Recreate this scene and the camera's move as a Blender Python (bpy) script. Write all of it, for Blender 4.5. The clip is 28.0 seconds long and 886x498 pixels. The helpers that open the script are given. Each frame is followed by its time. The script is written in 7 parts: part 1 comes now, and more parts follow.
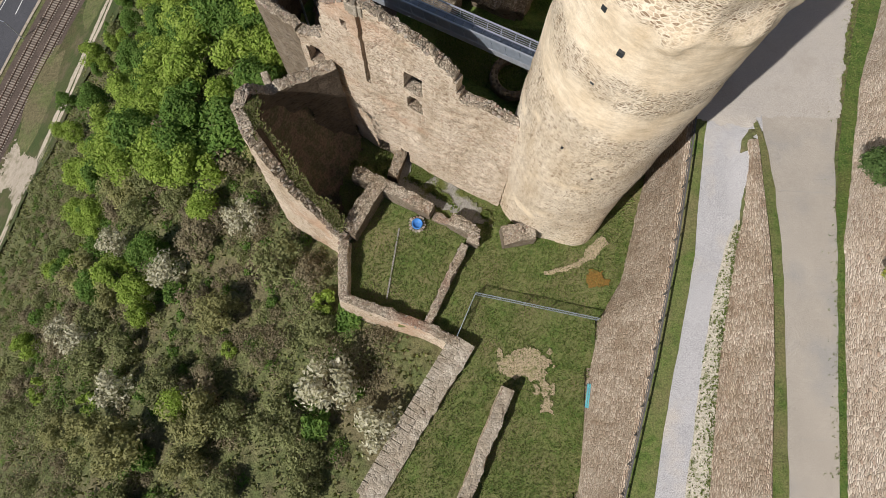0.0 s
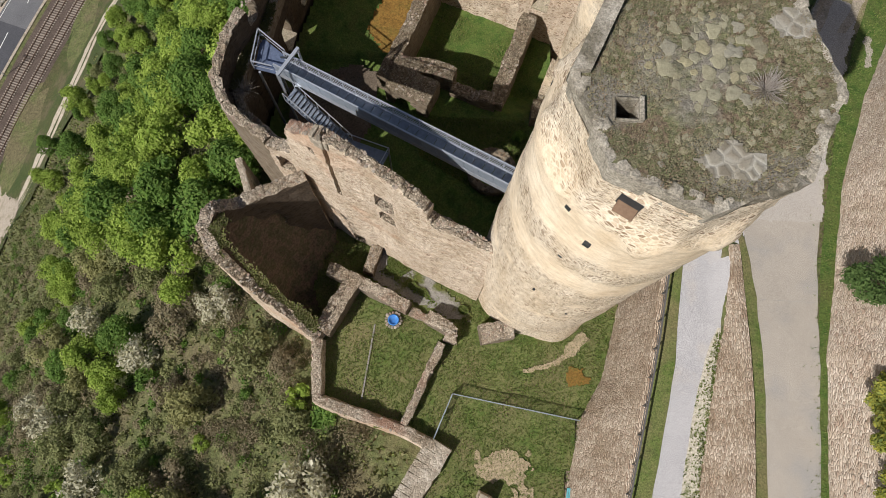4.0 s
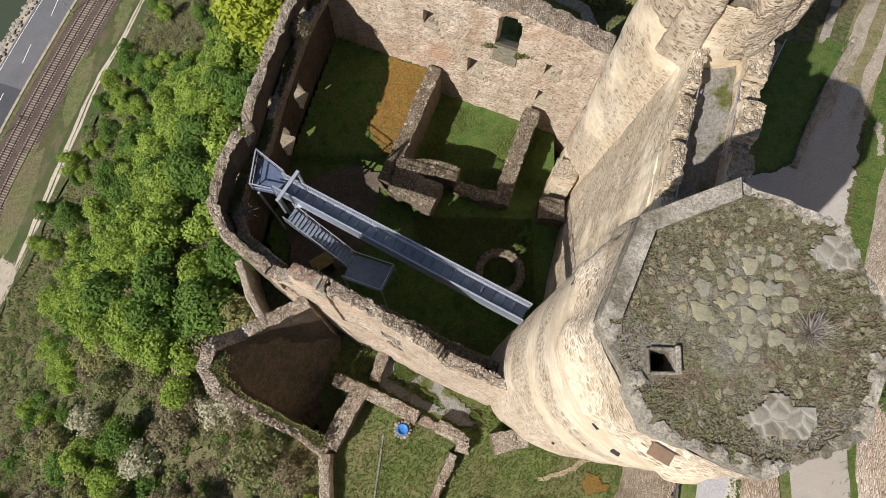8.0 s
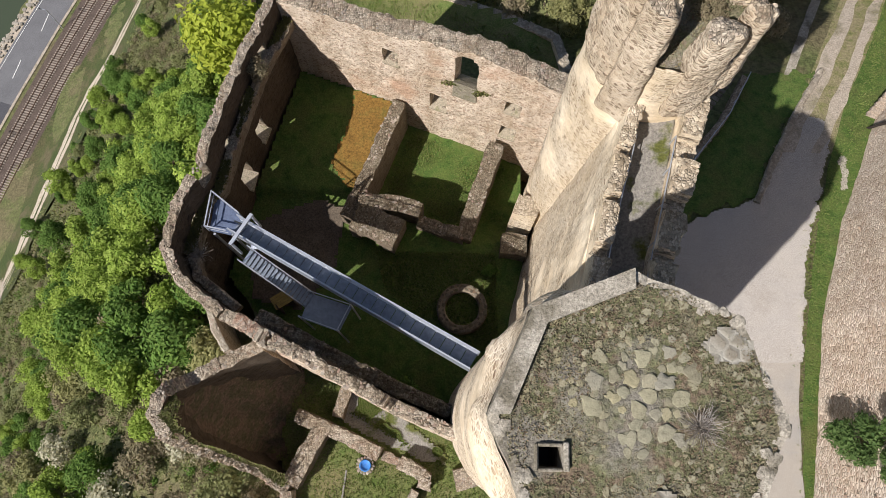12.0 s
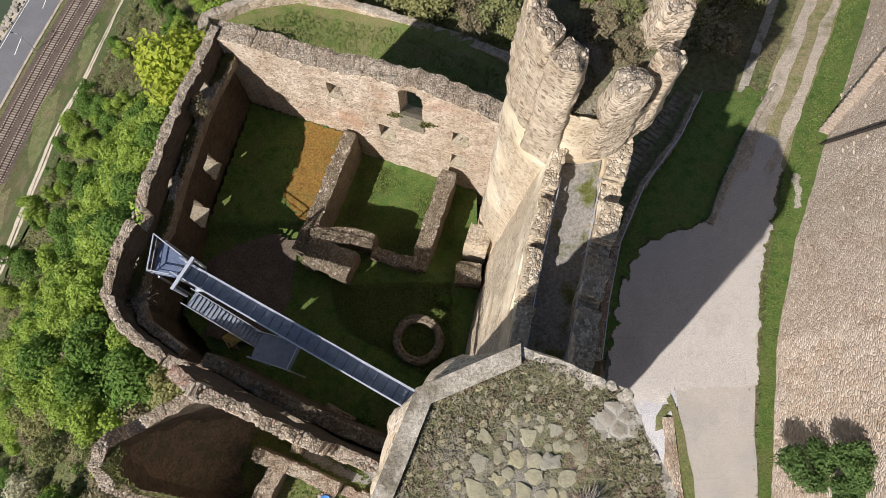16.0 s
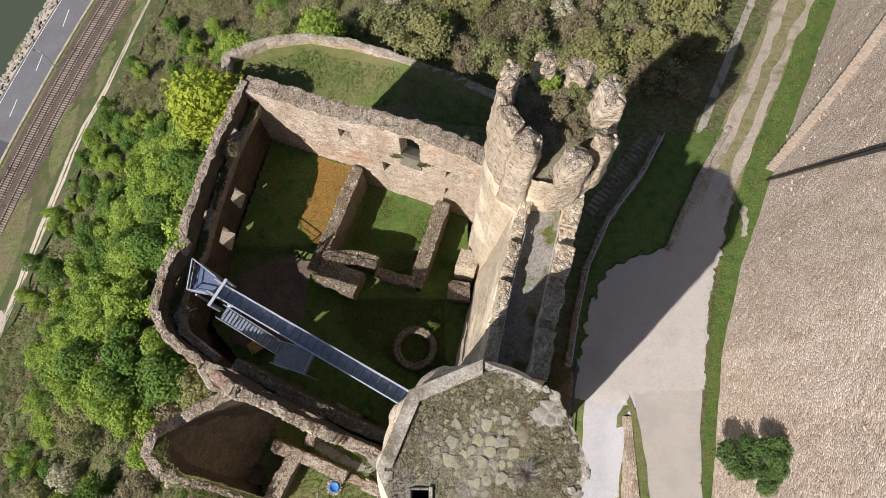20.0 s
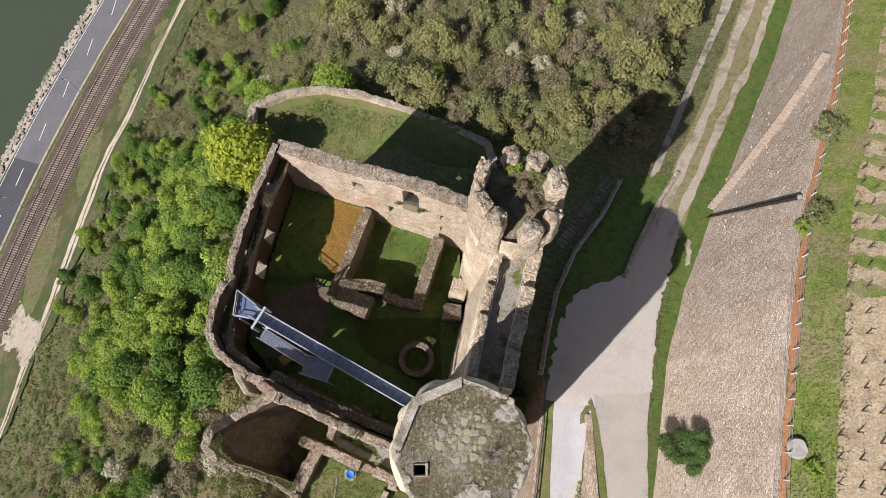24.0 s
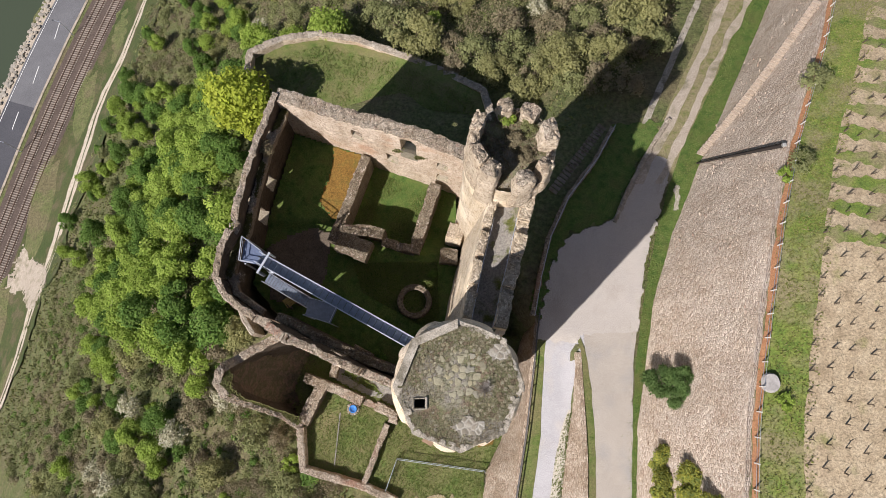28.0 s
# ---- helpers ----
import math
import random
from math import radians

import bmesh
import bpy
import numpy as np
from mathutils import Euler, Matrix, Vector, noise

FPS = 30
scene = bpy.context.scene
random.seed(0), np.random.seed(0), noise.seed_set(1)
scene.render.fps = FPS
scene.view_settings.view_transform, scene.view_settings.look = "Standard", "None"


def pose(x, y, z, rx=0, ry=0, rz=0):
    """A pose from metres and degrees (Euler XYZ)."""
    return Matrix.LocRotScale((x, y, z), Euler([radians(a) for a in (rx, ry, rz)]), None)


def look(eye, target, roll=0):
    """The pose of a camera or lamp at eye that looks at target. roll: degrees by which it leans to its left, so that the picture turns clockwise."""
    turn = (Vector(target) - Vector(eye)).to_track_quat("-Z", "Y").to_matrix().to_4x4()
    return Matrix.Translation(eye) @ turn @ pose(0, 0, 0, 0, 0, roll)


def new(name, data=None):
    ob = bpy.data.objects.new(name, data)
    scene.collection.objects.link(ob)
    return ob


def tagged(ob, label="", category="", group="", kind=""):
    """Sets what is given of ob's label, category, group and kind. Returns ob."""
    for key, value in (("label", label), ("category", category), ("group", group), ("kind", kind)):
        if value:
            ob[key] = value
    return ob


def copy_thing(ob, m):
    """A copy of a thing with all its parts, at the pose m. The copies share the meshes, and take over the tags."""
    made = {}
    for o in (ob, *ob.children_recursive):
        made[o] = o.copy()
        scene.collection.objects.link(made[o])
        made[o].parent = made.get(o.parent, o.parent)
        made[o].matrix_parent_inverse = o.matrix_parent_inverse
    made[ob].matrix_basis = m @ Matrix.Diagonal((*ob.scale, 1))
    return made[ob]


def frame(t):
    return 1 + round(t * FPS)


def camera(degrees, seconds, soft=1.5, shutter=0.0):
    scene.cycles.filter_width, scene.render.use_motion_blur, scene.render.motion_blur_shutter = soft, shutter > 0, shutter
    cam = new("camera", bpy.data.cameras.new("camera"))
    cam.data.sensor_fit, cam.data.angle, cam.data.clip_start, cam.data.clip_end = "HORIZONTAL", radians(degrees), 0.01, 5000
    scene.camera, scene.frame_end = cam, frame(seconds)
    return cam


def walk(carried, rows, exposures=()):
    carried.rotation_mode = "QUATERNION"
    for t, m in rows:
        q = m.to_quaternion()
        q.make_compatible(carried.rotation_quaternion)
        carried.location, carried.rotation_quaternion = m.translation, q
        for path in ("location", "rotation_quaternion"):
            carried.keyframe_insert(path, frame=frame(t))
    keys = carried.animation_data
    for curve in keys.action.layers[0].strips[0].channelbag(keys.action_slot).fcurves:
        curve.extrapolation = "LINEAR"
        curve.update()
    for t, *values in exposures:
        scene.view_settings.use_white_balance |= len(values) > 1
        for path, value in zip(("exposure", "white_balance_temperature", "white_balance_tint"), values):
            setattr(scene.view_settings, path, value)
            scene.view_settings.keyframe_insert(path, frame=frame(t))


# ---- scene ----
cam = camera(65.0, 28.0, soft=0.5)
PATH = [  # seconds, eye, turn
    (0.0, -5.03, -26.06, 52.34, 11.88, -0.78, 3.26),
    (0.5, -4.39, -25.20, 52.30, 11.92, -0.88, 3.80),
    (1.0, -3.73, -24.27, 52.29, 11.91, -1.00, 4.21),
    (1.5, -3.28, -23.44, 52.32, 11.90, -1.10, 4.27),
    (2.0, -3.17, -22.62, 52.41, 11.83, -1.18, 4.07),
    (2.5, -3.25, -21.67, 52.52, 11.76, -1.24, 3.87),
    (3.0, -3.44, -20.70, 52.59, 11.90, -1.29, 3.68),
    (3.5, -3.77, -19.72, 52.65, 12.19, -1.40, 3.40),
    (5.5, -4.80, -15.45, 52.46, 13.68, -1.15, 2.74),
    (6.0, -4.68, -14.22, 52.40, 13.81, -1.15, 2.51),
    (6.5, -4.58, -13.10, 52.37, 13.94, -1.15, 2.25),
    (7.0, -4.62, -12.32, 52.40, 14.02, -1.11, 1.98),
    (7.5, -4.79, -11.93, 52.50, 14.09, -1.04, 1.72),
    (8.0, -4.98, -11.75, 52.65, 14.16, -0.97, 1.52),
    (8.5, -5.09, -11.64, 52.81, 14.25, -0.91, 1.43),
    (9.0, -5.12, -11.53, 52.96, 14.34, -0.85, 1.39),
    (9.5, -5.03, -11.36, 53.10, 14.39, -0.80, 1.37),
    (10.0, -4.77, -11.07, 53.23, 14.41, -0.78, 1.39),
    (10.5, -4.26, -10.69, 53.31, 14.42, -0.76, 1.45),
    (11.0, -3.54, -10.23, 53.34, 14.41, -0.75, 1.51),
    (11.5, -2.70, -9.72, 53.32, 14.41, -0.75, 1.52),
    (12.0, -1.91, -9.20, 53.28, 14.42, -0.74, 1.46),
    (12.5, -1.20, -8.70, 53.22, 14.44, -0.72, 1.36),
    (13.0, -0.47, -8.22, 53.16, 14.46, -0.72, 1.25),
    (13.5, 0.30, -7.78, 53.12, 14.48, -0.74, 1.13),
    (15.5, 1.34, -6.91, 53.12, 14.62, -0.65, -0.42),
    (16.0, 1.34, -6.96, 53.51, 14.64, -0.64, -0.39),
    (16.5, 1.40, -7.06, 54.02, 14.66, -0.64, -0.31),
    (17.0, 1.50, -7.20, 54.73, 14.69, -0.64, -0.18),
    (17.5, 1.61, -7.31, 55.63, 14.73, -0.66, -0.07),
    (18.0, 1.70, -7.37, 56.74, 14.77, -0.67, -0.01),
    (18.5, 1.78, -7.39, 57.99, 14.79, -0.67, 0.00),
    (19.0, 1.81, -7.41, 59.34, 14.81, -0.67, 0.00),
    (19.5, 1.82, -7.44, 60.75, 14.81, -0.68, 0.01),
    (20.0, 1.85, -7.46, 62.20, 14.80, -0.65, 0.00),
    (20.5, 1.88, -7.47, 63.67, 14.79, -0.63, -0.01),
    (21.0, 1.91, -7.48, 65.20, 14.79, -0.60, -0.05),
    (21.5, 1.95, -7.50, 66.71, 14.80, -0.57, -0.08),
    (23.5, 2.20, -7.74, 73.90, 14.74, -0.49, -0.26),
    (24.0, 2.31, -7.74, 75.90, 14.71, -0.46, -0.35),
    (24.5, 2.42, -7.74, 77.61, 14.69, -0.45, -0.40),
    (25.0, 2.50, -7.74, 78.66, 14.56, -0.44, -0.43),
    (25.5, 2.53, -7.72, 79.03, 14.27, -0.45, -0.47),
    (26.0, 2.51, -7.68, 79.07, 13.91, -0.47, -0.52),
    (26.5, 2.45, -7.69, 78.99, 13.33, -0.52, -0.55),
    (27.0, 2.37, -7.75, 78.86, 12.42, -0.60, -0.55),
    (27.5, 2.28, -7.77, 78.75, 11.22, -0.67, -0.56),
    (28.0, 2.21, -7.76, 78.66, 9.80, -0.73, -0.61),
]
walk(cam, [(t, pose(*p)) for t, *p in PATH], [(0.0, -0.09, 6500, 10), (3.0, -0.05, 6500, 10), (6.0, 0.06, 6500, 11), (12.0, 0.27, 6450, 12), (18.0, 0.3, 6450, 13), (24.0, 0.32, 6450, 15), (28.0, 0.32, 6450, 15)])

# ---- light ----
SUN_EL, SUN_AZ = 46.0, 226.0          # degrees; azimuth clockwise from +y to where the sun stands
world = bpy.data.worlds.new("sky")
scene.world = world
world.use_nodes = True
wn = world.node_tree.nodes
sky = wn.new("ShaderNodeTexSky")
sky.sky_type, sky.sun_disc = "NISHITA", False
sky.sun_elevation, sky.sun_rotation = radians(SUN_EL), radians(SUN_AZ)
wn["Background"].inputs["Strength"].default_value = 0.061
world.node_tree.links.new(sky.outputs[0], wn["Background"].inputs["Color"])
sun = new("sun", bpy.data.lights.new("sun", "SUN"))
sun.data.energy, sun.data.angle, sun.data.color = 5.3, radians(0.53), (1.0, 0.955, 0.905)
_a, _e = radians(SUN_AZ), radians(SUN_EL)
sun.matrix_world = look((0, 0, 150), (-math.sin(_a) * math.cos(_e), -math.cos(_a) * math.cos(_e), 150 - math.sin(_e)))

# ---- materials ----


def mat_base(name, rough=0.9):
    m = bpy.data.materials.new(name)
    m.use_nodes = True
    nt = m.node_tree
    b = nt.nodes["Principled BSDF"]
    b.inputs["Roughness"].default_value = rough
    b.inputs["Specular IOR Level"].default_value = 0.25
    return m, nt, b


def node(nt, kind, **kw):
    n = nt.nodes.new(kind)
    for k, v in kw.items():
        if k in n.inputs:
            n.inputs[k].default_value = v
    return n


def coords(nt, scale=(1, 1, 1)):
    g = nt.nodes.new("ShaderNodeNewGeometry")
    mp = nt.nodes.new("ShaderNodeMapping")
    mp.inputs["Scale"].default_value = scale
    nt.links.new(g.outputs["Position"], mp.inputs["Vector"])
    return mp.outputs["Vector"]


def ramp(nt, src, stops):
    r = nt.nodes.new("ShaderNodeValToRGB")
    while len(r.color_ramp.elements) < len(stops):
        r.color_ramp.elements.new(0.5)
    for el, (p, c) in zip(r.color_ramp.elements, stops):
        el.position, el.color = p, (*c, 1)
    nt.links.new(src, r.inputs["Fac"])
    return r.outputs["Color"]


def noise_tex(nt, vec, scale, detail=4.0, rough=0.6):
    n = node(nt, "ShaderNodeTexNoise", Scale=scale, Detail=detail, Roughness=rough)
    nt.links.new(vec, n.inputs["Vector"])
    return n


def mixc(nt, fac, a, b, mode="MIX"):
    m = nt.nodes.new("ShaderNodeMix")
    m.data_type, m.blend_type = "RGBA", mode
    for sock, v in ((m.inputs[0], fac), (m.inputs[6], a), (m.inputs[7], b)):
        if isinstance(v, bpy.types.NodeSocket):
            nt.links.new(v, sock)
        elif isinstance(v, tuple):
            sock.default_value = (*v, 1)
        else:
            sock.default_value = v
    return m.outputs[2]


def bump(nt, b, height, dist=0.05, strength=1.0):
    n = node(nt, "ShaderNodeBump", Strength=strength, Distance=dist)
    nt.links.new(height, n.inputs["Height"])
    nt.links.new(n.outputs["Normal"], b.inputs["Normal"])


def ground_mat(name, cols, scale=0.6, fine=9.0, dist=0.06, rough=0.95, patch=0.07, patch_col=None, patch_at=(0.52, 0.62)):
    """Soil, grass, gravel: a coarse noise through several colours, with a fine grain over it."""
    m, nt, b = mat_base(name, rough)
    v = coords(nt)
    big = noise_tex(nt, v, scale, 6, 0.65)
    n = len(cols)
    c = ramp(nt, big.outputs["Fac"], [(0.3 + 0.4 * i / max(1, n - 1), k) for i, k in enumerate(cols)])
    grain = noise_tex(nt, v, fine, 5, 0.7)
    g = ramp(nt, grain.outputs["Fac"], [(0.3, (0.4, 0.4, 0.4)), (0.7, (1.5, 1.5, 1.5))])
    c = mixc(nt, 0.85, c, g, "MULTIPLY")
    if patch_col:
        p = noise_tex(nt, v, patch, 5, 0.6)
        f = ramp(nt, p.outputs["Fac"], [(patch_at[0], (0, 0, 0)), (patch_at[1], (1, 1, 1))])
        c = mixc(nt, f, c, mixc(nt, 0.8, patch_col, g, "MULTIPLY"))
    nt.links.new(c, b.inputs["Base Color"])
    bump(nt, b, grain.outputs["Fac"], dist, 0.9)
    return m


def stone_mat(name, cols, mortar, size=(2.6, 2.6, 5.5), dist=0.035, stain=(0.72, 0.66, 0.58), warm=None, plaster=None, bands=None, joints=(0.05, 0.19)):
    """Rubble masonry: courses of uneven stones, each its own tone, with recessed joints, stains and remains of render."""
    m, nt, b = mat_base(name, 0.93)
    v = coords(nt, size)
    wob = noise_tex(nt, coords(nt), 1.1, 3, 0.6)
    vv = nt.nodes.new("ShaderNodeVectorMath")
    vv.operation = "MULTIPLY_ADD"
    vv.inputs[1].default_value = (0.35, 0.35, 0.35)
    nt.links.new(wob.outputs["Color"], vv.inputs[0])
    nt.links.new(v, vv.inputs[2])
    vo = node(nt, "ShaderNodeTexVoronoi", Scale=1.0, Randomness=0.9)
    vo.feature = "F1"
    nt.links.new(vv.outputs[0], vo.inputs["Vector"])
    ed = node(nt, "ShaderNodeTexVoronoi", Scale=1.0, Randomness=0.9)
    ed.feature = "DISTANCE_TO_EDGE"
    nt.links.new(vv.outputs[0], ed.inputs["Vector"])
    sep = nt.nodes.new("ShaderNodeSeparateColor")
    nt.links.new(vo.outputs["Color"], sep.inputs[0])
    n = len(cols)
    c = ramp(nt, sep.outputs[0], [(0.1 + 0.8 * i / max(1, n - 1), k) for i, k in enumerate(cols)])
    joint = ramp(nt, ed.outputs["Distance"], [(joints[0], (1, 1, 1)), (joints[1], (0, 0, 0))])
    c = mixc(nt, joint, c, mortar)
    big = noise_tex(nt, coords(nt), 0.28, 5, 0.6)
    if plaster:
        pf = ramp(nt, big.outputs["Fac"], [(plaster[1], (0, 0, 0)), (plaster[1] + 0.09, (1, 1, 1))])
        if bands:
            # render that has stayed on in level belts round the shaft
            sx = nt.nodes.new("ShaderNodeSeparateXYZ")
            nt.links.new(coords(nt, (0.025, 0.025, 0.025)), sx.inputs[0])
            bn = noise_tex(nt, coords(nt, (1, 1, 0.8)), 0.55, 6, 0.65)
            sh = nt.nodes.new("ShaderNodeMath")
            sh.operation = "MULTIPLY_ADD"
            sh.inputs[1].default_value = 0.11
            nt.links.new(bn.outputs["Fac"], sh.inputs[0])
            nt.links.new(sx.outputs[2], sh.inputs[2])
            bf = ramp(nt, sh.outputs[0], [(z / 40 + 0.055, (v, v, v)) for z, v in bands])
            pf = mixc(nt, 1.0, pf, bf, "LIGHTEN")
        pn = noise_tex(nt, coords(nt, (1, 1, 2.5)), 1.3, 6, 0.7)
        c = mixc(nt, pf, c, mixc(nt, 1.0, plaster[0], ramp(nt, pn.outputs["Fac"], [(0.3, (0.78, 0.74, 0.68)), (0.6, (1.06, 1.05, 1.03))]), "MULTIPLY"))
    st = noise_tex(nt, coords(nt, (1, 1, 0.45)), 0.5, 6, 0.65)
    s = ramp(nt, st.outputs["Fac"], [(0.35, (1.1, 1.1, 1.1)), (0.68, stain)])
    c = mixc(nt, 0.9, c, s, "MULTIPLY")
    if warm:
        w = noise_tex(nt, coords(nt), 0.17, 4, 0.6)
        f = ramp(nt, w.outputs["Fac"], [(0.55, (0, 0, 0)), (0.68, (0.7, 0.7, 0.7))])
        c = mixc(nt, f, c, warm)
    gr = noise_tex(nt, coords(nt), 14, 5, 0.7)
    g = ramp(nt, gr.outputs["Fac"], [(0.2, (0.7, 0.7, 0.7)), (0.8, (1.2, 1.2, 1.2))])
    c = mixc(nt, 0.8, c, g, "MULTIPLY")
    nt.links.new(c, b.inputs["Base Color"])
    hm = nt.nodes.new("ShaderNodeMath")
    hm.operation = "MULTIPLY_ADD"
    hm.inputs[1].default_value = 0.35
    mn = nt.nodes.new("ShaderNodeMath")
    mn.operation = "MINIMUM"
    mn.inputs[1].default_value = 0.25
    nt.links.new(ed.outputs["Distance"], mn.inputs[0])
    nt.links.new(gr.outputs["Fac"], hm.inputs[0])
    m3 = nt.nodes.new("ShaderNodeMath")
    m3.operation = "MULTIPLY"
    m3.inputs[1].default_value = 4.0
    nt.links.new(mn.outputs[0], m3.inputs[0])
    if plaster:
        # render fills the joints
        fill = nt.nodes.new("ShaderNodeMath")
        fill.operation = "SUBTRACT"
        fill.inputs[0].default_value = 1.0
        nt.links.new(pf, fill.inputs[1])
        nt.links.new(fill.outputs[0], m3.inputs[1])
        m5 = nt.nodes.new("ShaderNodeMath")
        m5.operation = "MULTIPLY"
        m5.inputs[1].default_value = 4.0
        nt.links.new(m3.outputs[0], m5.inputs[0])
        nt.links.new(m5.outputs[0], hm.inputs[2])
    else:
        nt.links.new(m3.outputs[0], hm.inputs[2])
    bump(nt, b, hm.outputs[0], dist, 1.0)
    return m


def plain_mat(name, col, rough=0.6, metal=0.0, vary=0.25, scale=3.0):
    m, nt, b = mat_base(name, rough)
    n = noise_tex(nt, coords(nt), scale, 5, 0.65)
    c = mixc(nt, 1.0, col, ramp(nt, n.outputs["Fac"], [(0.3, (1 - vary,) * 3), (0.7, (1 + vary,) * 3)]), "MULTIPLY")
    nt.links.new(c, b.inputs["Base Color"])
    b.inputs["Metallic"].default_value = metal
    return m


def random_mat(name, cols, rough=0.9, island=False, trans=0.0):
    """A tone of its own for each piece (or each leaf) of a set."""
    m, nt, b = mat_base(name, rough)
    if island:
        src = nt.nodes.new("ShaderNodeNewGeometry").outputs["Random Per Island"]
    else:
        src = nt.nodes.new("ShaderNodeObjectInfo").outputs["Random"]
    n = len(cols)
    c = ramp(nt, src, [(i / max(1, n - 1), k) for i, k in enumerate(cols)])
    g = noise_tex(nt, coords(nt), 7 if not island else 0.35, 5, 0.7)
    c = mixc(nt, 0.8, c, ramp(nt, g.outputs["Fac"], [(0.25, (0.62, 0.62, 0.62)), (0.75, (1.3, 1.3, 1.3))]), "MULTIPLY")
    nt.links.new(c, b.inputs["Base Color"])
    if trans:
        t = nt.nodes.new("ShaderNodeBsdfTranslucent")
        nt.links.new(c, t.inputs["Color"])
        mx = nt.nodes.new("ShaderNodeMixShader")
        mx.inputs[0].default_value = trans
        out = nt.nodes["Material Output"]
        nt.links.new(b.outputs[0], mx.inputs[1])
        nt.links.new(t.outputs[0], mx.inputs[2])
        nt.links.new(mx.outputs[0], out.inputs["Surface"])
    else:
        bump(nt, b, g.outputs["Fac"], 0.04, 0.8)
    return m


M_HILL = ground_mat("hill_ground", [(0.085, 0.108, 0.038), (0.128, 0.138, 0.055), (0.17, 0.154, 0.08)], 0.5, 2.2, 0.3, patch_col=(0.15, 0.13, 0.07), patch=0.12)
M_GRASS = ground_mat("grass", [(0.055, 0.09, 0.02), (0.095, 0.138, 0.032), (0.145, 0.165, 0.055), (0.075, 0.115, 0.028)], 1.1, 8.0, 0.08, patch_col=(0.17, 0.155, 0.07), patch=0.35, patch_at=(0.42, 0.66))
M_LUSH = ground_mat("lush_grass", [(0.042, 0.082, 0.017), (0.07, 0.122, 0.025), (0.105, 0.145, 0.036), (0.058, 0.1, 0.021)], 1.1, 8.0, 0.08, patch_col=(0.11, 0.125, 0.038), patch=0.4, patch_at=(0.5, 0.7))
M_VINE_SOIL = ground_mat("vineyard_soil", [(0.28, 0.215, 0.135), (0.385, 0.305, 0.2), (0.44, 0.36, 0.245)], 0.8, 5.0, 0.1, patch_col=(0.2, 0.2, 0.07), patch=0.3, patch_at=(0.56, 0.7))
M_VERGE = ground_mat("vineyard_grass", [(0.09, 0.15, 0.03), (0.15, 0.2, 0.04), (0.23, 0.24, 0.07)], 0.9, 6.0, 0.08, patch_col=(0.24, 0.21, 0.11), patch=0.3, patch_at=(0.44, 0.62))
M_ORANGE = ground_mat("rusty_moss", [(0.15, 0.085, 0.02), (0.2, 0.115, 0.028), (0.12, 0.1, 0.024)], 0.9, 7.0, 0.04)
M_DIRT = ground_mat("bare_earth", [(0.25, 0.2, 0.12), (0.36, 0.29, 0.19), (0.16, 0.16, 0.06)], 1.2, 8.0, 0.03)
M_TRACK = ground_mat("gravel_track", [(0.34, 0.29, 0.225), (0.42, 0.36, 0.29), (0.2, 0.18, 0.11)], 0.5, 8.0, 0.04)
M_MEADOW = ground_mat("meadow", [(0.045, 0.07, 0.02), (0.068, 0.085, 0.029), (0.095, 0.086, 0.042)], 0.12, 3.0, 0.12, patch_col=(0.115, 0.1, 0.055), patch=0.22)
M_ROAD = ground_mat("pale_road", [(0.36, 0.355, 0.362), (0.44, 0.43, 0.435)], 0.35, 14.0, 0.01, patch_col=(0.46, 0.42, 0.375), patch=0.2, patch_at=(0.55, 0.72))
M_ROAD2 = ground_mat("sandy_road", [(0.36, 0.325, 0.28), (0.42, 0.38, 0.33)], 0.3, 20.0, 0.008, patch_col=(0.33, 0.315, 0.295), patch=0.2, patch_at=(0.52, 0.68))
M_ASPHALT = ground_mat("grey_asphalt", [(0.13, 0.13, 0.137), (0.165, 0.165, 0.172)], 0.2, 12.0, 0.01)
M_ASPHALT_NEW = ground_mat("dark_asphalt", [(0.07, 0.072, 0.08), (0.09, 0.09, 0.1)], 0.2, 12.0, 0.01)
M_BALLAST = ground_mat("ballast", [(0.085, 0.064, 0.053), (0.128, 0.098, 0.081)], 0.8, 6.0, 0.06)
M_MORTAR_FLOOR = ground_mat("old_paving", [(0.2, 0.19, 0.17), (0.28, 0.26, 0.23)], 1.2, 9.0, 0.04, patch_col=(0.1, 0.11, 0.03), patch=0.5)
M_WALL = stone_mat("rubble_masonry", [(0.27, 0.19, 0.135), (0.47, 0.375, 0.285), (0.64, 0.53, 0.41), (0.36, 0.245, 0.175), (0.54, 0.45, 0.35)], (0.68, 0.59, 0.475), (3.0, 3.0, 7.6), warm=(0.5, 0.31, 0.2))
M_TOWER = stone_mat("pale_masonry", [(0.24, 0.175, 0.115), (0.42, 0.34, 0.24), (0.6, 0.51, 0.38), (0.52, 0.43, 0.31)], (0.68, 0.6, 0.47), (3.4, 3.4, 9.0), dist=0.025, plaster=((0.78, 0.69, 0.545), 0.5), stain=(0.86, 0.79, 0.69))
M_KEEP = stone_mat("keep_masonry", [(0.25, 0.175, 0.115), (0.45, 0.36, 0.26), (0.64, 0.54, 0.41), (0.52, 0.42, 0.31)], (0.76, 0.67, 0.54), (3.6, 3.6, 9.5), dist=0.025, plaster=((0.8, 0.7, 0.56), 0.6), stain=(0.84, 0.77, 0.67), bands=[(0, 0), (19.9, 0), (20.9, 1), (22.6, 1), (23.6, 0), (25.2, 0), (26.0, 1), (29.4, 1), (30.2, 0)])
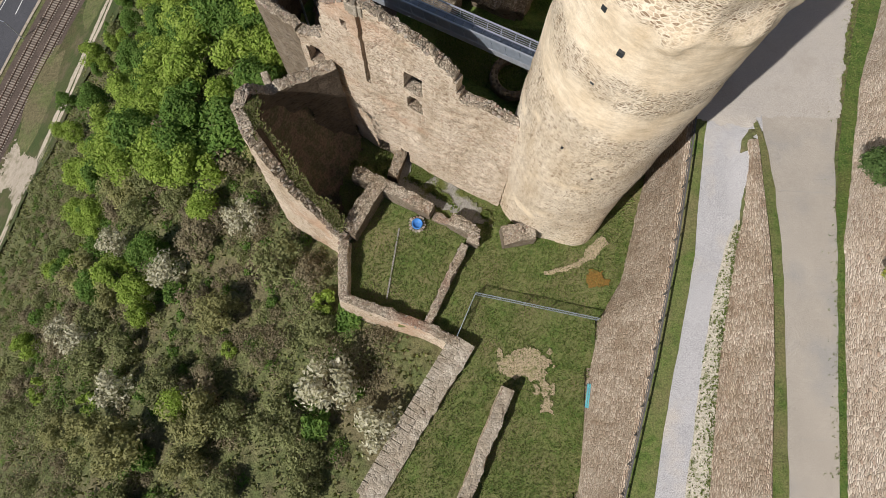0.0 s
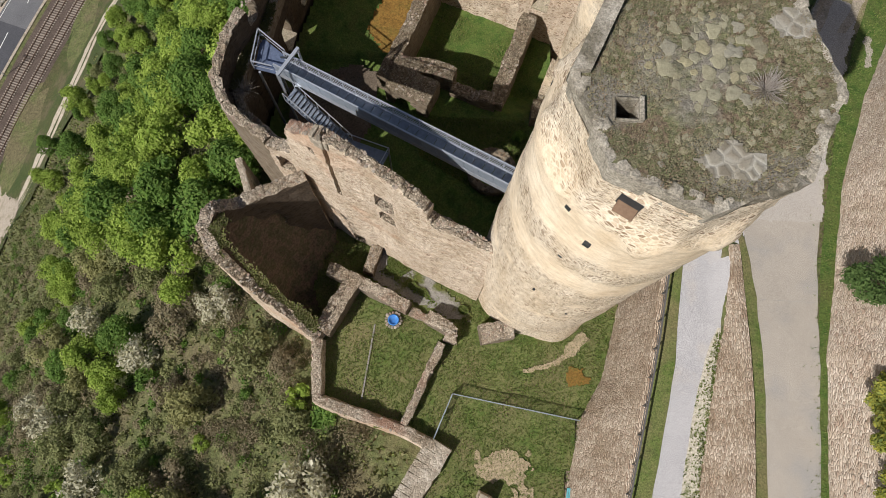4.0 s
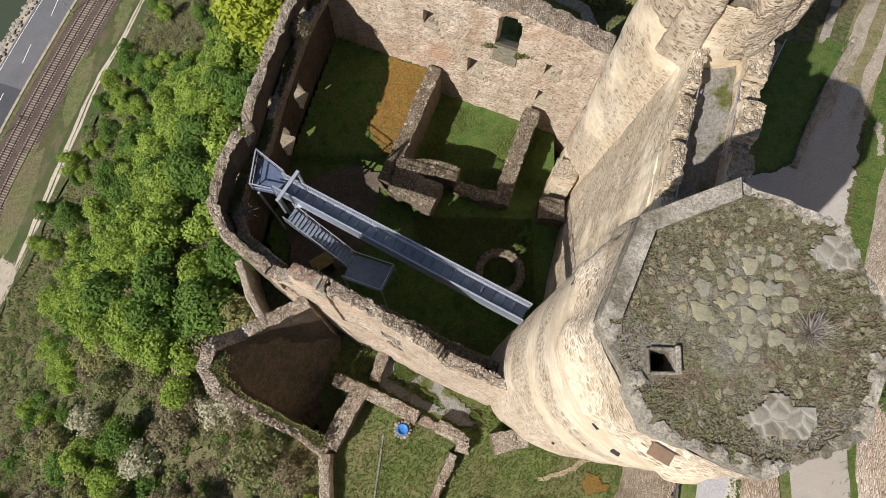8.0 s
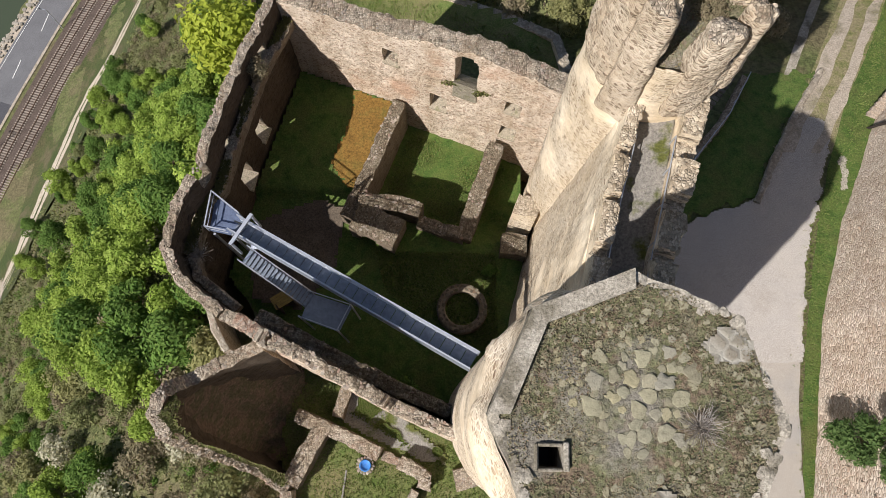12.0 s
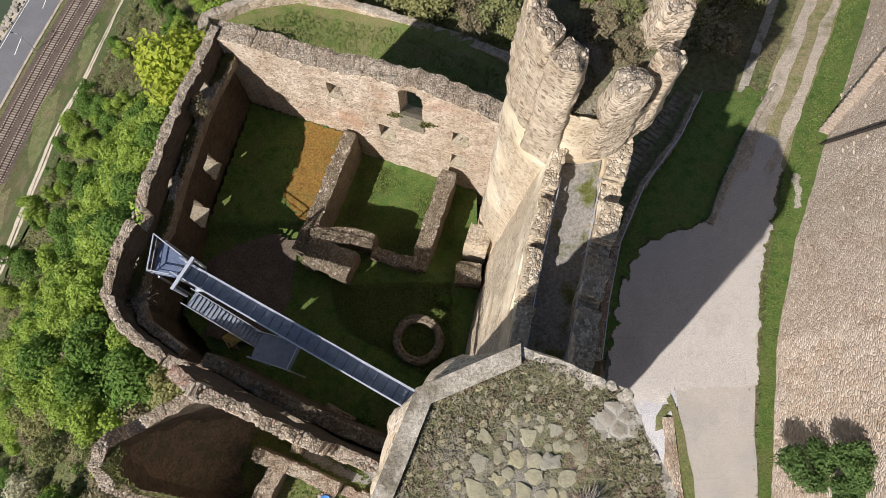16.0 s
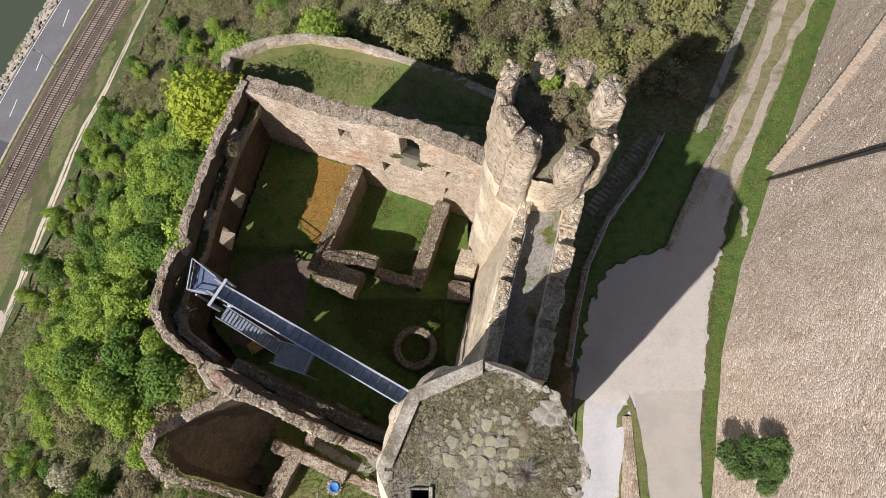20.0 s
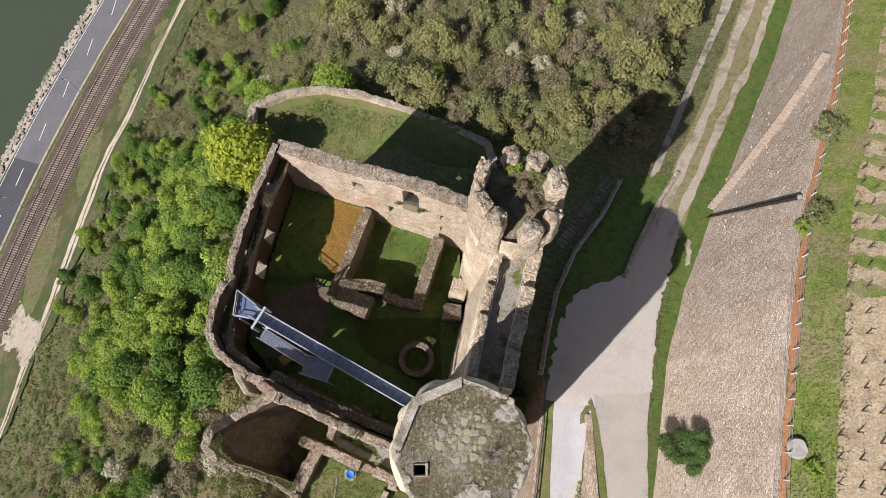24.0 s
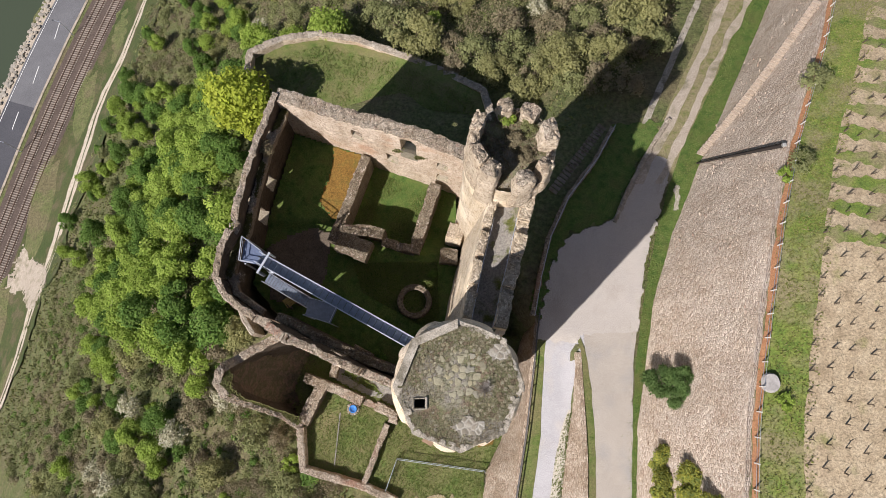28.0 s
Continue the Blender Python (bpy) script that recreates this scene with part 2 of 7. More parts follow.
M_MERLON = stone_mat("crown_masonry", [(0.22, 0.165, 0.115), (0.42, 0.34, 0.25), (0.6, 0.51, 0.39), (0.5, 0.41, 0.31)], (0.58, 0.5, 0.39), (3.6, 3.6, 7.5), dist=0.035)
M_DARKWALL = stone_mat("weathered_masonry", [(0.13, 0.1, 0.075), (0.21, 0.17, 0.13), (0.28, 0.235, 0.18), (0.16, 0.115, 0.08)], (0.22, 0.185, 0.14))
M_CREST = stone_mat("lichened_crest", [(0.2, 0.17, 0.13), (0.4, 0.345, 0.27), (0.54, 0.475, 0.385), (0.27, 0.205, 0.155), (0.45, 0.39, 0.31)], (0.25, 0.21, 0.16), (7.0, 7.0, 7.0), dist=0.05, warm=(0.29, 0.155, 0.105), joints=(0.02, 0.09))
# the crest again, darkened for the shade inside the keep
M_DEEPCREST = stone_mat("shaded_crest", [(0.13, 0.105, 0.075), (0.25, 0.21, 0.155), (0.34, 0.29, 0.22), (0.17, 0.125, 0.09), (0.27, 0.235, 0.17)], (0.14, 0.12, 0.085), (7.0, 7.0, 7.0), dist=0.05, joints=(0.02, 0.09))
M_PALECREST = stone_mat("pale_crest", [(0.28, 0.23, 0.165), (0.48, 0.41, 0.32), (0.62, 0.54, 0.43), (0.4, 0.34, 0.25)], (0.32, 0.27, 0.2), (7.0, 7.0, 7.0), dist=0.04, joints=(0.02, 0.09))
# shade on the inner sides of the curtains, put into the stone tones
M_SHADEWALL = stone_mat("shade_darkened_masonry", [(0.052, 0.039, 0.028), (0.085, 0.064, 0.046), (0.11, 0.086, 0.062), (0.06, 0.042, 0.03)], (0.088, 0.068, 0.05))
M_DRYWALL = stone_mat("dry_stone", [(0.3, 0.225, 0.165), (0.5, 0.415, 0.325), (0.62, 0.535, 0.435), (0.4, 0.295, 0.22), (0.56, 0.475, 0.38)], (0.33, 0.265, 0.2), (7.5, 3.2, 9.0), dist=0.05, joints=(0.03, 0.13))
M_COPING = stone_mat("grey_coping", [(0.28, 0.245, 0.195), (0.37, 0.33, 0.27), (0.46, 0.41, 0.34)], (0.32, 0.28, 0.225), (4.5, 4.5, 4.5), joints=(0.02, 0.08))
M_TERRACE = stone_mat("terrace_masonry", [(0.41, 0.33, 0.26), (0.57, 0.49, 0.405), (0.66, 0.58, 0.49), (0.35, 0.265, 0.205), (0.61, 0.53, 0.445)], (0.48, 0.4, 0.325), (5.0, 2.8, 7.0), dist=0.05, stain=(0.87, 0.81, 0.74), joints=(0.03, 0.14))
M_CAP = random_mat("cap_stone", [(0.17, 0.145, 0.11), (0.28, 0.235, 0.185), (0.42, 0.36, 0.29), (0.25, 0.17, 0.13), (0.35, 0.31, 0.26), (0.2, 0.175, 0.14)])
M_STEEL = plain_mat("galvanised_steel", (0.5, 0.53, 0.58), 0.45, 0.6, 0.12)
M_DULL = plain_mat("weathered_zinc", (0.33, 0.33, 0.31), 0.7, 0.2, 0.2)
M_DECK = plain_mat("steel_deck", (0.21, 0.24, 0.29), 0.5, 0.5, 0.2)
# for real steel parts, and as black for the shade inside holes
M_DARKSTEEL_HOLE = plain_mat("dark_steel_and_hole_shade", (0.05, 0.055, 0.06), 0.5, 0.4)
M_WATER, _nt, _b = mat_base("river_water", 0.12)
_b.inputs["Base Color"].default_value = (0.055, 0.07, 0.045, 1)
_w = noise_tex(_nt, coords(_nt), 0.8, 4, 0.6)
bump(_nt, _b, _w.outputs["Fac"], 0.03, 0.4)
M_LEAF = [random_mat("leaf_%s" % k, [(r, g, b * (1.0 if k in ("brown", "blossom") else 1.12 if k in ("olive", "pale") else 1.4)) for r, g, b in c], 0.75, True, 0.42) for k, c in (
    ("lime", [(0.18, 0.27, 0.028), (0.28, 0.385, 0.046), (0.36, 0.45, 0.07)]),
    ("green", [(0.085, 0.165, 0.022), (0.135, 0.235, 0.032), (0.18, 0.275, 0.042)]),
    ("yellow", [(0.34, 0.4, 0.03), (0.46, 0.51, 0.05), (0.3, 0.37, 0.03)]),
    ("olive", [(0.185, 0.205, 0.072), (0.29, 0.3, 0.12), (0.235, 0.26, 0.095)]),
    ("brown", [(0.225, 0.19, 0.12), (0.32, 0.27, 0.17), (0.26, 0.235, 0.135)]),
    ("blossom", [(0.74, 0.71, 0.57), (0.42, 0.4, 0.25), (0.66, 0.63, 0.48), (0.3, 0.29, 0.15)]),
    ("dark", [(0.07, 0.13, 0.026), (0.11, 0.18, 0.036), (0.14, 0.21, 0.048)]),
    ("pale", [(0.25, 0.25, 0.09), (0.34, 0.33, 0.13), (0.29, 0.29, 0.1)]),
    ("golden", [(0.2, 0.24, 0.04), (0.42, 0.4, 0.05), (0.3, 0.33, 0.05), (0.15, 0.2, 0.04)]))]
M_BARK = plain_mat("bark", (0.11, 0.085, 0.06), 0.95, 0, 0.4)

# ---- helpers of this scene ----
R = random.Random(7)


def nz(x, y, z, s=1.0):
    return noise.noise(Vector((x * s, y * s, z * s)))


def lerp_table(v, table):
    return float(np.interp(v, [p[0] for p in table], [p[1] for p in table]))


def link(name, verts, faces, mat, parent=None, label="", smooth=False):
    me = bpy.data.meshes.new(name)
    me.from_pydata(verts, [], faces)
    mats = mat if isinstance(mat, (list, tuple)) else [mat]
    for k in mats:
        me.materials.append(k)
    if smooth:
        me.shade_smooth()
    me.update()
    ob = new(name, me)
    if parent:
        ob.parent = parent
    if label:
        ob["label"] = label
    return ob


def part(name, bm, mat, parent=None, label="", smooth=False):
    me = bpy.data.meshes.new(name)
    bm.to_mesh(me)
    bm.free()
    me.materials.append(mat)
    if smooth:
        me.shade_smooth()
    ob = new(name, me)
    if parent:
        ob.parent = parent
    if label:
        ob["label"] = label
    return ob


def thing(name, label, category, group="", kind="", at=(0, 0, 0)):
    ob = new(name)
    ob.location = at
    return tagged(ob, label, category, group, kind)


def box_bm(lo, hi, bevel=0.0, m=None, bm=None):
    """A box from lo to hi, its edges bevelled, in bm or in a new bmesh."""
    own = bmesh.new()
    bmesh.ops.create_cube(own, size=1.0)
    c = [(a + b) / 2 for a, b in zip(lo, hi)]
    d = [b - a for a, b in zip(lo, hi)]
    bmesh.ops.transform(own, matrix=Matrix.Translation(c) @ Matrix.Diagonal((*d, 1)), verts=own.verts)
    if bevel:
        bmesh.ops.bevel(own, geom=list(own.edges), offset=bevel, segments=1, affect="EDGES")
    if m:
        bmesh.ops.transform(own, matrix=m, verts=own.verts)
    if bm is None:
        return own
    me = bpy.data.meshes.new("tmp")
    own.to_mesh(me)
    own.free()
    bm.from_mesh(me)
    bpy.data.meshes.remove(me)
    return bm


def beam(bm, a, b, w, h=None):
    """A square bar from a to b."""
    a, b = Vector(a), Vector(b)
    d = b - a
    m = Matrix.Translation((a + b) / 2) @ d.to_track_quat("Y", "Z").to_matrix().to_4x4()
    h = h or w
    return box_bm((-w / 2, -d.length / 2, -h / 2), (w / 2, d.length / 2, h / 2), 0, m, bm)


def along(pts, step):
    """Points and unit tangents every step or so along a polyline."""
    out, total = [], 0.0
    for i in range(len(pts) - 1):
        a, b = Vector(pts[i]), Vector(pts[i + 1])
        n = max(1, round((b - a).length / step))
        for k in range(n):
            out.append((a.lerp(b, k / n), total + (b - a).length * k / n))
        total += (b - a).length
    out.append((Vector(pts[-1]), total))
    return out


# ---- the lie of the land ----
BASE_X = [(-70, 19.5), (-31, 21.4), (-14, 23.0), (-6.7, 24.7), (-0.8, 26.0), (6.8, 28.9), (15, 33.0), (25.3, 38.8), (39.5, 46.9), (52.4, 53.4), (120, 88)]
TOP_X = [(-70, 24.5), (-31, 25.5), (-12.5, 28.3), (-3.2, 30.6), (3.8, 32.5), (12.5, 35.8), (19.5, 39), (36, 46.5), (60, 57), (120, 86)]
ROAD_Z = [(-70, 8.5), (-31, 6.3), (-14, 4.9), (-5, 3.7), (1.6, 3.0), (15, 0.9), (25, -1.5), (45, -8), (120, -26)]
LEFT_Z = [(-70, -1.0), (-32, 1.6), (-17, 2.6), (-6, 3.3), (1.6, 3.0), (15, 0.9)]
TOP_Z = [(-70, 24), (-12, 19.0), (3, 17.7), (13, 15.3), (24, 13), (45, 6), (120, -16)]
EDGE_X = [(-70, 1.2), (-32.2, 8.3), (-24.5, 10.0), (-14.6, 11.85), (-3.5, 13.4), (0, 11.5), (6, 11.5), (12, 13.5), (20, 19), (40, 31), (120, 60)]
EDGE_W = [(-70, 0.8), (-4, 0.8), (6, 3), (14, 8), (40, 14), (120, 20)]
MED_X = [(-70, 12.9), (-29, 16.3), (-22.7, 16.95), (-17.4, 17.3), (-6, 17.4)]
HILL = [(-60, -5), (-10, -6), (10, -9), (22, -13), (36, -23), (57, -53), (80, -73.5), (90, -86), (100, -94.5), (103, -96), (124, -96), (129, -99.5), (140, -101), (400, -102)]


def smooth01(t):
    t = min(1.0, max(0.0, t))
    return t * t * (3 - 2 * t)


def bend(v):
    """How far the railway and the river swing towards the ruin, v metres along the valley."""
    return 0.0009 * max(0.0, min(v, 130.0) - 10.0) ** 2


def land(x, y):
    u = -0.96 * x + 0.278 * y
    u += bend(0.278 * x + 0.96 * y) * smooth01((u - 90) / 8)
    hill = lerp_table(u, HILL)
    if u < 100:
        hill -= 0.3 * max(0.0, y - 22) * smooth01((92 - u) / 45)
        hill += (0.9 * nz(x, y, 0, 0.07) + 0.35 * nz(x, y, 5, 0.22)) * smooth01((96 - u) / 20)
        hill = max(hill, -96.0)
    bx, tx = lerp_table(y, BASE_X), lerp_table(y, TOP_X)
    z = lerp_table(y, ROAD_Z)
    if y < -4:
        mx = lerp_table(y, MED_X)
        if x < mx + 0.3:
            z = z + (lerp_table(y, LEFT_Z) - z) * smooth01((mx + 0.3 - x) / 0.6) * smooth01((-4 - y) / 3)
    if x > bx + 0.9:
        f = (x - bx - 0.9) / max(0.5, tx - bx - 0.4)
        top = lerp_table(y, TOP_Z)
        z = z + (top - z) * min(1.0, f) if f < 1 else top + 0.13 * (x - tx)
    ex, ew = lerp_table(y, EDGE_X), lerp_table(y, EDGE_W)
    f = smooth01((x - ex + ew) / ew)
    return hill + (z - hill) * f


def axis(lo, hi, core_lo, core_hi, fine, coarse):
    v = [lo]
    while v[-1] < hi:
        p = v[-1]
        out = max(core_lo - p, p - core_hi, 0)
        v.append(p + min(coarse, fine + out * 0.12))
    return v


xs = axis(-420, 420, -30, 50, 0.75, 30)
ys = axis(-380, 420, -45, 60, 0.8, 30)
V = [(x, y, land(x, y)) for y in ys for x in xs]
W = len(xs)
F = [(j * W + i, j * W + i + 1, (j + 1) * W + i + 1, (j + 1) * W + i) for j in range(len(ys) - 1) for i in range(W - 1)]
ground = link("ground", V, F, M_HILL, smooth=True)
tagged(ground, "steep scrubby hillside falling to a river valley", "ground", kind="structure")


def ribbon(name, left, right, mat, label, category, lift=0.05, step=1.0, cross=4, zfun=land, kind="structure", skirt=0.4):
    """A strip of road or grass between two edges, lying on the land."""
    L, Rr = along(left, step), along(right, step)
    n = max(len(L), len(Rr))
    tot_l, tot_r = L[-1][1], Rr[-1][1]

    def at(S, total, f):
        d = f * total
        for (p, s), (q, s2) in zip(S, S[1:]):
            if d <= s2 + 1e-6:
                return p.lerp(q, (d - s) / max(1e-6, s2 - s))
        return S[-1][0]
    verts, faces = [], []
    for i in range(n):
        a, b = at(L, tot_l, i / (n - 1)), at(Rr, tot_r, i / (n - 1))
        for k in range(cross + 1):
            p = a.lerp(b, k / cross)
            wob = 0.12 * nz(p.x, p.y, 3, 0.8) if k in (0, cross) else 0
            verts.append((p.x + wob, p.y, zfun(p.x, p.y) + lift))
    c = cross + 1
    for i in range(n - 1):
        for k in range(cross):
            q = i * c + k
            faces.append((q, q + 1, q + c + 1, q + c))
    ob = link(name, verts, faces, mat, smooth=True)
    # make the winding face upwards
    if ob.data.polygons and ob.data.polygons[0].normal.z < 0:
        ob.data.flip_normals()
    return tagged(ob, label, category, kind=kind)


def flat(name, outline, z, mat, label, category, step=0.8, rough=0.06, lift=0.0, ragged=0.0):
    """A level piece of ground inside an outline, gently uneven."""
    xs_ = [p[0] for p in outline]
    ys_ = [p[1] for p in outline]

    def inside(x, y):
        x, y = x + ragged * nz(x, y, 0, 1.1) + 0.5 * ragged * nz(x, y, 3, 3.0), y + ragged * nz(x, y, 6, 1.1)
        c = False
        for (x1, y1), (x2, y2) in zip(outline, outline[1:] + outline[:1]):
            if (y1 > y) != (y2 > y) and x < (x2 - x1) * (y - y1) / (y2 - y1) + x1:
                c = not c
        return c
    nx, ny = int((max(xs_) - min(xs_)) / step) + 2, int((max(ys_) - min(ys_)) / step) + 2
    idx, verts, faces = {}, [], []

    def vid(i, j):
        if (i, j) not in idx:
            x, y = min(xs_) + i * step, min(ys_) + j * step
            zz = z(x, y) if callable(z) else z
            idx[i, j] = len(verts)
            verts.append((x, y, zz + rough * 2 * nz(x, y, 1, 0.5) + lift))
        return idx[i, j]
    for j in range(ny):
        for i in range(nx):
            if inside(min(xs_) + (i + 0.5) * step, min(ys_) + (j + 0.5) * step):
                faces.append((vid(i, j), vid(i + 1, j), vid(i + 1, j + 1), vid(i, j + 1)))
    return tagged(link(name, verts, faces, mat, smooth=True), label, category, kind="structure")


# ---- walls ----
CAPS, PALE = [], []
M_PALECAP = random_mat("pale_cap_stone", [(0.3, 0.24, 0.17), (0.45, 0.38, 0.28), (0.56, 0.48, 0.36), (0.38, 0.3, 0.21)])


def cap_meshes():
    for k in range(8):
        bm = bmesh.new()
        bmesh.ops.create_icosphere(bm, subdivisions=1, radius=1.0)
        for v in bm.verts:
            v.co = Vector((max(-0.75, min(0.75, v.co.x)), max(-0.7, min(0.7, v.co.y)), max(-0.6, min(0.6, v.co.z)))) * (1 + 0.18 * R.uniform(-1, 1))
        me = bpy.data.meshes.new("stone")
        bm.to_mesh(me)
        bm.free()
        me.materials.append(M_CAP)
        CAPS.append(me)
        me = me.copy()
        me.materials[0] = M_PALECAP
        PALE.append(me)


cap_meshes()


def stone(parent, p, size, turn=None, flatness=0.55, pale=False):
    ob = new("stone", R.choice(PALE if pale else CAPS))
    s = size * R.uniform(0.75, 1.3)
    ob.matrix_world = Matrix.Translation(p) @ Euler((R.uniform(-0.25, 0.25), R.uniform(-0.25, 0.25), R.uniform(0, 6.28) if turn is None else turn + R.uniform(-0.3, 0.3))).to_matrix().to_4x4() @ Matrix.Diagonal((s * R.uniform(0.8, 1.25), s * R.uniform(0.7, 1.0), s * flatness, 1))
    ob.parent = parent
    return ob


def ruin_wall(name, line, thick, bottom, tops, label, mat=None, openings=(), cell=0.4, crumble=0.35, caps=0.0, cap_size=0.12, batter=0.0, seed=0, closed=False, group="", category="wall", zstep=None, cap_line=True, crest="dark", inner=None):
    """A rubble wall along a polyline. tops: height of the crown at each point of the line; bottom: a number or a function of x and y.
    openings: (distance along, width, sill, head, arched)."""
    mat = mat or M_WALL
    total = 0.0
    marks = [0.0]
    for a, b in zip(line, line[1:]):
        total += (Vector(b) - Vector(a)).length
        marks.append(total)
    S = set()
    for a, b in zip(marks, marks[1:]):
        n = max(1, round((b - a) / cell))
        S.update(round(a + (b - a) * k / n, 3) for k in range(n + 1))
    for s, w, lo, hi, *_ in openings:
        S.difference_update([v for v in S if abs(v - s + w / 2) < cell * 0.45 or abs(v - s - w / 2) < cell * 0.45])
        S.update((round(s - w / 2, 3), round(s + w / 2, 3)))
    S = sorted(S)
    zlo = min(bottom(p[0], p[1]) for p in line) if callable(bottom) else bottom
    zhi = max(tops) + crumble
    zc = zstep or cell
    Z = {round(zlo + k * zc, 3) for k in range(int((zhi - zlo) / zc) + 2)}
    for s, w, lo, hi, *_ in openings:
        Z.difference_update([v for v in Z if abs(v - lo) < zc * 0.45 or abs(v - hi) < zc * 0.45])
        Z.update((round(lo, 3), round(hi, 3)))
    Z = sorted(Z)

    def place(s):
        for i in range(len(marks) - 1):
            if s <= marks[i + 1] + 2e-3:
                f = (s - marks[i]) / max(1e-6, marks[i + 1] - marks[i])
                a, b = Vector(line[i]), Vector(line[i + 1])
                p = a.lerp(b, f)
                d = (b - a).normalized()
                # mitre at the joints
                if f < 0.02 and i > 0:
                    d = (d + (a - Vector(line[i - 1])).normalized()).normalized()
                if f > 0.98 and i + 2 < len(line):
                    d = (d + (Vector(line[i + 2]) - b).normalized()).normalized()
                return p, Vector((-d.y, d.x)), tops[i] + (tops[i + 1] - tops[i]) * f
    cols = [place(s) for s in S]
    crown = []
    for s, (p, n, t) in zip(S, cols):
        crown.append(t + crumble * (nz(s, seed * 7.3, 2, 0.45) + 0.6 * nz(s, seed * 3.1, 8, 1.4)))
    mask = {}
    for i in range(len(S) - 1):
        sm = (S[i] + S[i + 1]) / 2
        cz = (crown[i] + crown[i + 1]) / 2
        for j in range(len(Z) - 1):
            zm = (Z[j] + Z[j + 1]) / 2
            ok = Z[j] < cz - 0.3 * zc
            for s, w, lo, hi, *arch in openings:
                if abs(sm - s) < w / 2 and lo < zm < hi:
                    if arch and arch[0] and zm > hi - w / 2:
                        ok = ok and (sm - s) ** 2 + (zm - hi + w / 2) ** 2 > (w / 2) ** 2
                    else:
                        ok = False
            if ok:
                mask[i, j] = True
    verts, faces, ids, inner_faces = [], [], {}, []

    def vid(i, j, side):
        key = (i, j, side)
        if key not in ids:
            p, n, _ = cols[i]
            z = Z[j]
            topmost = (i, j) not in mask and (i - 1, j) not in mask
            if topmost and ((i, j - 1) in mask or (i - 1, j - 1) in mask) and abs(z - crown[i]) < zc * 1.3:
                z = crown[i]
            off = (0.5 * thick + batter * max(0.0, crown[i] - z)) * (1 if side else -1)
            if abs(z - crown[i]) < 0.05:
                off += 0.16 * nz(S[i], side * 9.0 + seed, 4, 1.9) + 0.08 * nz(S[i], side * 5.0, seed, 4.3)
            q = p + n * off
            k = 0.09
            q = Vector((q.x + k * nz(q.x, q.y, z, 1.3), q.y + k * nz(q.y, z, q.x, 1.3)))
            ids[key] = len(verts)
            verts.append((q.x, q.y, z + (0.05 * nz(q.x, q.y, z, 1.9) if j else 0)))
        return ids[key]
    def ridge(i, j):
        """The lumpy top of a wall across its thickness, from one face to the other."""
        out = [vid(i, j, 0)]
        for k in (0.2, 0.4, 0.6, 0.8):
            key = (i, j, k)
            if key not in ids:
                a, b = Vector(verts[vid(i, j, 0)]), Vector(verts[vid(i, j, 1)])
                q = a.lerp(b, k)
                lump = 0.05 + (0.16 * nz(q.x, q.y, seed, 1.7) + 0.13 * nz(q.x, q.y, seed + 5, 4.1)) * min(1.0, crumble * 4)
                ids[key] = len(verts)
                verts.append((q.x, q.y, q.z + lump))
            out.append(ids[key])
        return out + [vid(i, j, 1)]

    for (i, j) in mask:
        faces.append((vid(i, j, 0), vid(i + 1, j, 0), vid(i + 1, j + 1, 0), vid(i, j + 1, 0)))
        inner_faces.append(len(faces))
        faces.append((vid(i, j, 1), vid(i, j + 1, 1), vid(i + 1, j + 1, 1), vid(i + 1, j, 1)))
        if (i, j + 1) not in mask:
            ra, rb = ridge(i, j + 1), ridge(i + 1, j + 1)
            for m in range(5):
                faces.append((ra[m], rb[m], rb[m + 1], ra[m + 1]))
        if j and (i, j - 1) not in mask:
            faces.append((vid(i, j, 0), vid(i, j, 1), vid(i + 1, j, 1), vid(i + 1, j, 0)))
        if (i - 1, j) not in mask:
            faces.append((vid(i, j, 0), vid(i, j + 1, 0), vid(i, j + 1, 1), vid(i, j, 1)))
        if (i + 1, j) not in mask:
            faces.append((vid(i + 1, j, 0), vid(i + 1, j, 1), vid(i + 1, j + 1, 1), vid(i + 1, j + 1, 0)))
    ob = link(name, verts, faces, mat)
    tagged(ob, label, category, group, "structure")
    # weathered stone on all that faces the sky; the deep crest has shade painted in
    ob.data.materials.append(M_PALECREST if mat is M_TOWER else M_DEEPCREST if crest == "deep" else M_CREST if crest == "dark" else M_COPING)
    # inner faces take a masonry that already has their shade in its colour
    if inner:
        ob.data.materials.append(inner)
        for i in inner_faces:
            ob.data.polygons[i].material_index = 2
    for f in ob.data.polygons:
        if f.normal.z > 0.45:
            f.material_index = 1
    if caps:
        n = min(290, int(total * caps * max(1, thick / 0.8)))
        for k in range(n):
            s = R.uniform(0.1, total - 0.1)
            p, nn, _ = place(s)
            i = min(len(S) - 2, max(0, int(np.searchsorted(S, s)) - 1))
            f = (s - S[i]) / (S[i + 1] - S[i])
            z = crown[i] * (1 - f) + crown[i + 1] * f
            q = p + nn * (thick * 0.5 * R.uniform(-0.9, 0.9))
            stone(ob, (q.x, q.y, z - 0.01), cap_size, None, 0.55, mat is M_TOWER)
    return ob

# ---- roads and ground ----
def rib(name, lx, rx, y0, y1, mat, label, category, lift=0.05, n=40, **kw):
    yy = [y0 + (y1 - y0) * k / n for k in range(n + 1)]
    return ribbon(name, [(lerp_table(y, lx), y) for y in yy], [(lerp_table(y, rx), y) for y in yy], mat, label, category, lift, **kw)


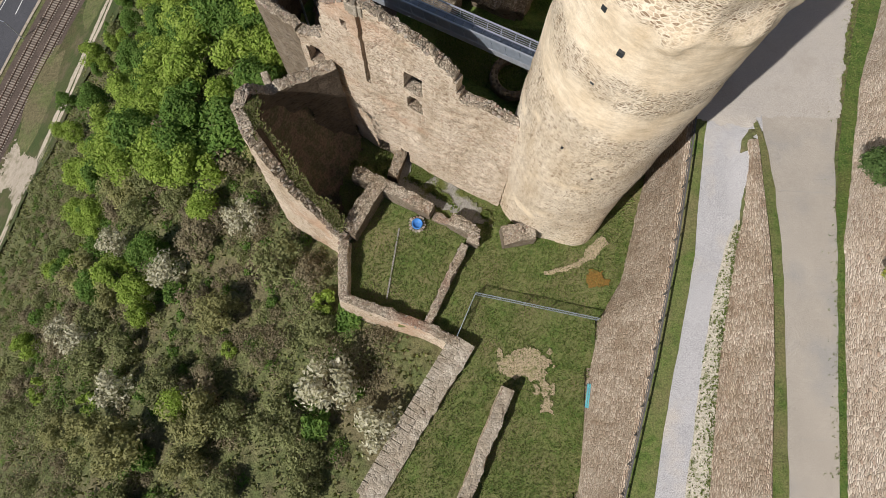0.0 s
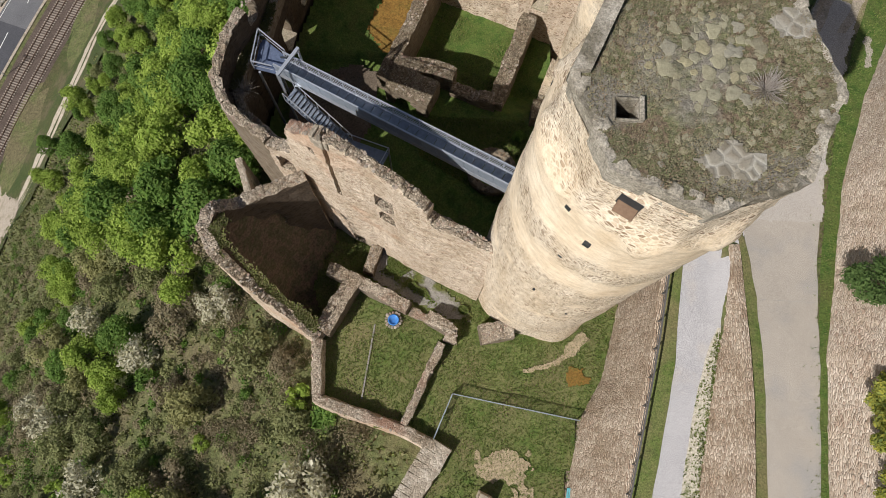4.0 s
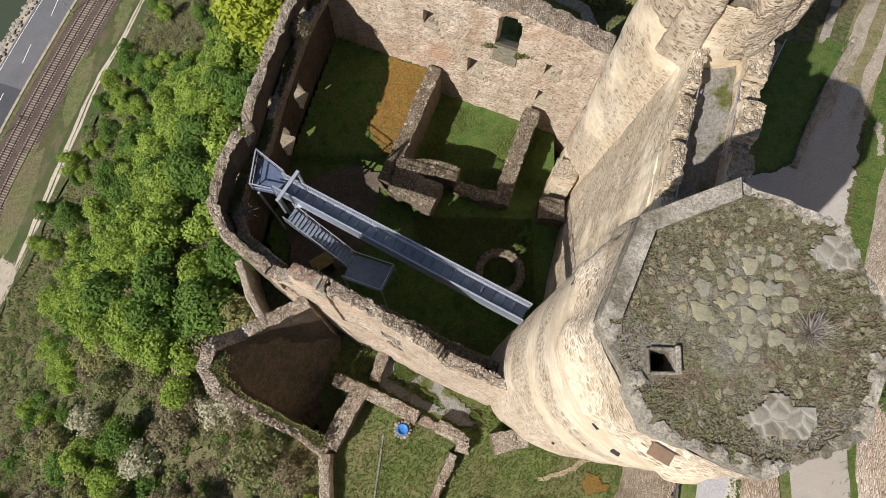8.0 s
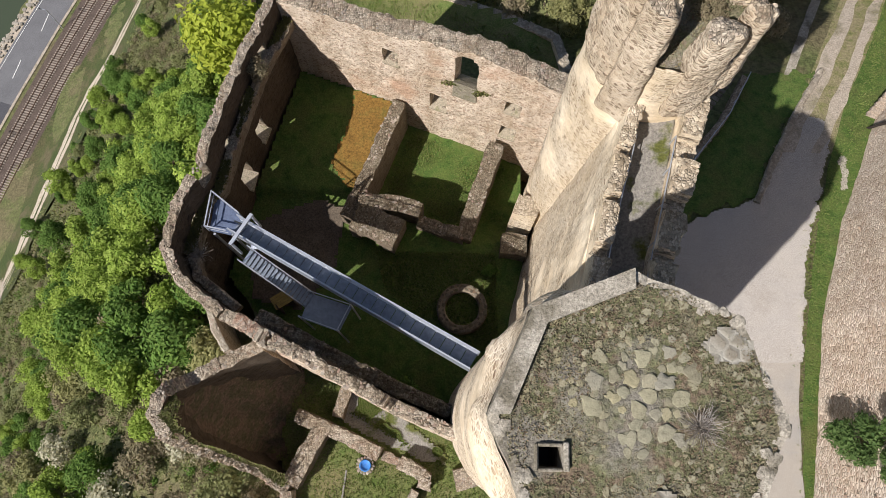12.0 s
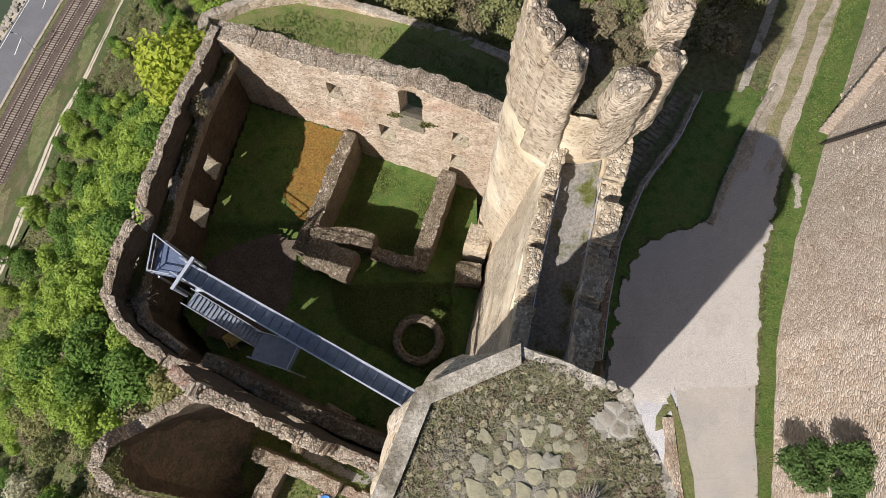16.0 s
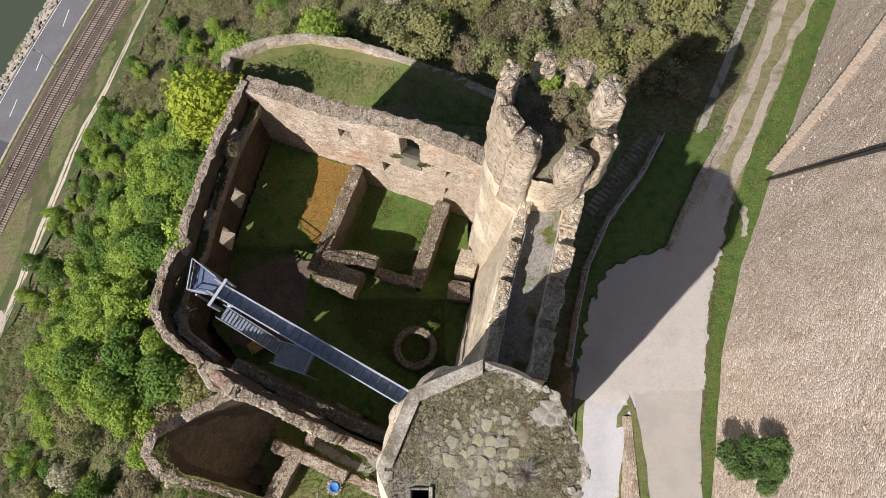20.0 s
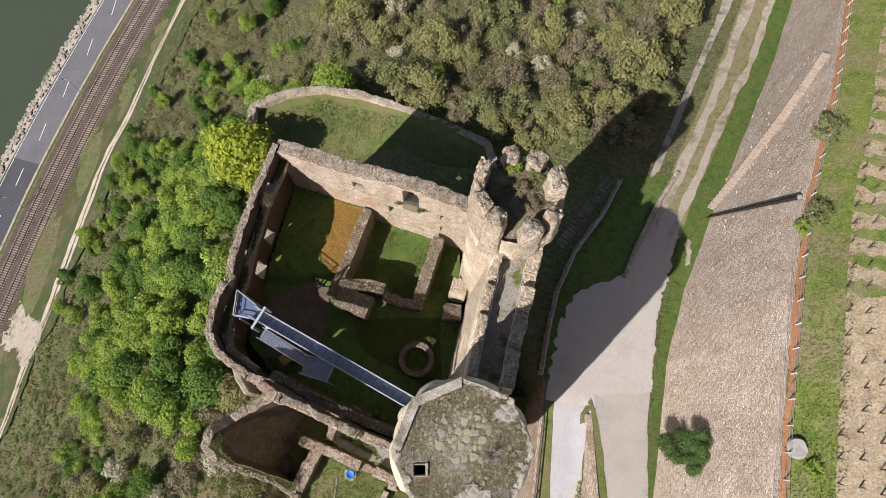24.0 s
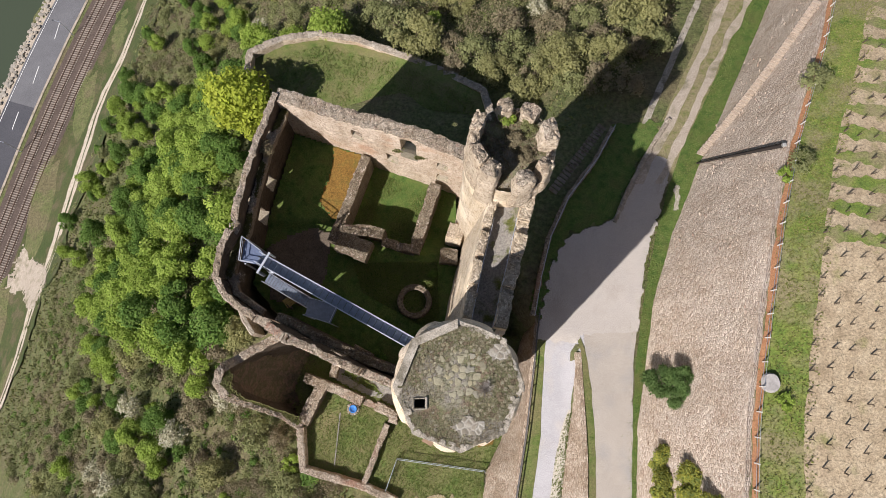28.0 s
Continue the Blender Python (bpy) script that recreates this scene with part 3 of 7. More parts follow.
rib("road_lower", [(-60, 5.5), (-32, 10.4), (-24.8, 11.6), (-14.4, 13.3), (-2.6, 14.2), (4, 15.5)], [(-60, 10.0), (-32, 13.1), (-19.3, 14.9), (-12.4, 17.0), (-7.9, 17.5), (-5.5, 18.2), (-4.4, 19), (4, 22)], -60, 4, M_ROAD, "pale grey asphalt lane below a dry-stone wall", "road")
rib("road_upper", [(-60, 15.6), (-29, 17.7), (-22.6, 18.1), (-17.3, 18.4), (-10, 18.6), (-5, 18.3), (2, 18.6)], [(-60, 18.8), (-28.8, 21.3), (-22.4, 22.0), (-17, 22.5), (-12.6, 22.8), (-6.7, 23.5), (0.4, 25.0), (2, 25.3)], -60, 2, M_ROAD2, "sandy concrete lane curving past the ruin", "road", lift=0.07, n=70)
RUT_L = [(13, 25.6), (14.9, 26.9), (20, 30.2), (28, 34.6), (38.5, 40.4), (50, 46.3), (110, 75)]
RUT_R = [(13, 28.3), (14.9, 29.4), (20.7, 32.8), (28, 36.9), (33.5, 40.2), (39.1, 43.8), (110, 79)]
rib("lane_north", [(y, x - 1.1) for y, x in RUT_L], [(y, x + 1.2) for y, x in RUT_R], 13, 110, ground_mat("dirt_lane", [(0.12, 0.14, 0.045), (0.2, 0.19, 0.085), (0.26, 0.22, 0.13), (0.15, 0.16, 0.06)], 1.1, 7.0, 0.05), "rutted dirt lane with a grassy crown", "road", lift=0.05, n=60)
for table, half, seed in ((RUT_L, 0.62, 1), (RUT_R, 0.5, 30)):
    yy = [13 + 0.8 * k for k in range(118)]
    ribbon("lane_rut", [(lerp_table(y, table) - half * (1 + 0.9 * nz(y, seed, 0, 0.3)), y) for y in yy], [(lerp_table(y, table) + half * (1 + 0.9 * nz(y, seed + 7, 0, 0.35)), y) for y in yy], M_TRACK, "pale worn wheel track of the dirt lane", "road", 0.13, step=0.5, cross=3)
rib("verge", [(-60, 20.0), (-31, 21.0), (-12, 22.9), (-6.7, 23.8), (0.4, 25.35), (6.8, 27.3), (12.3, 29.2), (17.3, 31.4), (25.3, 36.2), (36.5, 42.4), (60, 54)], [(y, x + 0.25) for y, x in BASE_X if y < 60], -60, 60, M_LUSH, "narrow grass verge along the lane", "grass", lift=0.09, n=70)
flat("lane_junction", [(13.2, -4.4), (14.3, -0.2), (15.4, 3.8), (17.1, 6.4), (19.5, 7.7), (22.4, 8.4), (25.1, 12.6), (26.6, 15.6), (27.6, 16.6), (28.9, 16.2), (30.0, 16.0), (29.0, 12.5), (28.0, 9.7), (26.7, 6.4), (25.7, 3.8), (25.0, 0.4), (24.2, -4.0), (18.2, -4.2), (17.6, -5.2), (14, -5)], land, ground_mat("pale_gravel", [(0.38, 0.345, 0.305), (0.44, 0.405, 0.365), (0.4, 0.37, 0.34)], 0.35, 14.0, 0.012, patch_col=(0.46, 0.42, 0.37), patch=0.25, patch_at=(0.5, 0.7)), "pale gravelly junction of the two lanes", "road", 0.12, 0.02, 0.11, 0.35)
COURT = [(-14, 19.8), (-17.5, 7), (-18.5, 2), (-15, -2), (-8, -6), (-1, -9.5), (4, -6), (5, 6), (5, 13.5)]
def court_z(x, y):
    part_x = -8.26 + 0.358 * (y - 9)
    part_y = lerp_table(x, [(-8.3, 7.8), (-5.2, 7.9), (-3.4, 7.3), (-1.8, 6.2), (0.1, 5.8), (2, 5.0)])
    sunk = smooth01((x - part_x + 0.3) / 0.6) * smooth01((y - part_y + 0.3) / (0.6 if x < 0.6 else 3.5))
    return -1.1 - 2.7 * sunk + 0.8 * smooth01((part_x + 0.3 - x) / 0.6) * smooth01((y - 8.5) / 1.0)


flat("courtyard_ground", COURT, court_z, M_LUSH, "rough grass floor of the ruined keep", "grass", 0.22)
LOWER = [(-12.6, -4.6), (-14.6, -5.7), (-14.6, -11.6), (-12.8, -13.2), (-13, -19), (-3.5, -21.6), (-9.5, -34), (-14, -44), (4.3, -44), (6.6, -33), (7.2, -24.5), (8.3, -19), (11.3, -15.5), (12.8, -4), (8, -4), (3, -10), (-8, -4)]
flat("lower_ward_ground", LOWER, -4.3, M_GRASS, "mown grass of the lower ward with worn patches", "grass")

# ---- main walls ----
NORTH_OPEN = [(9.0, 1.2, 6.3, 8.1, False), (14.9, 1.75, 5.0, 10.75, True), (12.8, 1.4, 1.4, 3.7, False), (18.7, 1.2, 5.2, 6.8, False), (18.75, 1.3, 0.8, 2.7, False)]
WEST_OPEN = [(8.0, 1.0, 6.5, 7.8, False), (7.9, 1.3, 1.4, 3.6, False), (11.4, 1.0, 7.0, 8.3, False), (11.75, 1.5, 0.8, 3.3, False), (14.7, 1.1, 9.0, 12.0, False), (17.4, 1.1, 6.6, 8.2, False), (4.0, 1.0, 7.2, 8.6, False)]
NORTH = ruin_wall("wall_north", [(-14.1, 20.8), (-6.4, 18.1), (0.2, 15.8), (6.6, 13.4)], 1.5, -14.5, [9.6, 10.0, 11.4, 10.8], "tall rubble wall with an arched window and square openings", openings=NORTH_OPEN, caps=12, seed=1, cell=0.25)
WEST = ruin_wall("wall_west", [(-14.1, 20.8), (-15.7, 16.0), (-17.0, 11.1), (-17.7, 6.7), (-18.9, 4.2), (-19.3, 1.4), (-18.4, -0.4), (-15.4, -2.6)], 0.68, -9, [9.6, 9.9, 10.3, 10.9, 10.6, 10.2, 9.8, 10.2], "rounded west curtain wall with narrow splayed windows", M_DARKWALL, openings=WEST_OPEN, caps=13, seed=2, cell=0.33, inner=M_SHADEWALL)
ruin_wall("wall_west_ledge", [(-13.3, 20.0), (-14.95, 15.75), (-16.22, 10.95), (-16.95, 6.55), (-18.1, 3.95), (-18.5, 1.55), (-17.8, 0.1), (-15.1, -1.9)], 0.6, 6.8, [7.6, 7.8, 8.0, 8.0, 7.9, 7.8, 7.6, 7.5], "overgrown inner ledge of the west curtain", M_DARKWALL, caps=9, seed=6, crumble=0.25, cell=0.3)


def sills(wall, line, openings, thick, side, slope, mat):
    """Sloping sills in the openings of a wall; side: +1 where the wall's inside lies to the left of its line."""
    for s, w, lo, hi, *_ in openings:
        for a, b in zip(line, line[1:]):
            a, b = Vector(a), Vector(b)
            if s <= (b - a).length:
                d = (b - a).normalized()
                p, n = a + d * s, Vector((-d.y, d.x)) * side
                bm = bmesh.new()
                vs = []
                for e in (-0.5, 0.5):
                    for off, z in ((-0.42 * thick, lo - 0.15), (0.5 * thick + 0.12, lo - 0.15), (0.5 * thick + 0.12, lo + 0.04), (-0.42 * thick, lo + slope * (hi - lo))):
                        q = p + d * (w + 0.1) * e + n * off
                        vs.append(bm.verts.new((q.x, q.y, z)))
                for k in range(4):
                    bm.faces.new((vs[k], vs[(k + 1) % 4], vs[4 + (k + 1) % 4], vs[4 + k]))
                bm.faces.new(vs[3::-1])
                bm.faces.new(vs[4:])
                bmesh.ops.recalc_face_normals(bm, faces=bm.faces)
                part("window_sill", bm, mat, wall, "pale sloping sill of worn mortar")
                break
            s -= (b - a).length


M_SILL = ground_mat("worn_sill", [(0.28, 0.24, 0.17), (0.38, 0.33, 0.25), (0.2, 0.19, 0.1)], 1.5, 8.0, 0.03)
sills(NORTH, [(-14.1, 20.8), (-6.4, 18.1), (0.2, 15.8), (6.6, 13.4)], [o for o in NORTH_OPEN if o[0] != 14.9], 1.5, -1, 0.12, M_SILL)
_bm = bmesh.new()
_vs = [_bm.verts.new((x, y, z)) for x in (-0.95, 0.95) for y, z in ((-0.85, 4.8), (0.72, 4.8), (0.72, 5.6), (-0.4, 6.7), (-0.85, 7.0))]
for k in range(5):
    _bm.faces.new((_vs[k], _vs[(k + 1) % 5], _vs[5 + (k + 1) % 5], _vs[5 + k]))
_bm.faces.new(_vs[4::-1])
_bm.faces.new(_vs[5:])
bmesh.ops.transform(_bm, matrix=pose(-0.03, 15.88, 0, 0, 0, -19.2), verts=_bm.verts)
bmesh.ops.recalc_face_normals(_bm, faces=_bm.faces)
part("window_sill", _bm, ground_mat("mossy_sill", [(0.2, 0.18, 0.13), (0.28, 0.25, 0.19), (0.15, 0.15, 0.08)], 1.5, 8.0, 0.05), NORTH, "broad grey sloping niche below the arched window")
sills(WEST, [(-14.1, 20.8), (-15.7, 16.0), (-17.0, 11.1), (-17.7, 6.7), (-18.9, 4.2), (-19.3, 1.4), (-18.4, -0.4)], [o for o in WEST_OPEN if o[0] != 14.7], 1.1, 1, 0.2, M_SILL)
SOUTH_LINE = [(-15.4, -2.6), (-13.5, -3.45), (-12.9, -3.7), (-10.55, -5.02), (-8.5, -5.85), (-7.1, -6.62), (-4.75, -7.8), (-4.35, -7.98), (-2.4, -8.78), (-0.3, -9.65)]
SOUTH_TOP = [9.9, 10.8, 15.6, 17.7, 17.1, 16.6, 15.0, 12.8, 12.7, 12.3]
FLUE = (-10.62, -5.0, 17.55)
SOUTH = ruin_wall("wall_south", SOUTH_LINE, 0.72, -5, SOUTH_TOP, "high broken curtain wall with a flue and torn window openings", openings=[(1.2, 1.5, 6.4, 8.8, True), (9.0, 1.35, 10.0, 12.5, False), (9.1, 1.2, 7.4, 9.3, True), (5.5, 0.36, 8.2, 17.9, False), (5.9, 1.0, -4.2, -2.0, True), (7.9, 0.9, -4.2, -1.9, False), (4.4, 0.4, 14.2, 15.1, False), (2.1, 0.5, 4.6, 5.5, False)], batter=0.012, caps=16, seed=3, cell=0.26, inner=M_SHADEWALL)
# the back of the chase, half the wall deep, in the shade-toned masonry
part("chase_back", box_bm((-0.3, -0.12, 8.0), (0.3, 0.3, 16.6), 0.02, pose(-10.47, -4.93, 0, 0, 0, -25)), M_SHADEWALL, SOUTH, "back of a torn chimney chase, shade put into its colour")
ruin_wall("wall_south_bench", [(-13.6, -2.3), (-10.2, -4.05), (-6.8, -5.75), (-3.4, -7.2), (-0.9, -8.2)], 0.9, -1.6, [8.2, 8.6, 9.2, 8.6, 8.2], "broad inner bench of the south curtain in deep shade", M_DARKWALL, caps=8, seed=6, cell=0.35, crumble=0.4, inner=M_SHADEWALL, crest="deep")


def shield_mass():
    """The solid body of the shield wall under its walk, battered on both sides."""
    west = [(-5.0, 2.7, 4.3), (0.0, 4.0, 5.28), (5.6, 5.4, 6.75), (7.6, 5.95, 7.3)]
    east = [(-5.0, 8.9, 7.95), (0.2, 10.1, 9.2), (5.0, 11.3, 10.4), (7.6, 11.8, 10.9)]
    yy = np.arange(-5.0, 7.3, 0.35)
    zz = np.arange(-1.5, 22.0, 0.5)
    verts, faces = [], []
    for y in yy:
        row = []
        for tab, zs, sg in ((west, zz, 1), (east, zz[::-1], -1)):
            b, t = (float(np.interp(y, [p[0] for p in tab], [p[i] for p in tab])) for i in (1, 2))
            for z in zs:
                f = (z + 1.5) / 23.5
                x = b + (t - b) * f + 0.12 * nz(y, z, sg, 0.5) + 0.06 * nz(y, z, sg, 1.6)
                row.append((x, y, float(z)))
        verts.extend(row)
    c = 2 * len(zz)
    for i in range(len(yy) - 1):
        for k in range(c - 1):
            faces.append((i * c + k, (i + 1) * c + k, (i + 1) * c + k + 1, i * c + k + 1))
    faces.append(tuple(range(c)))
    faces.append(tuple((len(yy) - 1) * c + k for k in range(c - 1, -1, -1)))
    bm = bmesh.new()
    vs = [bm.verts.new(v) for v in verts]
    for q in faces:
        bm.faces.new([vs[i] for i in q])
    bmesh.ops.recalc_face_normals(bm, faces=bm.faces)
    return tagged(part("wall_shield", bm, M_TOWER), "massive pale shield wall with traces of render", "wall", kind="structure")


shield_mass()


def parapet(name, axis_x, merlons, thick, zlo, zhi, label, seed):
    """A broken parapet: stumps of masonry with narrow gaps between them."""
    line, tops = [], []
    for y0, y1 in merlons:
        for y, z in ((y0 - 0.06, zlo), (y0 + 0.06, zhi), (y1 - 0.06, zhi), (y1 + 0.06, zlo)):
            line.append((lerp_table(y, axis_x), y))
            tops.append(z + (0.0 if z == zlo else 0.35 * nz(y0, seed, 0, 0.9)))
    return ruin_wall(name, line, thick, 21.5, tops, label, M_TOWER, caps=14, seed=seed, cell=0.2, crumble=0.2, cap_size=0.13)


EAST = parapet("wall_east", [(-5, 4.6), (-2.98, 5.02), (-0.08, 5.65), (2.6, 6.25), (5.4, 7.1), (6.4, 7.4)], [(-4.6, -4.0), (-3.65, -1.7), (-1.05, 0.9), (1.3, 3.25), (3.75, 6.2)], 0.68, 22.7, 23.6, "broken inner parapet of the shield wall with narrow gaps", 4)
OUTER = parapet("wall_east_outer", [(-5, 7.4), (-4.25, 7.55), (-2.05, 8.02), (0.22, 8.7), (2.55, 9.3), (5.0, 9.87), (6.4, 10.2)], [(-4.6, -1.9), (-1.4, 0.5), (1.25, 2.95), (4.1, 6.2)], 1.0, 22.9, 23.7, "outer parapet of the shield wall walk with broken merlons", 5)
for side, off, tab in ((1, 0.42, [(-5, 4.6), (-0.08, 5.65), (5.4, 7.1)]), (-1, -0.6, [(-5, 7.4), (0.22, 8.7), (5.0, 9.87)])):
    wrail = thing("walk_handrail", "thin steel handrail along the wall walk", "handrail", "wall walk handrails")
    wp = [Vector((lerp_table(y, tab) + off, y, 22.05)) for y in (-4.4, -2.6, -0.8, 1.0, 2.8, 4.4)]
    for a, b in zip(wp, wp[1:]):
        part("rail", beam(bmesh.new(), a + Vector((0, 0, 1.0)), b + Vector((0, 0, 1.0)), 0.05), M_STEEL, wrail)
    for a in wp:
        part("post", beam(bmesh.new(), a, a + Vector((0, 0, 1.0)), 0.05), M_STEEL, wrail)
walk_bm = bmesh.new()
vs = [walk_bm.verts.new((x, y, z)) for z in (21.4, 22.05) for x, y in ((4.8, -4.8), (7.2, -4.8), (8.4, 0.6), (9.6, 6.4), (7.6, 6.4), (5.8, 0.6))]
walk_bm.faces.new(vs[6:])
walk_bm.faces.new(vs[5::-1])
for k in range(6):
    walk_bm.faces.new((vs[k], vs[(k + 1) % 6], vs[6 + (k + 1) % 6], vs[6 + k]))
tagged(part("wall_walk", walk_bm, M_MORTAR_FLOOR), "worn grey mortar floor of the wall walk", "floor", kind="structure")

# ---- rough valley ----
def uv(u, v):
    """A place in the valley: u across it from the ruin, v along the railway."""
    return (-0.96 * u + 0.278 * v, 0.278 * u + 0.96 * v)


def track_uv(u, v):
    """A place on the valley floor, along the bend of the railway."""
    return uv(u - bend(v), v)


def valley_strip(name, u0, u1, mat, label, category, lift=0.05, v0=-140, v1=220, step=6.0):
    n = int((v1 - v0) / step)
    return ribbon(name, [track_uv(u1, v0 + step * k) for k in range(n)], [track_uv(u0, v0 + step * k) for k in range(n)], mat, label, category, lift, step=step, cross=10 if u1 - u0 > 12 else 3)



# ---- the octagonal tower ----
tower = thing("keep_tower", "pale round keep with an octagonal stone roof overgrown by moss", "tower")
TX, TY, TZ = 3.78, -8.78, 33.5


def octo(a, r):
    """Radius of an octagon with corners at multiples of 45 degrees, along the angle a."""
    b = (a + math.pi / 8) % (math.pi / 4) - math.pi / 8
    b = abs(b)
    return r * math.cos(math.pi / 8) / math.cos(math.pi / 8 - b)


def make_shaft():
    n, verts, faces = 96, [], []
    zs = [-5 + 0.55 * k for k in range(61)] + [28.4 + 0.2 * k for k in range(23)] + [33.0]
    for z in zs:
        f = smooth01((z - 29.4) / 1.5)
        for k in range(n):
            a = 2 * math.pi * k / n
            rnd = 4.85 - 0.014 * (z + 5) - 0.9 * smooth01((10 - z) / 14) * max(0.0, math.cos(a + 1.85)) + 0.9 * smooth01((6 - z) / 10) * max(0.0, math.cos(a + 0.95)) ** 14
            r = rnd + (octo(a, 4.2) - rnd) * f
            c, s = math.cos(a), math.sin(a)
            r += 0.1 * nz(c * 5, s * 5, z, 0.45) + 0.05 * nz(c * 5, s * 5, z, 1.4)
            # the torn band below the top storey
            r += 0.22 * smooth01((nz(c * 4, s * 4, 9, 0.9) * 2.2 + (z - 29.3)) / 0.5) * (1 - f)
            verts.append((TX + r * c, TY + r * s, z))
    for j in range(len(zs) - 1):
        for k in range(n):
            a, b = j * n + k, j * n + (k + 1) % n
            faces.append((a, b, b + n, a + n))
    return link("shaft", verts, faces, M_KEEP, tower, "pale masonry with patches of old render", True)


make_shaft()
M_ROOFSTONE = random_mat("roof_stone", [(0.21, 0.19, 0.13), (0.29, 0.27, 0.18), (0.24, 0.225, 0.16), (0.31, 0.275, 0.165), (0.25, 0.235, 0.185)])
M_ROOF = ground_mat("roof_turf", [(0.15, 0.13, 0.085), (0.2, 0.18, 0.115), (0.155, 0.16, 0.08), (0.18, 0.13, 0.09), (0.22, 0.2, 0.13)], 1.6, 9.0, 0.1, patch_col=(0.23, 0.21, 0.17), patch=0.35)
HX, HY = 1.28, -9.9


def make_roof():
    st, verts, faces, ids = 0.14, [], [], {}

    def vid(i, j):
        if (i, j) not in ids:
            x, y = i * st, j * st
            d = math.hypot(x, y)
            ids[i, j] = len(verts)
            verts.append((TX + x, TY + y, TZ + 0.12 * (1 - d / 4.2) + 0.07 * nz(x, y, 2, 1.3) + 0.06 * nz(x, y, 4, 4)))
        return ids[i, j]
    for i in range(-30, 30):
        for j in range(-30, 30):
            x, y = (i + 0.5) * st, (j + 0.5) * st
            if math.hypot(x, y) < octo(math.atan2(y, x), 4.05) and not (abs(TX + x - HX) < 0.36 and abs(TY + y - HY) < 0.3):
                faces.append((vid(i, j), vid(i + 1, j), vid(i + 1, j + 1), vid(i, j + 1)))
    return link("roof_turf", verts, faces, M_ROOF, tower, "dry moss and turf over rubble")


make_roof()
M_LIME = ground_mat("lichen_stone", [(0.27, 0.24, 0.19), (0.36, 0.325, 0.265), (0.45, 0.41, 0.34)], 1.5, 12.0, 0.05, patch_col=(0.17, 0.15, 0.11), patch=0.7)
for k in range(8):
    a0, a1 = math.pi / 4 * k, math.pi / 4 * (k + 1)
    w = 0.55 if k in (2, 3) else 0.3
    top = TZ + (0.32 if k in (2, 3) else 0.06)
    P = [Vector((TX + r * math.cos(a), TY + r * math.sin(a), 0)) for r, a in ((4.2, a0), (4.2, a1), (4.2 - w / 0.92, a1), (4.2 - w / 0.92, a0))]
    bm = bmesh.new()
    n = 14
    grid = []
    for i in range(n + 1):
        o, q = P[0].lerp(P[1], i / n), P[3].lerp(P[2], i / n)
        row = []
        jag = (0.0 if k in (2, 3) else 0.2)
        dz = jag * nz(o.x, o.y, k, 1.7)
        e = o.lerp(q, jag * 1.6 * nz(o.x, o.y, 7, 2.1))
        for p, z in ((e, 32.6), (e, top + dz), (q, top + dz - 0.03), (q, TZ - 0.2)):
            row.append(bm.verts.new((p.x, p.y, z + 0.02 * nz(p.x, p.y, z, 3))))
        grid.append(row)
    for i in range(n):
        for m in range(3):
            bm.faces.new((grid[i][m], grid[i + 1][m], grid[i + 1][m + 1], grid[i][m + 1]))
    bm.faces.new(grid[0])
    bm.faces.new(grid[-1][::-1])
    bmesh.ops.recalc_face_normals(bm, faces=bm.faces)
    part("parapet", bm, M_LIME, tower, "smooth lichened grey coping" if w > 0.5 else "broken lichened coping")
for lo, hi in (((HX - 0.44, HY - 0.36, 32.6), (HX - 0.34, HY + 0.36, 33.66)), ((HX + 0.34, HY - 0.36, 32.6), (HX + 0.5, HY + 0.42, 33.74)), ((HX - 0.34, HY + 0.28, 32.6), (HX + 0.34, HY + 0.38, 33.68)), ((HX - 0.34, HY - 0.37, 32.6), (HX + 0.34, HY - 0.28, 33.64))):
    part("hatch_kerb", box_bm(lo, hi, 0.03), M_LIME, tower)
# a black plate paints the shade under the hatch
part("hatch_floor", box_bm((HX - 0.34, HY - 0.28, 31.2), (HX + 0.34, HY + 0.28, 31.3)), M_DARKSTEEL_HOLE, tower, "black floor for the shade below the open hatch")
for lo, hi in (((HX - 0.4, HY - 0.34, 31.2), (HX - 0.345, HY + 0.34, 33.4)), ((HX + 0.345, HY - 0.34, 31.2), (HX + 0.4, HY + 0.34, 33.4)), ((HX - 0.4, HY + 0.285, 31.2), (HX + 0.4, HY + 0.34, 33.4)), ((HX - 0.4, HY - 0.34, 31.2), (HX + 0.4, HY - 0.285, 33.4))):
    part("hatch_lining", box_bm(lo, hi), M_DARKWALL, tower)
M_CRAZY = stone_mat("crazy_paving", [(0.22, 0.2, 0.16), (0.3, 0.28, 0.23), (0.26, 0.235, 0.19)], (0.36, 0.345, 0.3), (2.4, 2.4, 2.4), dist=0.03)
for cx, cy, rx, ry in ((4.4, -11.4, 0.95, 0.6), (6.4, -6.8, 0.7, 0.5)):
    patch = flat("roof_paving", [(cx + rx * math.cos(0.5 * k) * (1 + 0.3 * math.sin(2.3 * k)), cy + ry * math.sin(0.5 * k) * (1 + 0.3 * math.cos(1.7 * k))) for k in range(12)], lambda x, y: TZ + 0.12 * (1 - math.hypot(x - TX, y - TY) / 4.2), M_CRAZY, "", "", 0.07, 0.02, 0.1, 0.25)
    patch.parent = tower
RS = []
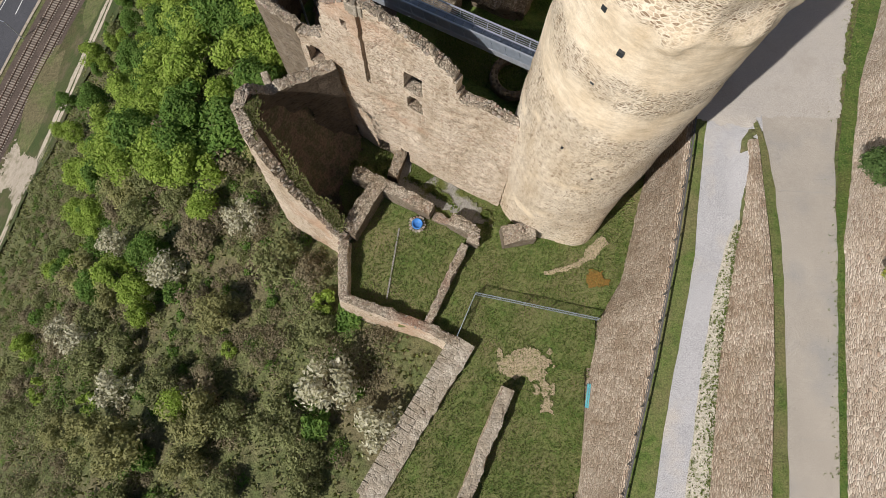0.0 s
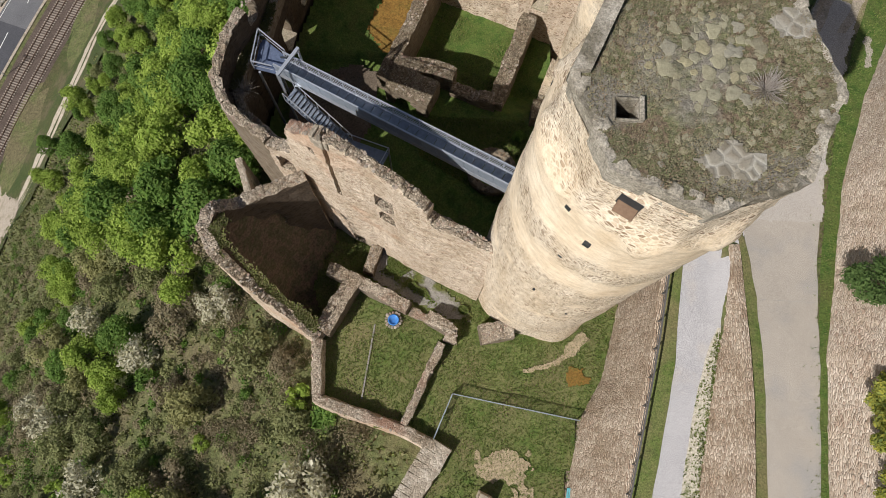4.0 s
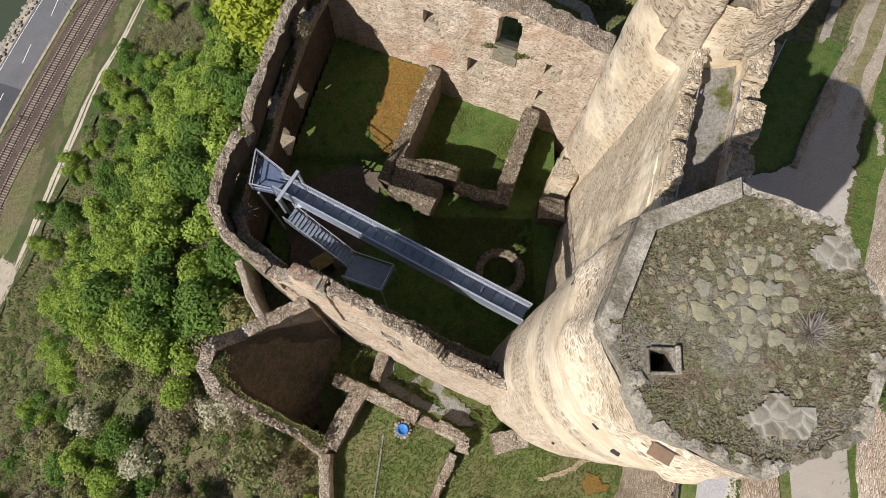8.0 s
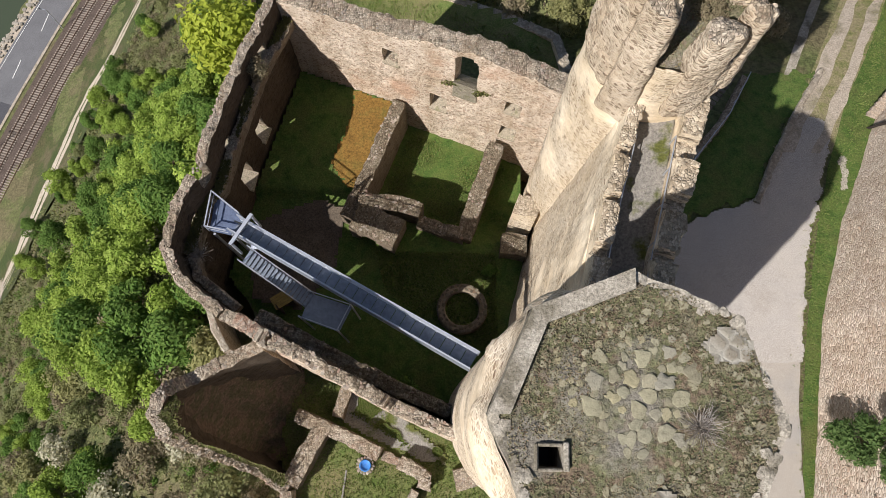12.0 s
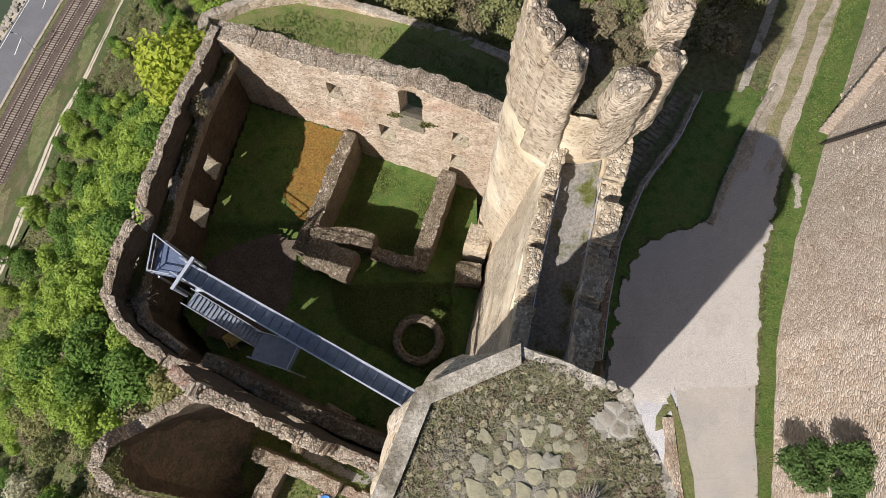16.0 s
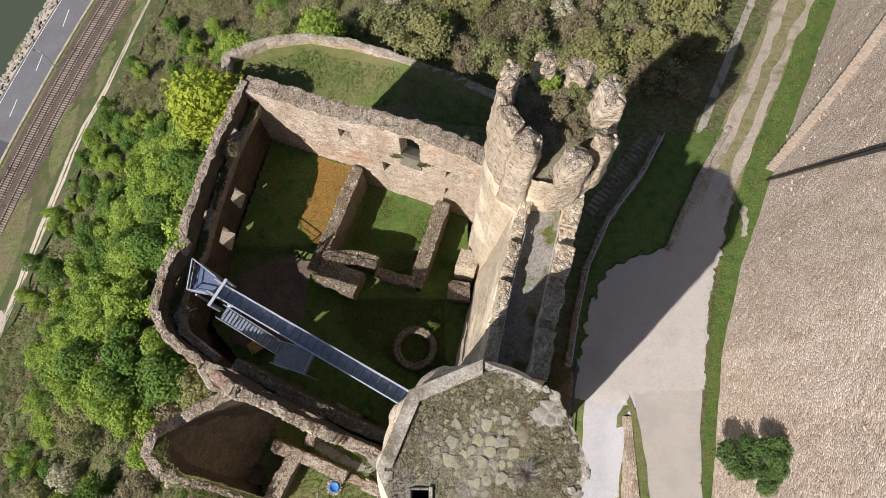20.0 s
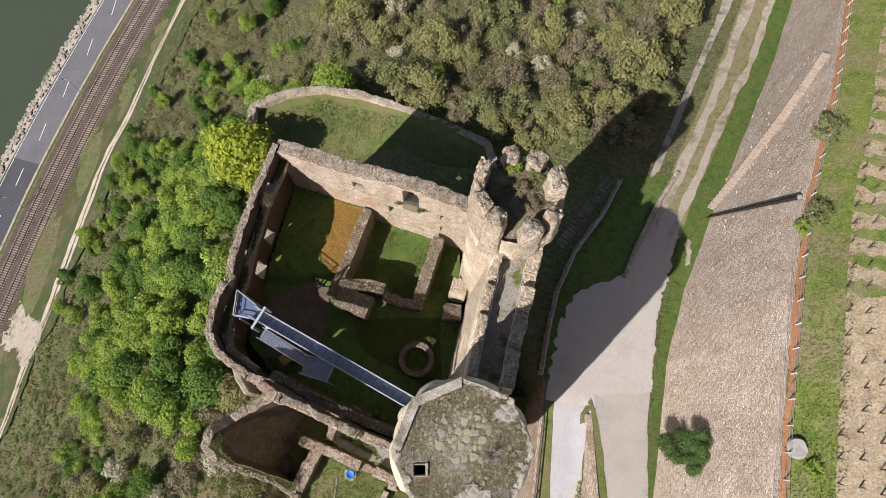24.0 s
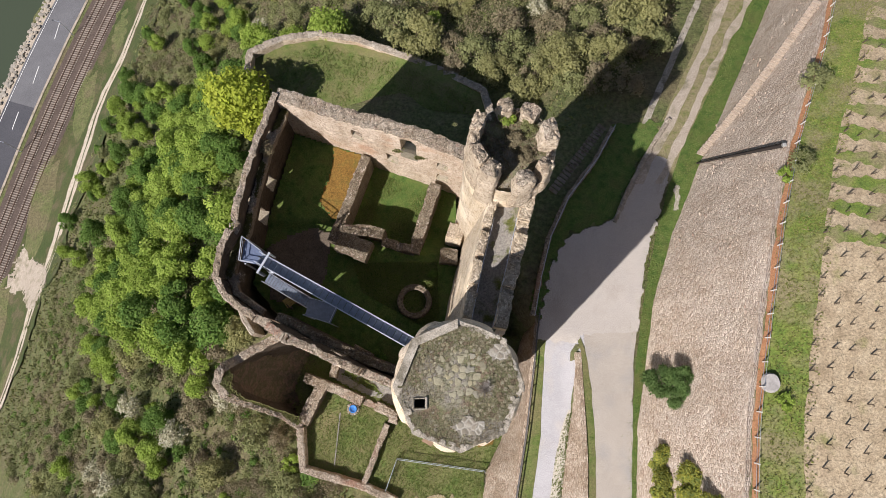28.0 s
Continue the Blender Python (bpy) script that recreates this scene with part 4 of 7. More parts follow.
for k in range(6):
    bm = bmesh.new()
    bmesh.ops.create_icosphere(bm, subdivisions=2, radius=1.0)
    for v in bm.verts:
        d = v.co.copy()
        v.co = Vector((d.x * (1 + 0.9 * nz(d.x, d.y, k * 9, 1.5)), d.y * (1 + 0.9 * nz(d.x, d.y, k * 9 + 4, 1.5)), max(-0.2, min(0.22, d.z * 0.35))))
    me = bpy.data.meshes.new("stone")
    bm.to_mesh(me)
    bm.free()
    me.materials.append(M_ROOFSTONE)
    RS.append(me)
RIM = [me.copy() for me in CAPS]
for me in RIM:
    me.materials[0] = M_LIME
spots = []
tries = 0
while len(spots) < 280 and tries < 9000:
    tries += 1
    a, d = R.uniform(0, 6.28), 3.6 * R.random() ** 0.8
    x, y = d * math.cos(a) + 0.25, d * math.sin(a) + 0.35
    size = R.uniform(0.1, 0.27) * (1.1 if math.hypot(x - 0.1, y - 0.7) < 1.7 else 0.55)
    if math.hypot(x, y) > 3.6 or (abs(TX + x - HX) < 0.8 and abs(TY + y - HY) < 0.7) or any(math.hypot(x - p[0], y - p[1]) < 0.86 * (size + p[2]) for p in spots):
        continue
    spots.append((x, y, size))
for x, y, size in spots:
    ob = new("stone", R.choice(RS))
    d = math.hypot(x, y)
    ob.matrix_world = pose(TX + x, TY + y, TZ + 0.12 * (1 - d / 4.2) + 0.015, R.uniform(-6, 6), R.uniform(-6, 6), R.uniform(0, 360)) @ Matrix.Diagonal((size * R.uniform(0.85, 1.2), size, size * 0.8, 1))
    ob.parent = tower
for k in range(70):
    a = R.uniform(0, 6.283)
    if 1.5 < a < 3.0:
        continue
    r = octo(a, 4.2) - R.uniform(0.05, 0.4)
    ob = new("rim_stone", R.choice(RIM))
    s = R.uniform(0.1, 0.24)
    ob.matrix_world = pose(TX + r * math.cos(a), TY + r * math.sin(a), TZ + 0.06, R.uniform(-8, 8), R.uniform(-8, 8), math.degrees(a) + R.uniform(-20, 20)) @ Matrix.Diagonal((s, s * R.uniform(0.9, 1.5), s * 0.6, 1))
    ob.parent = tower
# openings in the shaft: black boxes in place of their shade, with stone edges
for ang, z, w, h in ((-119, 31.8, 0.8, 0.9), (-139, 29.0, 0.24, 0.3), (-121, 27.3, 0.28, 0.3), (-127, 24.2, 0.2, 0.14), (152, 29.0, 0.4, 0.6), (-125, 16.5, 0.13, 0.13), (-95, 14.0, 0.12, 0.12)):
    a = radians(ang)
    rr = (octo(a, 4.2) if z > 30 else 4.85 - 0.014 * (z + 5)) - 0.01
    m = pose(TX + rr * math.cos(a), TY + rr * math.sin(a), z, 0, 0, ang + 90)
    hole = part("opening", box_bm((-w / 2, -0.06, -h / 2), (w / 2, 0.25, h / 2), 0, m), M_DARKSTEEL_HOLE, tower, "black box for the shade in an opening")
    if w > 0.7:
        bm = bmesh.new()
        for lo, hi in (((-w / 2 - 0.14, -0.1, -h / 2 - 0.12), (w / 2 + 0.14, 0.2, -h / 2)), ((-w / 2 - 0.12, -0.09, h / 2), (w / 2 + 0.12, 0.2, h / 2 + 0.13)), ((-w / 2 - 0.13, -0.08, -h / 2), (-w / 2, 0.2, h / 2)), ((w / 2, -0.08, -h / 2), (w / 2 + 0.13, 0.2, h / 2))):
            box_bm(lo, hi, 0.02, m, bm)
        part("surround", bm, M_KEEP, hole)
        part("hood", box_bm((-0.36, -0.5, -0.2), (0.36, 0.1, -0.14), 0.01, m @ Matrix.Rotation(radians(14), 4, "X")), plain_mat("rusty_plate", (0.2, 0.13, 0.085), 0.7, 0.2), hole, "rusty brown metal plate below the opening")

# ---- the round tower with its broken crown ----
rtower = thing("round_tower", "ruined round tower with broken crown and scrub on its platform", "tower")
CX, CY = 8.35, 8.9


def rshaft():
    n, verts, faces = 72, [], []
    zs = [-8 + 0.6 * k for k in range(61)]
    for z in zs:
        for k in range(n):
            a = 2 * math.pi * k / n
            c, s = math.cos(a), math.sin(a)
            r = 3.45 - 0.002 * (z + 6) + 0.13 * nz(c * 4, s * 4, z, 0.5) + 0.06 * nz(c * 4, s * 4, z, 1.5)
            if z > 25.2:
                r -= 0.02
            verts.append((CX + r * c, CY + r * s, min(z, 27.0 + 0.5 * nz(c * 3, s * 3, 0, 1.1))))
    for j in range(len(zs) - 1):
        for k in range(n):
            a, b = j * n + k, j * n + (k + 1) % n
            faces.append((a, b, b + n, a + n))
    link("shaft", verts, faces, M_TOWER, rtower, "pale rubble shaft", True)
    bm = bmesh.new()
    rows = []
    for j in range(9):
        rows.append([bm.verts.new((CX + 3.3 * j / 8 * math.cos(2 * math.pi * k / 48), CY + 3.3 * j / 8 * math.sin(2 * math.pi * k / 48), 27.2 - 1.1 * smooth01(-j / 8 * math.sin(2 * math.pi * k / 48) - 0.2) + 0.3 * nz(j * math.cos(2 * math.pi * k / 48), j * math.sin(2 * math.pi * k / 48), 3, 0.5))) for k in range(48)])
    for j in range(8):
        for k in range(48):
            f = (rows[j][k], rows[j][(k + 1) % 48], rows[j + 1][(k + 1) % 48], rows[j + 1][k])
            bm.faces.new(f)
    bmesh.ops.remove_doubles(bm, verts=bm.verts, dist=0.001)
    part("platform", bm, M_ROOF, rtower, "overgrown rubble platform")


rshaft()


def merlon(a_mid, half, r_in, r_out, z0, z1, label, lean=0.0):
    """A torn stump of the ring wall: its place in degrees round the tower, its width, its inner and outer face, its foot and top."""
    bm = bmesh.new()
    n, lev = 36, 18
    rm, hr = (r_in + r_out) / 2, (r_out - r_in) / 2
    rows = []
    for j in range(lev + 4):
        f = min(1.0, j / lev)
        z = z0 + (z1 - z0) * f
        k0 = (1.08 - 0.2 * f) * (1.0 if j <= lev - 1 else (0.97, 0.78, 0.42, 0.08)[j - lev])
        row = []
        for k in range(n):
            a = 2 * math.pi * k / n
            c, s = math.cos(a), math.sin(a)
            c, s = math.copysign(abs(c) ** 0.4, c), math.copysign(abs(s) ** 0.4, s)
            ang = radians(a_mid + half * s * k0)
            r = rm + hr * c * k0 + lean * f
            x, y = CX + r * math.cos(ang), CY + r * math.sin(ang)
            w = 0.16 * nz(x, y, z, 0.7) + 0.12 * nz(x, y, z * 1.5, 2.2) + 0.07 * nz(x, y, z * 2.2, 4.5)
            x, y = x + w * math.cos(a + ang) * k0, y + w * math.sin(a + ang) * k0
            top = (0.06 * (j - lev) if j > lev else 0.0) + smooth01(f * 3 - 2) * (0.55 * nz(x, y, a_mid, 0.9) + 0.35 * nz(x, y, a_mid, 2.4))
            row.append(bm.verts.new((x, y, z + top)))
        rows.append(row)
    for p, q in zip(rows, rows[1:]):
        for k in range(n):
            bm.faces.new((p[k], p[(k + 1) % n], q[(k + 1) % n], q[k]))
    bm.faces.new(rows[-1])
    bmesh.ops.recalc_face_normals(bm, faces=bm.faces)
    ob = part("merlon", bm, M_MERLON, rtower, label)
    ob.data.materials.append(M_CREST)
    for p in ob.data.polygons:
        if p.normal.z > 0.55:
            p.material_index = 1
    for k in range(9):
        ang = radians(a_mid + half * R.uniform(-0.75, 0.75))
        r = rm + lean + hr * R.uniform(-0.7, 0.7)
        stone(ob, (CX + r * math.cos(ang), CY + r * math.sin(ang), z1 + 0.02), R.uniform(0.1, 0.17), None, 0.45, True)
    return ob


STUMP, SLICE = "torn stump of crown masonry", "tall torn slice of the crown wall"
merlon(101, 12, 2.3, 3.5, 24.5, 29.0, STUMP)
merlon(62, 15, 2.2, 3.6, 24.5, 28.6, STUMP)
merlon(12, 19, 2.0, 3.45, 24.5, 29.8, STUMP)
merlon(-40, 12, 2.3, 3.6, 24.5, 29.3, STUMP)
merlon(-77, 15, 2.2, 3.7, 23.5, 29.5, STUMP)
merlon(158, 15, 2.55, 3.5, 24.0, 30.6, SLICE)
merlon(183, 16, 2.6, 3.55, 24.0, 30.1, SLICE)
merlon(206, 15, 2.6, 3.6, 23.5, 30.6, SLICE)
merlon(233, 14, 2.3, 3.75, 22.0, 30.4, "broad torn corner of the crown wall")
merlon(81, 9, 2.6, 3.4, 24.5, 27.2, "low torn remnant between the stumps")
merlon(37, 9, 2.6, 3.4, 24.5, 27.4, "low torn remnant between the stumps")
merlon(-16, 9, 2.6, 3.4, 24.5, 27.6, "low torn remnant between the stumps")
merlon(-58, 8, 2.6, 3.5, 24.0, 27.2, "low torn remnant between the stumps")
merlon(130, 13, 2.8, 3.4, 24.5, 27.0, "low torn remnant between the stumps")

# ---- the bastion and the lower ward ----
BASTION = ruin_wall("wall_bastion", [(-13.1, -4.3), (-15.8, -5.7), (-17.4, -6.7), (-18.3, -7.5), (-18.6, -8.8), (-18.0, -10.1), (-17.1, -11.0), (-16.2, -11.7), (-14.8, -12.6), (-12.9, -14.1)], 0.85, -10, [8.3, 8.5, 8.7, 10.4, 11.0, 9.8, 5.8, 2.2, -0.6, -2.5], "curved bastion wall with a blind niche, lichened on top", M_WALL, openings=[(3.4, 1.5, 2.8, 5.2, True)], batter=0.06, caps=24, seed=11, cell=0.22, zstep=0.36, inner=M_SHADEWALL)
part("niche_back", box_bm((-0.95, -0.2, 2.6), (0.95, 0.2, 5.4), 0.02, pose(-16.2, -5.65, 0, 0, 0, 29)), M_DARKWALL, BASTION, "back of the blind niche")
ruin_wall("wall_ward", [(-13.1, -14.2), (-12.7, -18.8), (-5.8, -20.8), (-3.3, -21.9)], 0.75, -9.5, [-2.6, -3.0, -3.2, -3.3], "low perimeter wall of the ward with rough coping", caps=9, batter=0.1, seed=12, crumble=0.15)
ruin_wall("wall_room_west", [(-12.7, -13.6), (-10.6, -9.5)], 1.3, -4.6, [-2.2, -2.0], "broad stub wall of a vanished room", M_DARKWALL, caps=16, seed=13, crumble=0.3)
ruin_wall("wall_room_north", [(-12.6, -8.5), (-10.2, -9.4), (-6.0, -11.3)], 1.0, -4.6, [-1.8, -2.0, -2.5], "low rubble wall of a vanished room", M_DARKWALL, caps=14, seed=14, crumble=0.25)
ruin_wall("wall_room_sill", [(-5.9, -11.4), (-4.2, -12.0)], 0.7, -4.6, [-3.9, -3.9], "worn doorway sill of the room", M_DARKWALL, caps=12, seed=15, crumble=0.08)
ruin_wall("wall_room_corner", [(-4.5, -11.8), (-2.4, -12.9), (-2.6, -13.8)], 1.0, -4.6, [-2.8, -2.5, -2.7], "corner stump of the room", M_DARKWALL, caps=16, seed=16, crumble=0.25)
ruin_wall("wall_room_east", [(-3.2, -13.9), (-4.4, -16.9), (-5.8, -20.4)], 0.65, -4.6, [-2.9, -3.1, -3.3], "narrow low wall along the lawn", M_DARKWALL, caps=10, seed=17, crumble=0.15)
ruin_wall("wall_stub", [(-0.2, -13.1), (2.4, -12.5)], 1.5, -4.8, [-2.4, -2.2], "squat block of fallen masonry by the keep", M_DARKWALL, caps=14, seed=18, crumble=0.3)
ruin_wall("wall_stub_gate", [(-9.5, -8.6), (-8.6, -5.2)], 0.9, -4.6, [-2.8, -2.9], "short low wall beside the postern", M_DARKWALL, caps=10, seed=19, crumble=0.2)
SLOPE = ruin_wall("wall_slope", [(-2.7, -21.7), (-5.9, -27.5), (-9.3, -34.0), (-14.0, -43.5)], 1.7, -13, [-3.3, -3.7, -4.0, -4.4], "broad curtain wall stepping down the hillside", caps=5, seed=20, crumble=0.15, crest="pale")
for k in range(26):
    f = (k + 0.5) / 26
    p = Vector((-3.0, -21.9)).lerp(Vector((-9.6, -34.2)), f)
    part("step", box_bm((-0.62, -0.25, -0.5), (0.5, 0.25, 0.06), 0.03, pose(p.x - 0.4, p.y + 0.22, -3.32 - 0.75 * f + 0.05 * (k % 2), R.uniform(-3, 3), R.uniform(-3, 3), -28 + R.uniform(-4, 4))), M_COPING, SLOPE)
ruin_wall("wall_spur", [(0.8, -25.2), (-0.8, -29.5), (-2.3, -34.0), (-5.2, -43.5)], 1.0, -5.0, [-2.7, -2.8, -2.9, -3.0], "freestanding low wall across the ward", caps=8, seed=21, crumble=0.12, crest="pale")
ruin_wall("wall_outwork", [(-21.9, 1.4), (-20.9, -1.2), (-19.6, -3.4)], 0.6, -12, [-5.6, -5.8, -6.0], "low outwork wall below the curtain", caps=6, seed=22, crumble=0.1, crest="pale")

def bastion_z(x, y):
    """Rubble banked high against the head of the bastion, falling to a level floor."""
    bank = lerp_table(x - 0.55 * max(0.0, y + 9.0), [(-18.6, 8.2), (-17.8, 6.4), (-17.0, 3.6), (-16.2, 0.8), (-15.3, -1.8), (-14.4, -3.4), (-13.0, -4.1), (-9, -4.3)])
    return max(-4.25, bank - 1.1 * max(0.0, -10 - y) + 0.7 * nz(x, y, 0, 0.7) + 0.3 * nz(x, y, 4, 2.1))


# brown earth with the bastion's inner shade mixed into its tones
flat("bastion_floor", [(-12.6, -4.5), (-15.8, -5.8), (-17.4, -6.8), (-18.2, -7.6), (-18.5, -8.9), (-17.9, -10.0), (-16.6, -11.2), (-14.4, -12.4), (-13.3, -11.6), (-13.9, -9.8), (-13.2, -7.6), (-12.3, -6.0)], bastion_z, ground_mat("shaded_rubble", [(0.1, 0.07, 0.05), (0.15, 0.105, 0.075), (0.085, 0.08, 0.045), (0.125, 0.085, 0.06)], 1.2, 6, 0.1), "brown earth sloping down inside the bastion, darkened for shade", "earth", 0.18, 0.1, 0, 0.2)
flue = thing("chimney_flue", "square stone flue opening on the curtain wall's crest", "flue")
for lo, hi in (((-0.75, -0.5, -0.9), (-0.4, 0.5, 0.16)), ((0.4, -0.5, -0.9), (0.75, 0.5, 0.1)), ((-0.4, 0.35, -0.9), (0.4, 0.6, 0.13)), ((-0.4, -0.6, -0.9), (0.4, -0.35, 0.09))):
    part("flue_wall", box_bm(lo, hi, 0.05, pose(*FLUE, 0, 0, -25) @ Matrix.Diagonal((0.75, 0.8, 1, 1))), M_COPING, flue)
# the flue's shade, painted as a black plate
part("flue_bottom", box_bm((-0.4, -0.35, -0.85), (0.4, 0.35, -0.75), 0, pose(*FLUE, 0, 0, -25) @ Matrix.Diagonal((0.75, 0.8, 1, 1))), M_DARKSTEEL_HOLE, flue, "black plate for the shade in the flue")

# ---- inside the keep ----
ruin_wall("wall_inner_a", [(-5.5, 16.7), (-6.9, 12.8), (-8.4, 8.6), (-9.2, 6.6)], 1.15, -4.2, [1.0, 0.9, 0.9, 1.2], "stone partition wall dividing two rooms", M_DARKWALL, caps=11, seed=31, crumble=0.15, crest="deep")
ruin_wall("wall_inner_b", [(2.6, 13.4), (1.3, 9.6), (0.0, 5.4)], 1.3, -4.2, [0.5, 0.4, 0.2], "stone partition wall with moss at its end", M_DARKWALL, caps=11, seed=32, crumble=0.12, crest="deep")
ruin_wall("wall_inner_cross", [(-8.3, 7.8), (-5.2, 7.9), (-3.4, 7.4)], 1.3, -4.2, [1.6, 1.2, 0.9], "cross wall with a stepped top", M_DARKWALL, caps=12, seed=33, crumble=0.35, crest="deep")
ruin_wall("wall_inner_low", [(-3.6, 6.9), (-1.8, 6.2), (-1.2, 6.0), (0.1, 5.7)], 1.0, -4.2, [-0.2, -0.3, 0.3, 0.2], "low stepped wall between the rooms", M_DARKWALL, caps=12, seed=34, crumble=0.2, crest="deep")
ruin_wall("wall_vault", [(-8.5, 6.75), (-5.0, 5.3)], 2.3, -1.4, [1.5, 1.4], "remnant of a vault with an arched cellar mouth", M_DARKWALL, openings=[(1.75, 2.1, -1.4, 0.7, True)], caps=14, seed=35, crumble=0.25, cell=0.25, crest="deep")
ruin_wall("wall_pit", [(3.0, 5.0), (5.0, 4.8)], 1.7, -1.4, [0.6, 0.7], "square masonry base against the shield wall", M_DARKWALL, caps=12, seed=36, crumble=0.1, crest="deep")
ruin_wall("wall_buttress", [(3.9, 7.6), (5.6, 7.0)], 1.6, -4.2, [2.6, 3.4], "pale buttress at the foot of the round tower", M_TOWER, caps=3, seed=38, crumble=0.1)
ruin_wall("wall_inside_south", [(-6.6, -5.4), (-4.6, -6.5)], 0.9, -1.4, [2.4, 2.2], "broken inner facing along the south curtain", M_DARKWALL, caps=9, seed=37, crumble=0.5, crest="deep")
M_DARKCAP = random_mat("mossy_stone", [(0.085, 0.07, 0.05), (0.13, 0.11, 0.08), (0.17, 0.145, 0.11), (0.1, 0.095, 0.05)])
DARKCAPS = [me.copy() for me in CAPS]
for me in DARKCAPS:
    me.materials[0] = M_DARKCAP
well = thing("well", "round stone well with a dark shaft in the shaded courtyard", "well")
bm = bmesh.new()
prof = [(2.02, -1.4), (1.98, -0.55), (1.86, -0.42), (1.42, -0.4), (1.33, -0.5), (1.3, -2.6)]
rows = [[bm.verts.new((0.05 + r * (1 + 0.03 * nz(k, j, 0, 0.9)) * math.cos(2 * math.pi * k / 40), -0.1 + r * math.sin(2 * math.pi * k / 40), z)) for k in range(40)] for j, (r, z) in enumerate(prof)]
for j in range(5):
    for k in range(40):
        bm.faces.new((rows[j][k], rows[j][(k + 1) % 40], rows[j + 1][(k + 1) % 40], rows[j + 1][k]))
part("well_ring", bm, M_DARKWALL, well)
bm = bmesh.new()
# a black disc paints the shade down the well
bmesh.ops.create_circle(bm, cap_ends=True, radius=1.32, segments=32, matrix=Matrix.Translation((0.05, -0.1, -2.5)))
part("well_bottom", bm, M_DARKSTEEL_HOLE, well, "black disc for the unlit well shaft")
for k in range(46):
    a = 2 * math.pi * k / 23 + 0.1 * (k > 22)
    r = 1.5 if k < 23 else 1.82
    stone(well, (0.05 + r * math.cos(a), -0.1 + r * math.sin(a), -0.38), 0.17, a + 1.57, 0.4).data = R.choice(DARKCAPS)
flat("moss_floor", [(-10.9, 11.6), (-9.6, 15.3), (-9.3, 18.2), (-5.9, 17.1), (-8.4, 9.6), (-9.6, 9.5)], -0.2, M_ORANGE, "rust-brown moss on a room floor", "moss", 0.2, 0.02, 0, 0.25)
flat("earth_floor", [(-17, 6.4), (-14.5, 7.6), (-11.4, 8.6), (-9.6, 8.0), (-10.2, 2.8), (-12.6, -0.5), (-16.4, 0.2)], lambda x, y: -0.9 + 0.35 * nz(x, y, 0, 0.3), ground_mat("dark_earth", [(0.1, 0.08, 0.06), (0.15, 0.12, 0.09)], 0.9, 7, 0.05), "bare brown earth in the corner of the keep", "earth", 0.25, 0.05, 0, 0.3)
flat("postern_paving", [(-8.9, -5.2), (-7.2, -6.6), (-1.6, -10.6), (-0.6, -12.2), (-3.9, -11.3), (-6.2, -10.4), (-9.3, -8.8)], -4.16, M_MORTAR_FLOOR, "worn wet paving along the foot of the wall", "paving", 0.2, 0.04, 0, 0.3)
flat("worn_patch", [(-0.1, -22.6), (1.6, -21.9), (4.0, -22.2), (4.3, -23.6), (4.3, -25.4), (4.5, -27.2), (3.7, -27.3), (3.4, -25.0), (1.6, -24.4), (0.1, -24.2)], -4.2, M_DIRT, "bare trodden earth in the grass", "earth", 0.08, 0.02, 0, 1.0)
flat("trodden_path", [(3.4, -15.6), (5.2, -15.0), (6.6, -14.3), (7.2, -13.1), (8.2, -12.2), (8.9, -12.9), (7.6, -14.2), (5.4, -15.5), (3.5, -15.9)], -4.19, M_DIRT, "thin trodden path in the grass", "earth", 0.1, 0.02, 0, 0.25)
flat("rusty_patch", [(7.2, -15.2), (8.4, -15.0), (8.8, -16.2), (8.0, -16.9), (7.0, -16.3)], -4.17, M_ORANGE, "rust-brown worn patch in the grass", "earth", 0.1, 0.02, 0, 0.6)
part("lawn_channel", beam(bmesh.new(), (-8.7, -12.6, -4.2), (-9.3, -18.6, -4.2), 0.12, 0.06), M_MORTAR_FLOOR)
tagged(bpy.data.objects["lawn_channel"], "thin stone channel across the small lawn", "channel")
board = thing("timber_board", "ochre timber boards lying in the corner of the keep", "boards")
M_OCHRE = plain_mat("ochre_timber", (0.42, 0.3, 0.1), 0.8)
for k in range(5):
    part("plank", box_bm((-0.8, -0.5 + 0.21 * k, 0), (0.8 + 0.1 * (k % 2), -0.31 + 0.21 * k, 0.06), 0.01, pose(-13.6, -0.1, 1.4, 8, -6, 32)), M_OCHRE, board)
for sx in (-0.6, 0.6):
    part("trestle", box_bm((sx - 0.06, -0.5, -2.5), (sx + 0.06, 0.5, 0), 0, pose(-13.6, -0.1, 1.38, 0, 0, 32)), M_BARK, board)
bowl = thing("stone_basin", "blue glazed basin set in a ring of stones", "bowl")
M_BLUE = plain_mat("blue_glaze", (0.06, 0.2, 0.5), 0.15)
bm = bmesh.new()
rows = [[bm.verts.new((-7.2 + r * math.cos(2 * math.pi * k / 28), -12.2 + r * math.sin(2 * math.pi * k / 28), z)) for k in range(28)] for r, z in ((0.42, -4.3), (0.46, -3.75), (0.4, -3.72), (0.33, -3.9), (0.1, -3.97))]
for j in range(4):
    for k in range(28):
        bm.faces.new((rows[j][k], rows[j][(k + 1) % 28], rows[j + 1][(k + 1) % 28], rows[j + 1][k]))
bm.faces.new(rows[-1])
part("bowl", bm, M_BLUE, bowl, "glossy blue basin", True)
for k in range(15):
    a = 2 * math.pi * k / 15
    stone(bowl, (-7.2 + 0.6 * math.cos(a), -12.2 + 0.6 * math.sin(a), -3.95), 0.17, a)

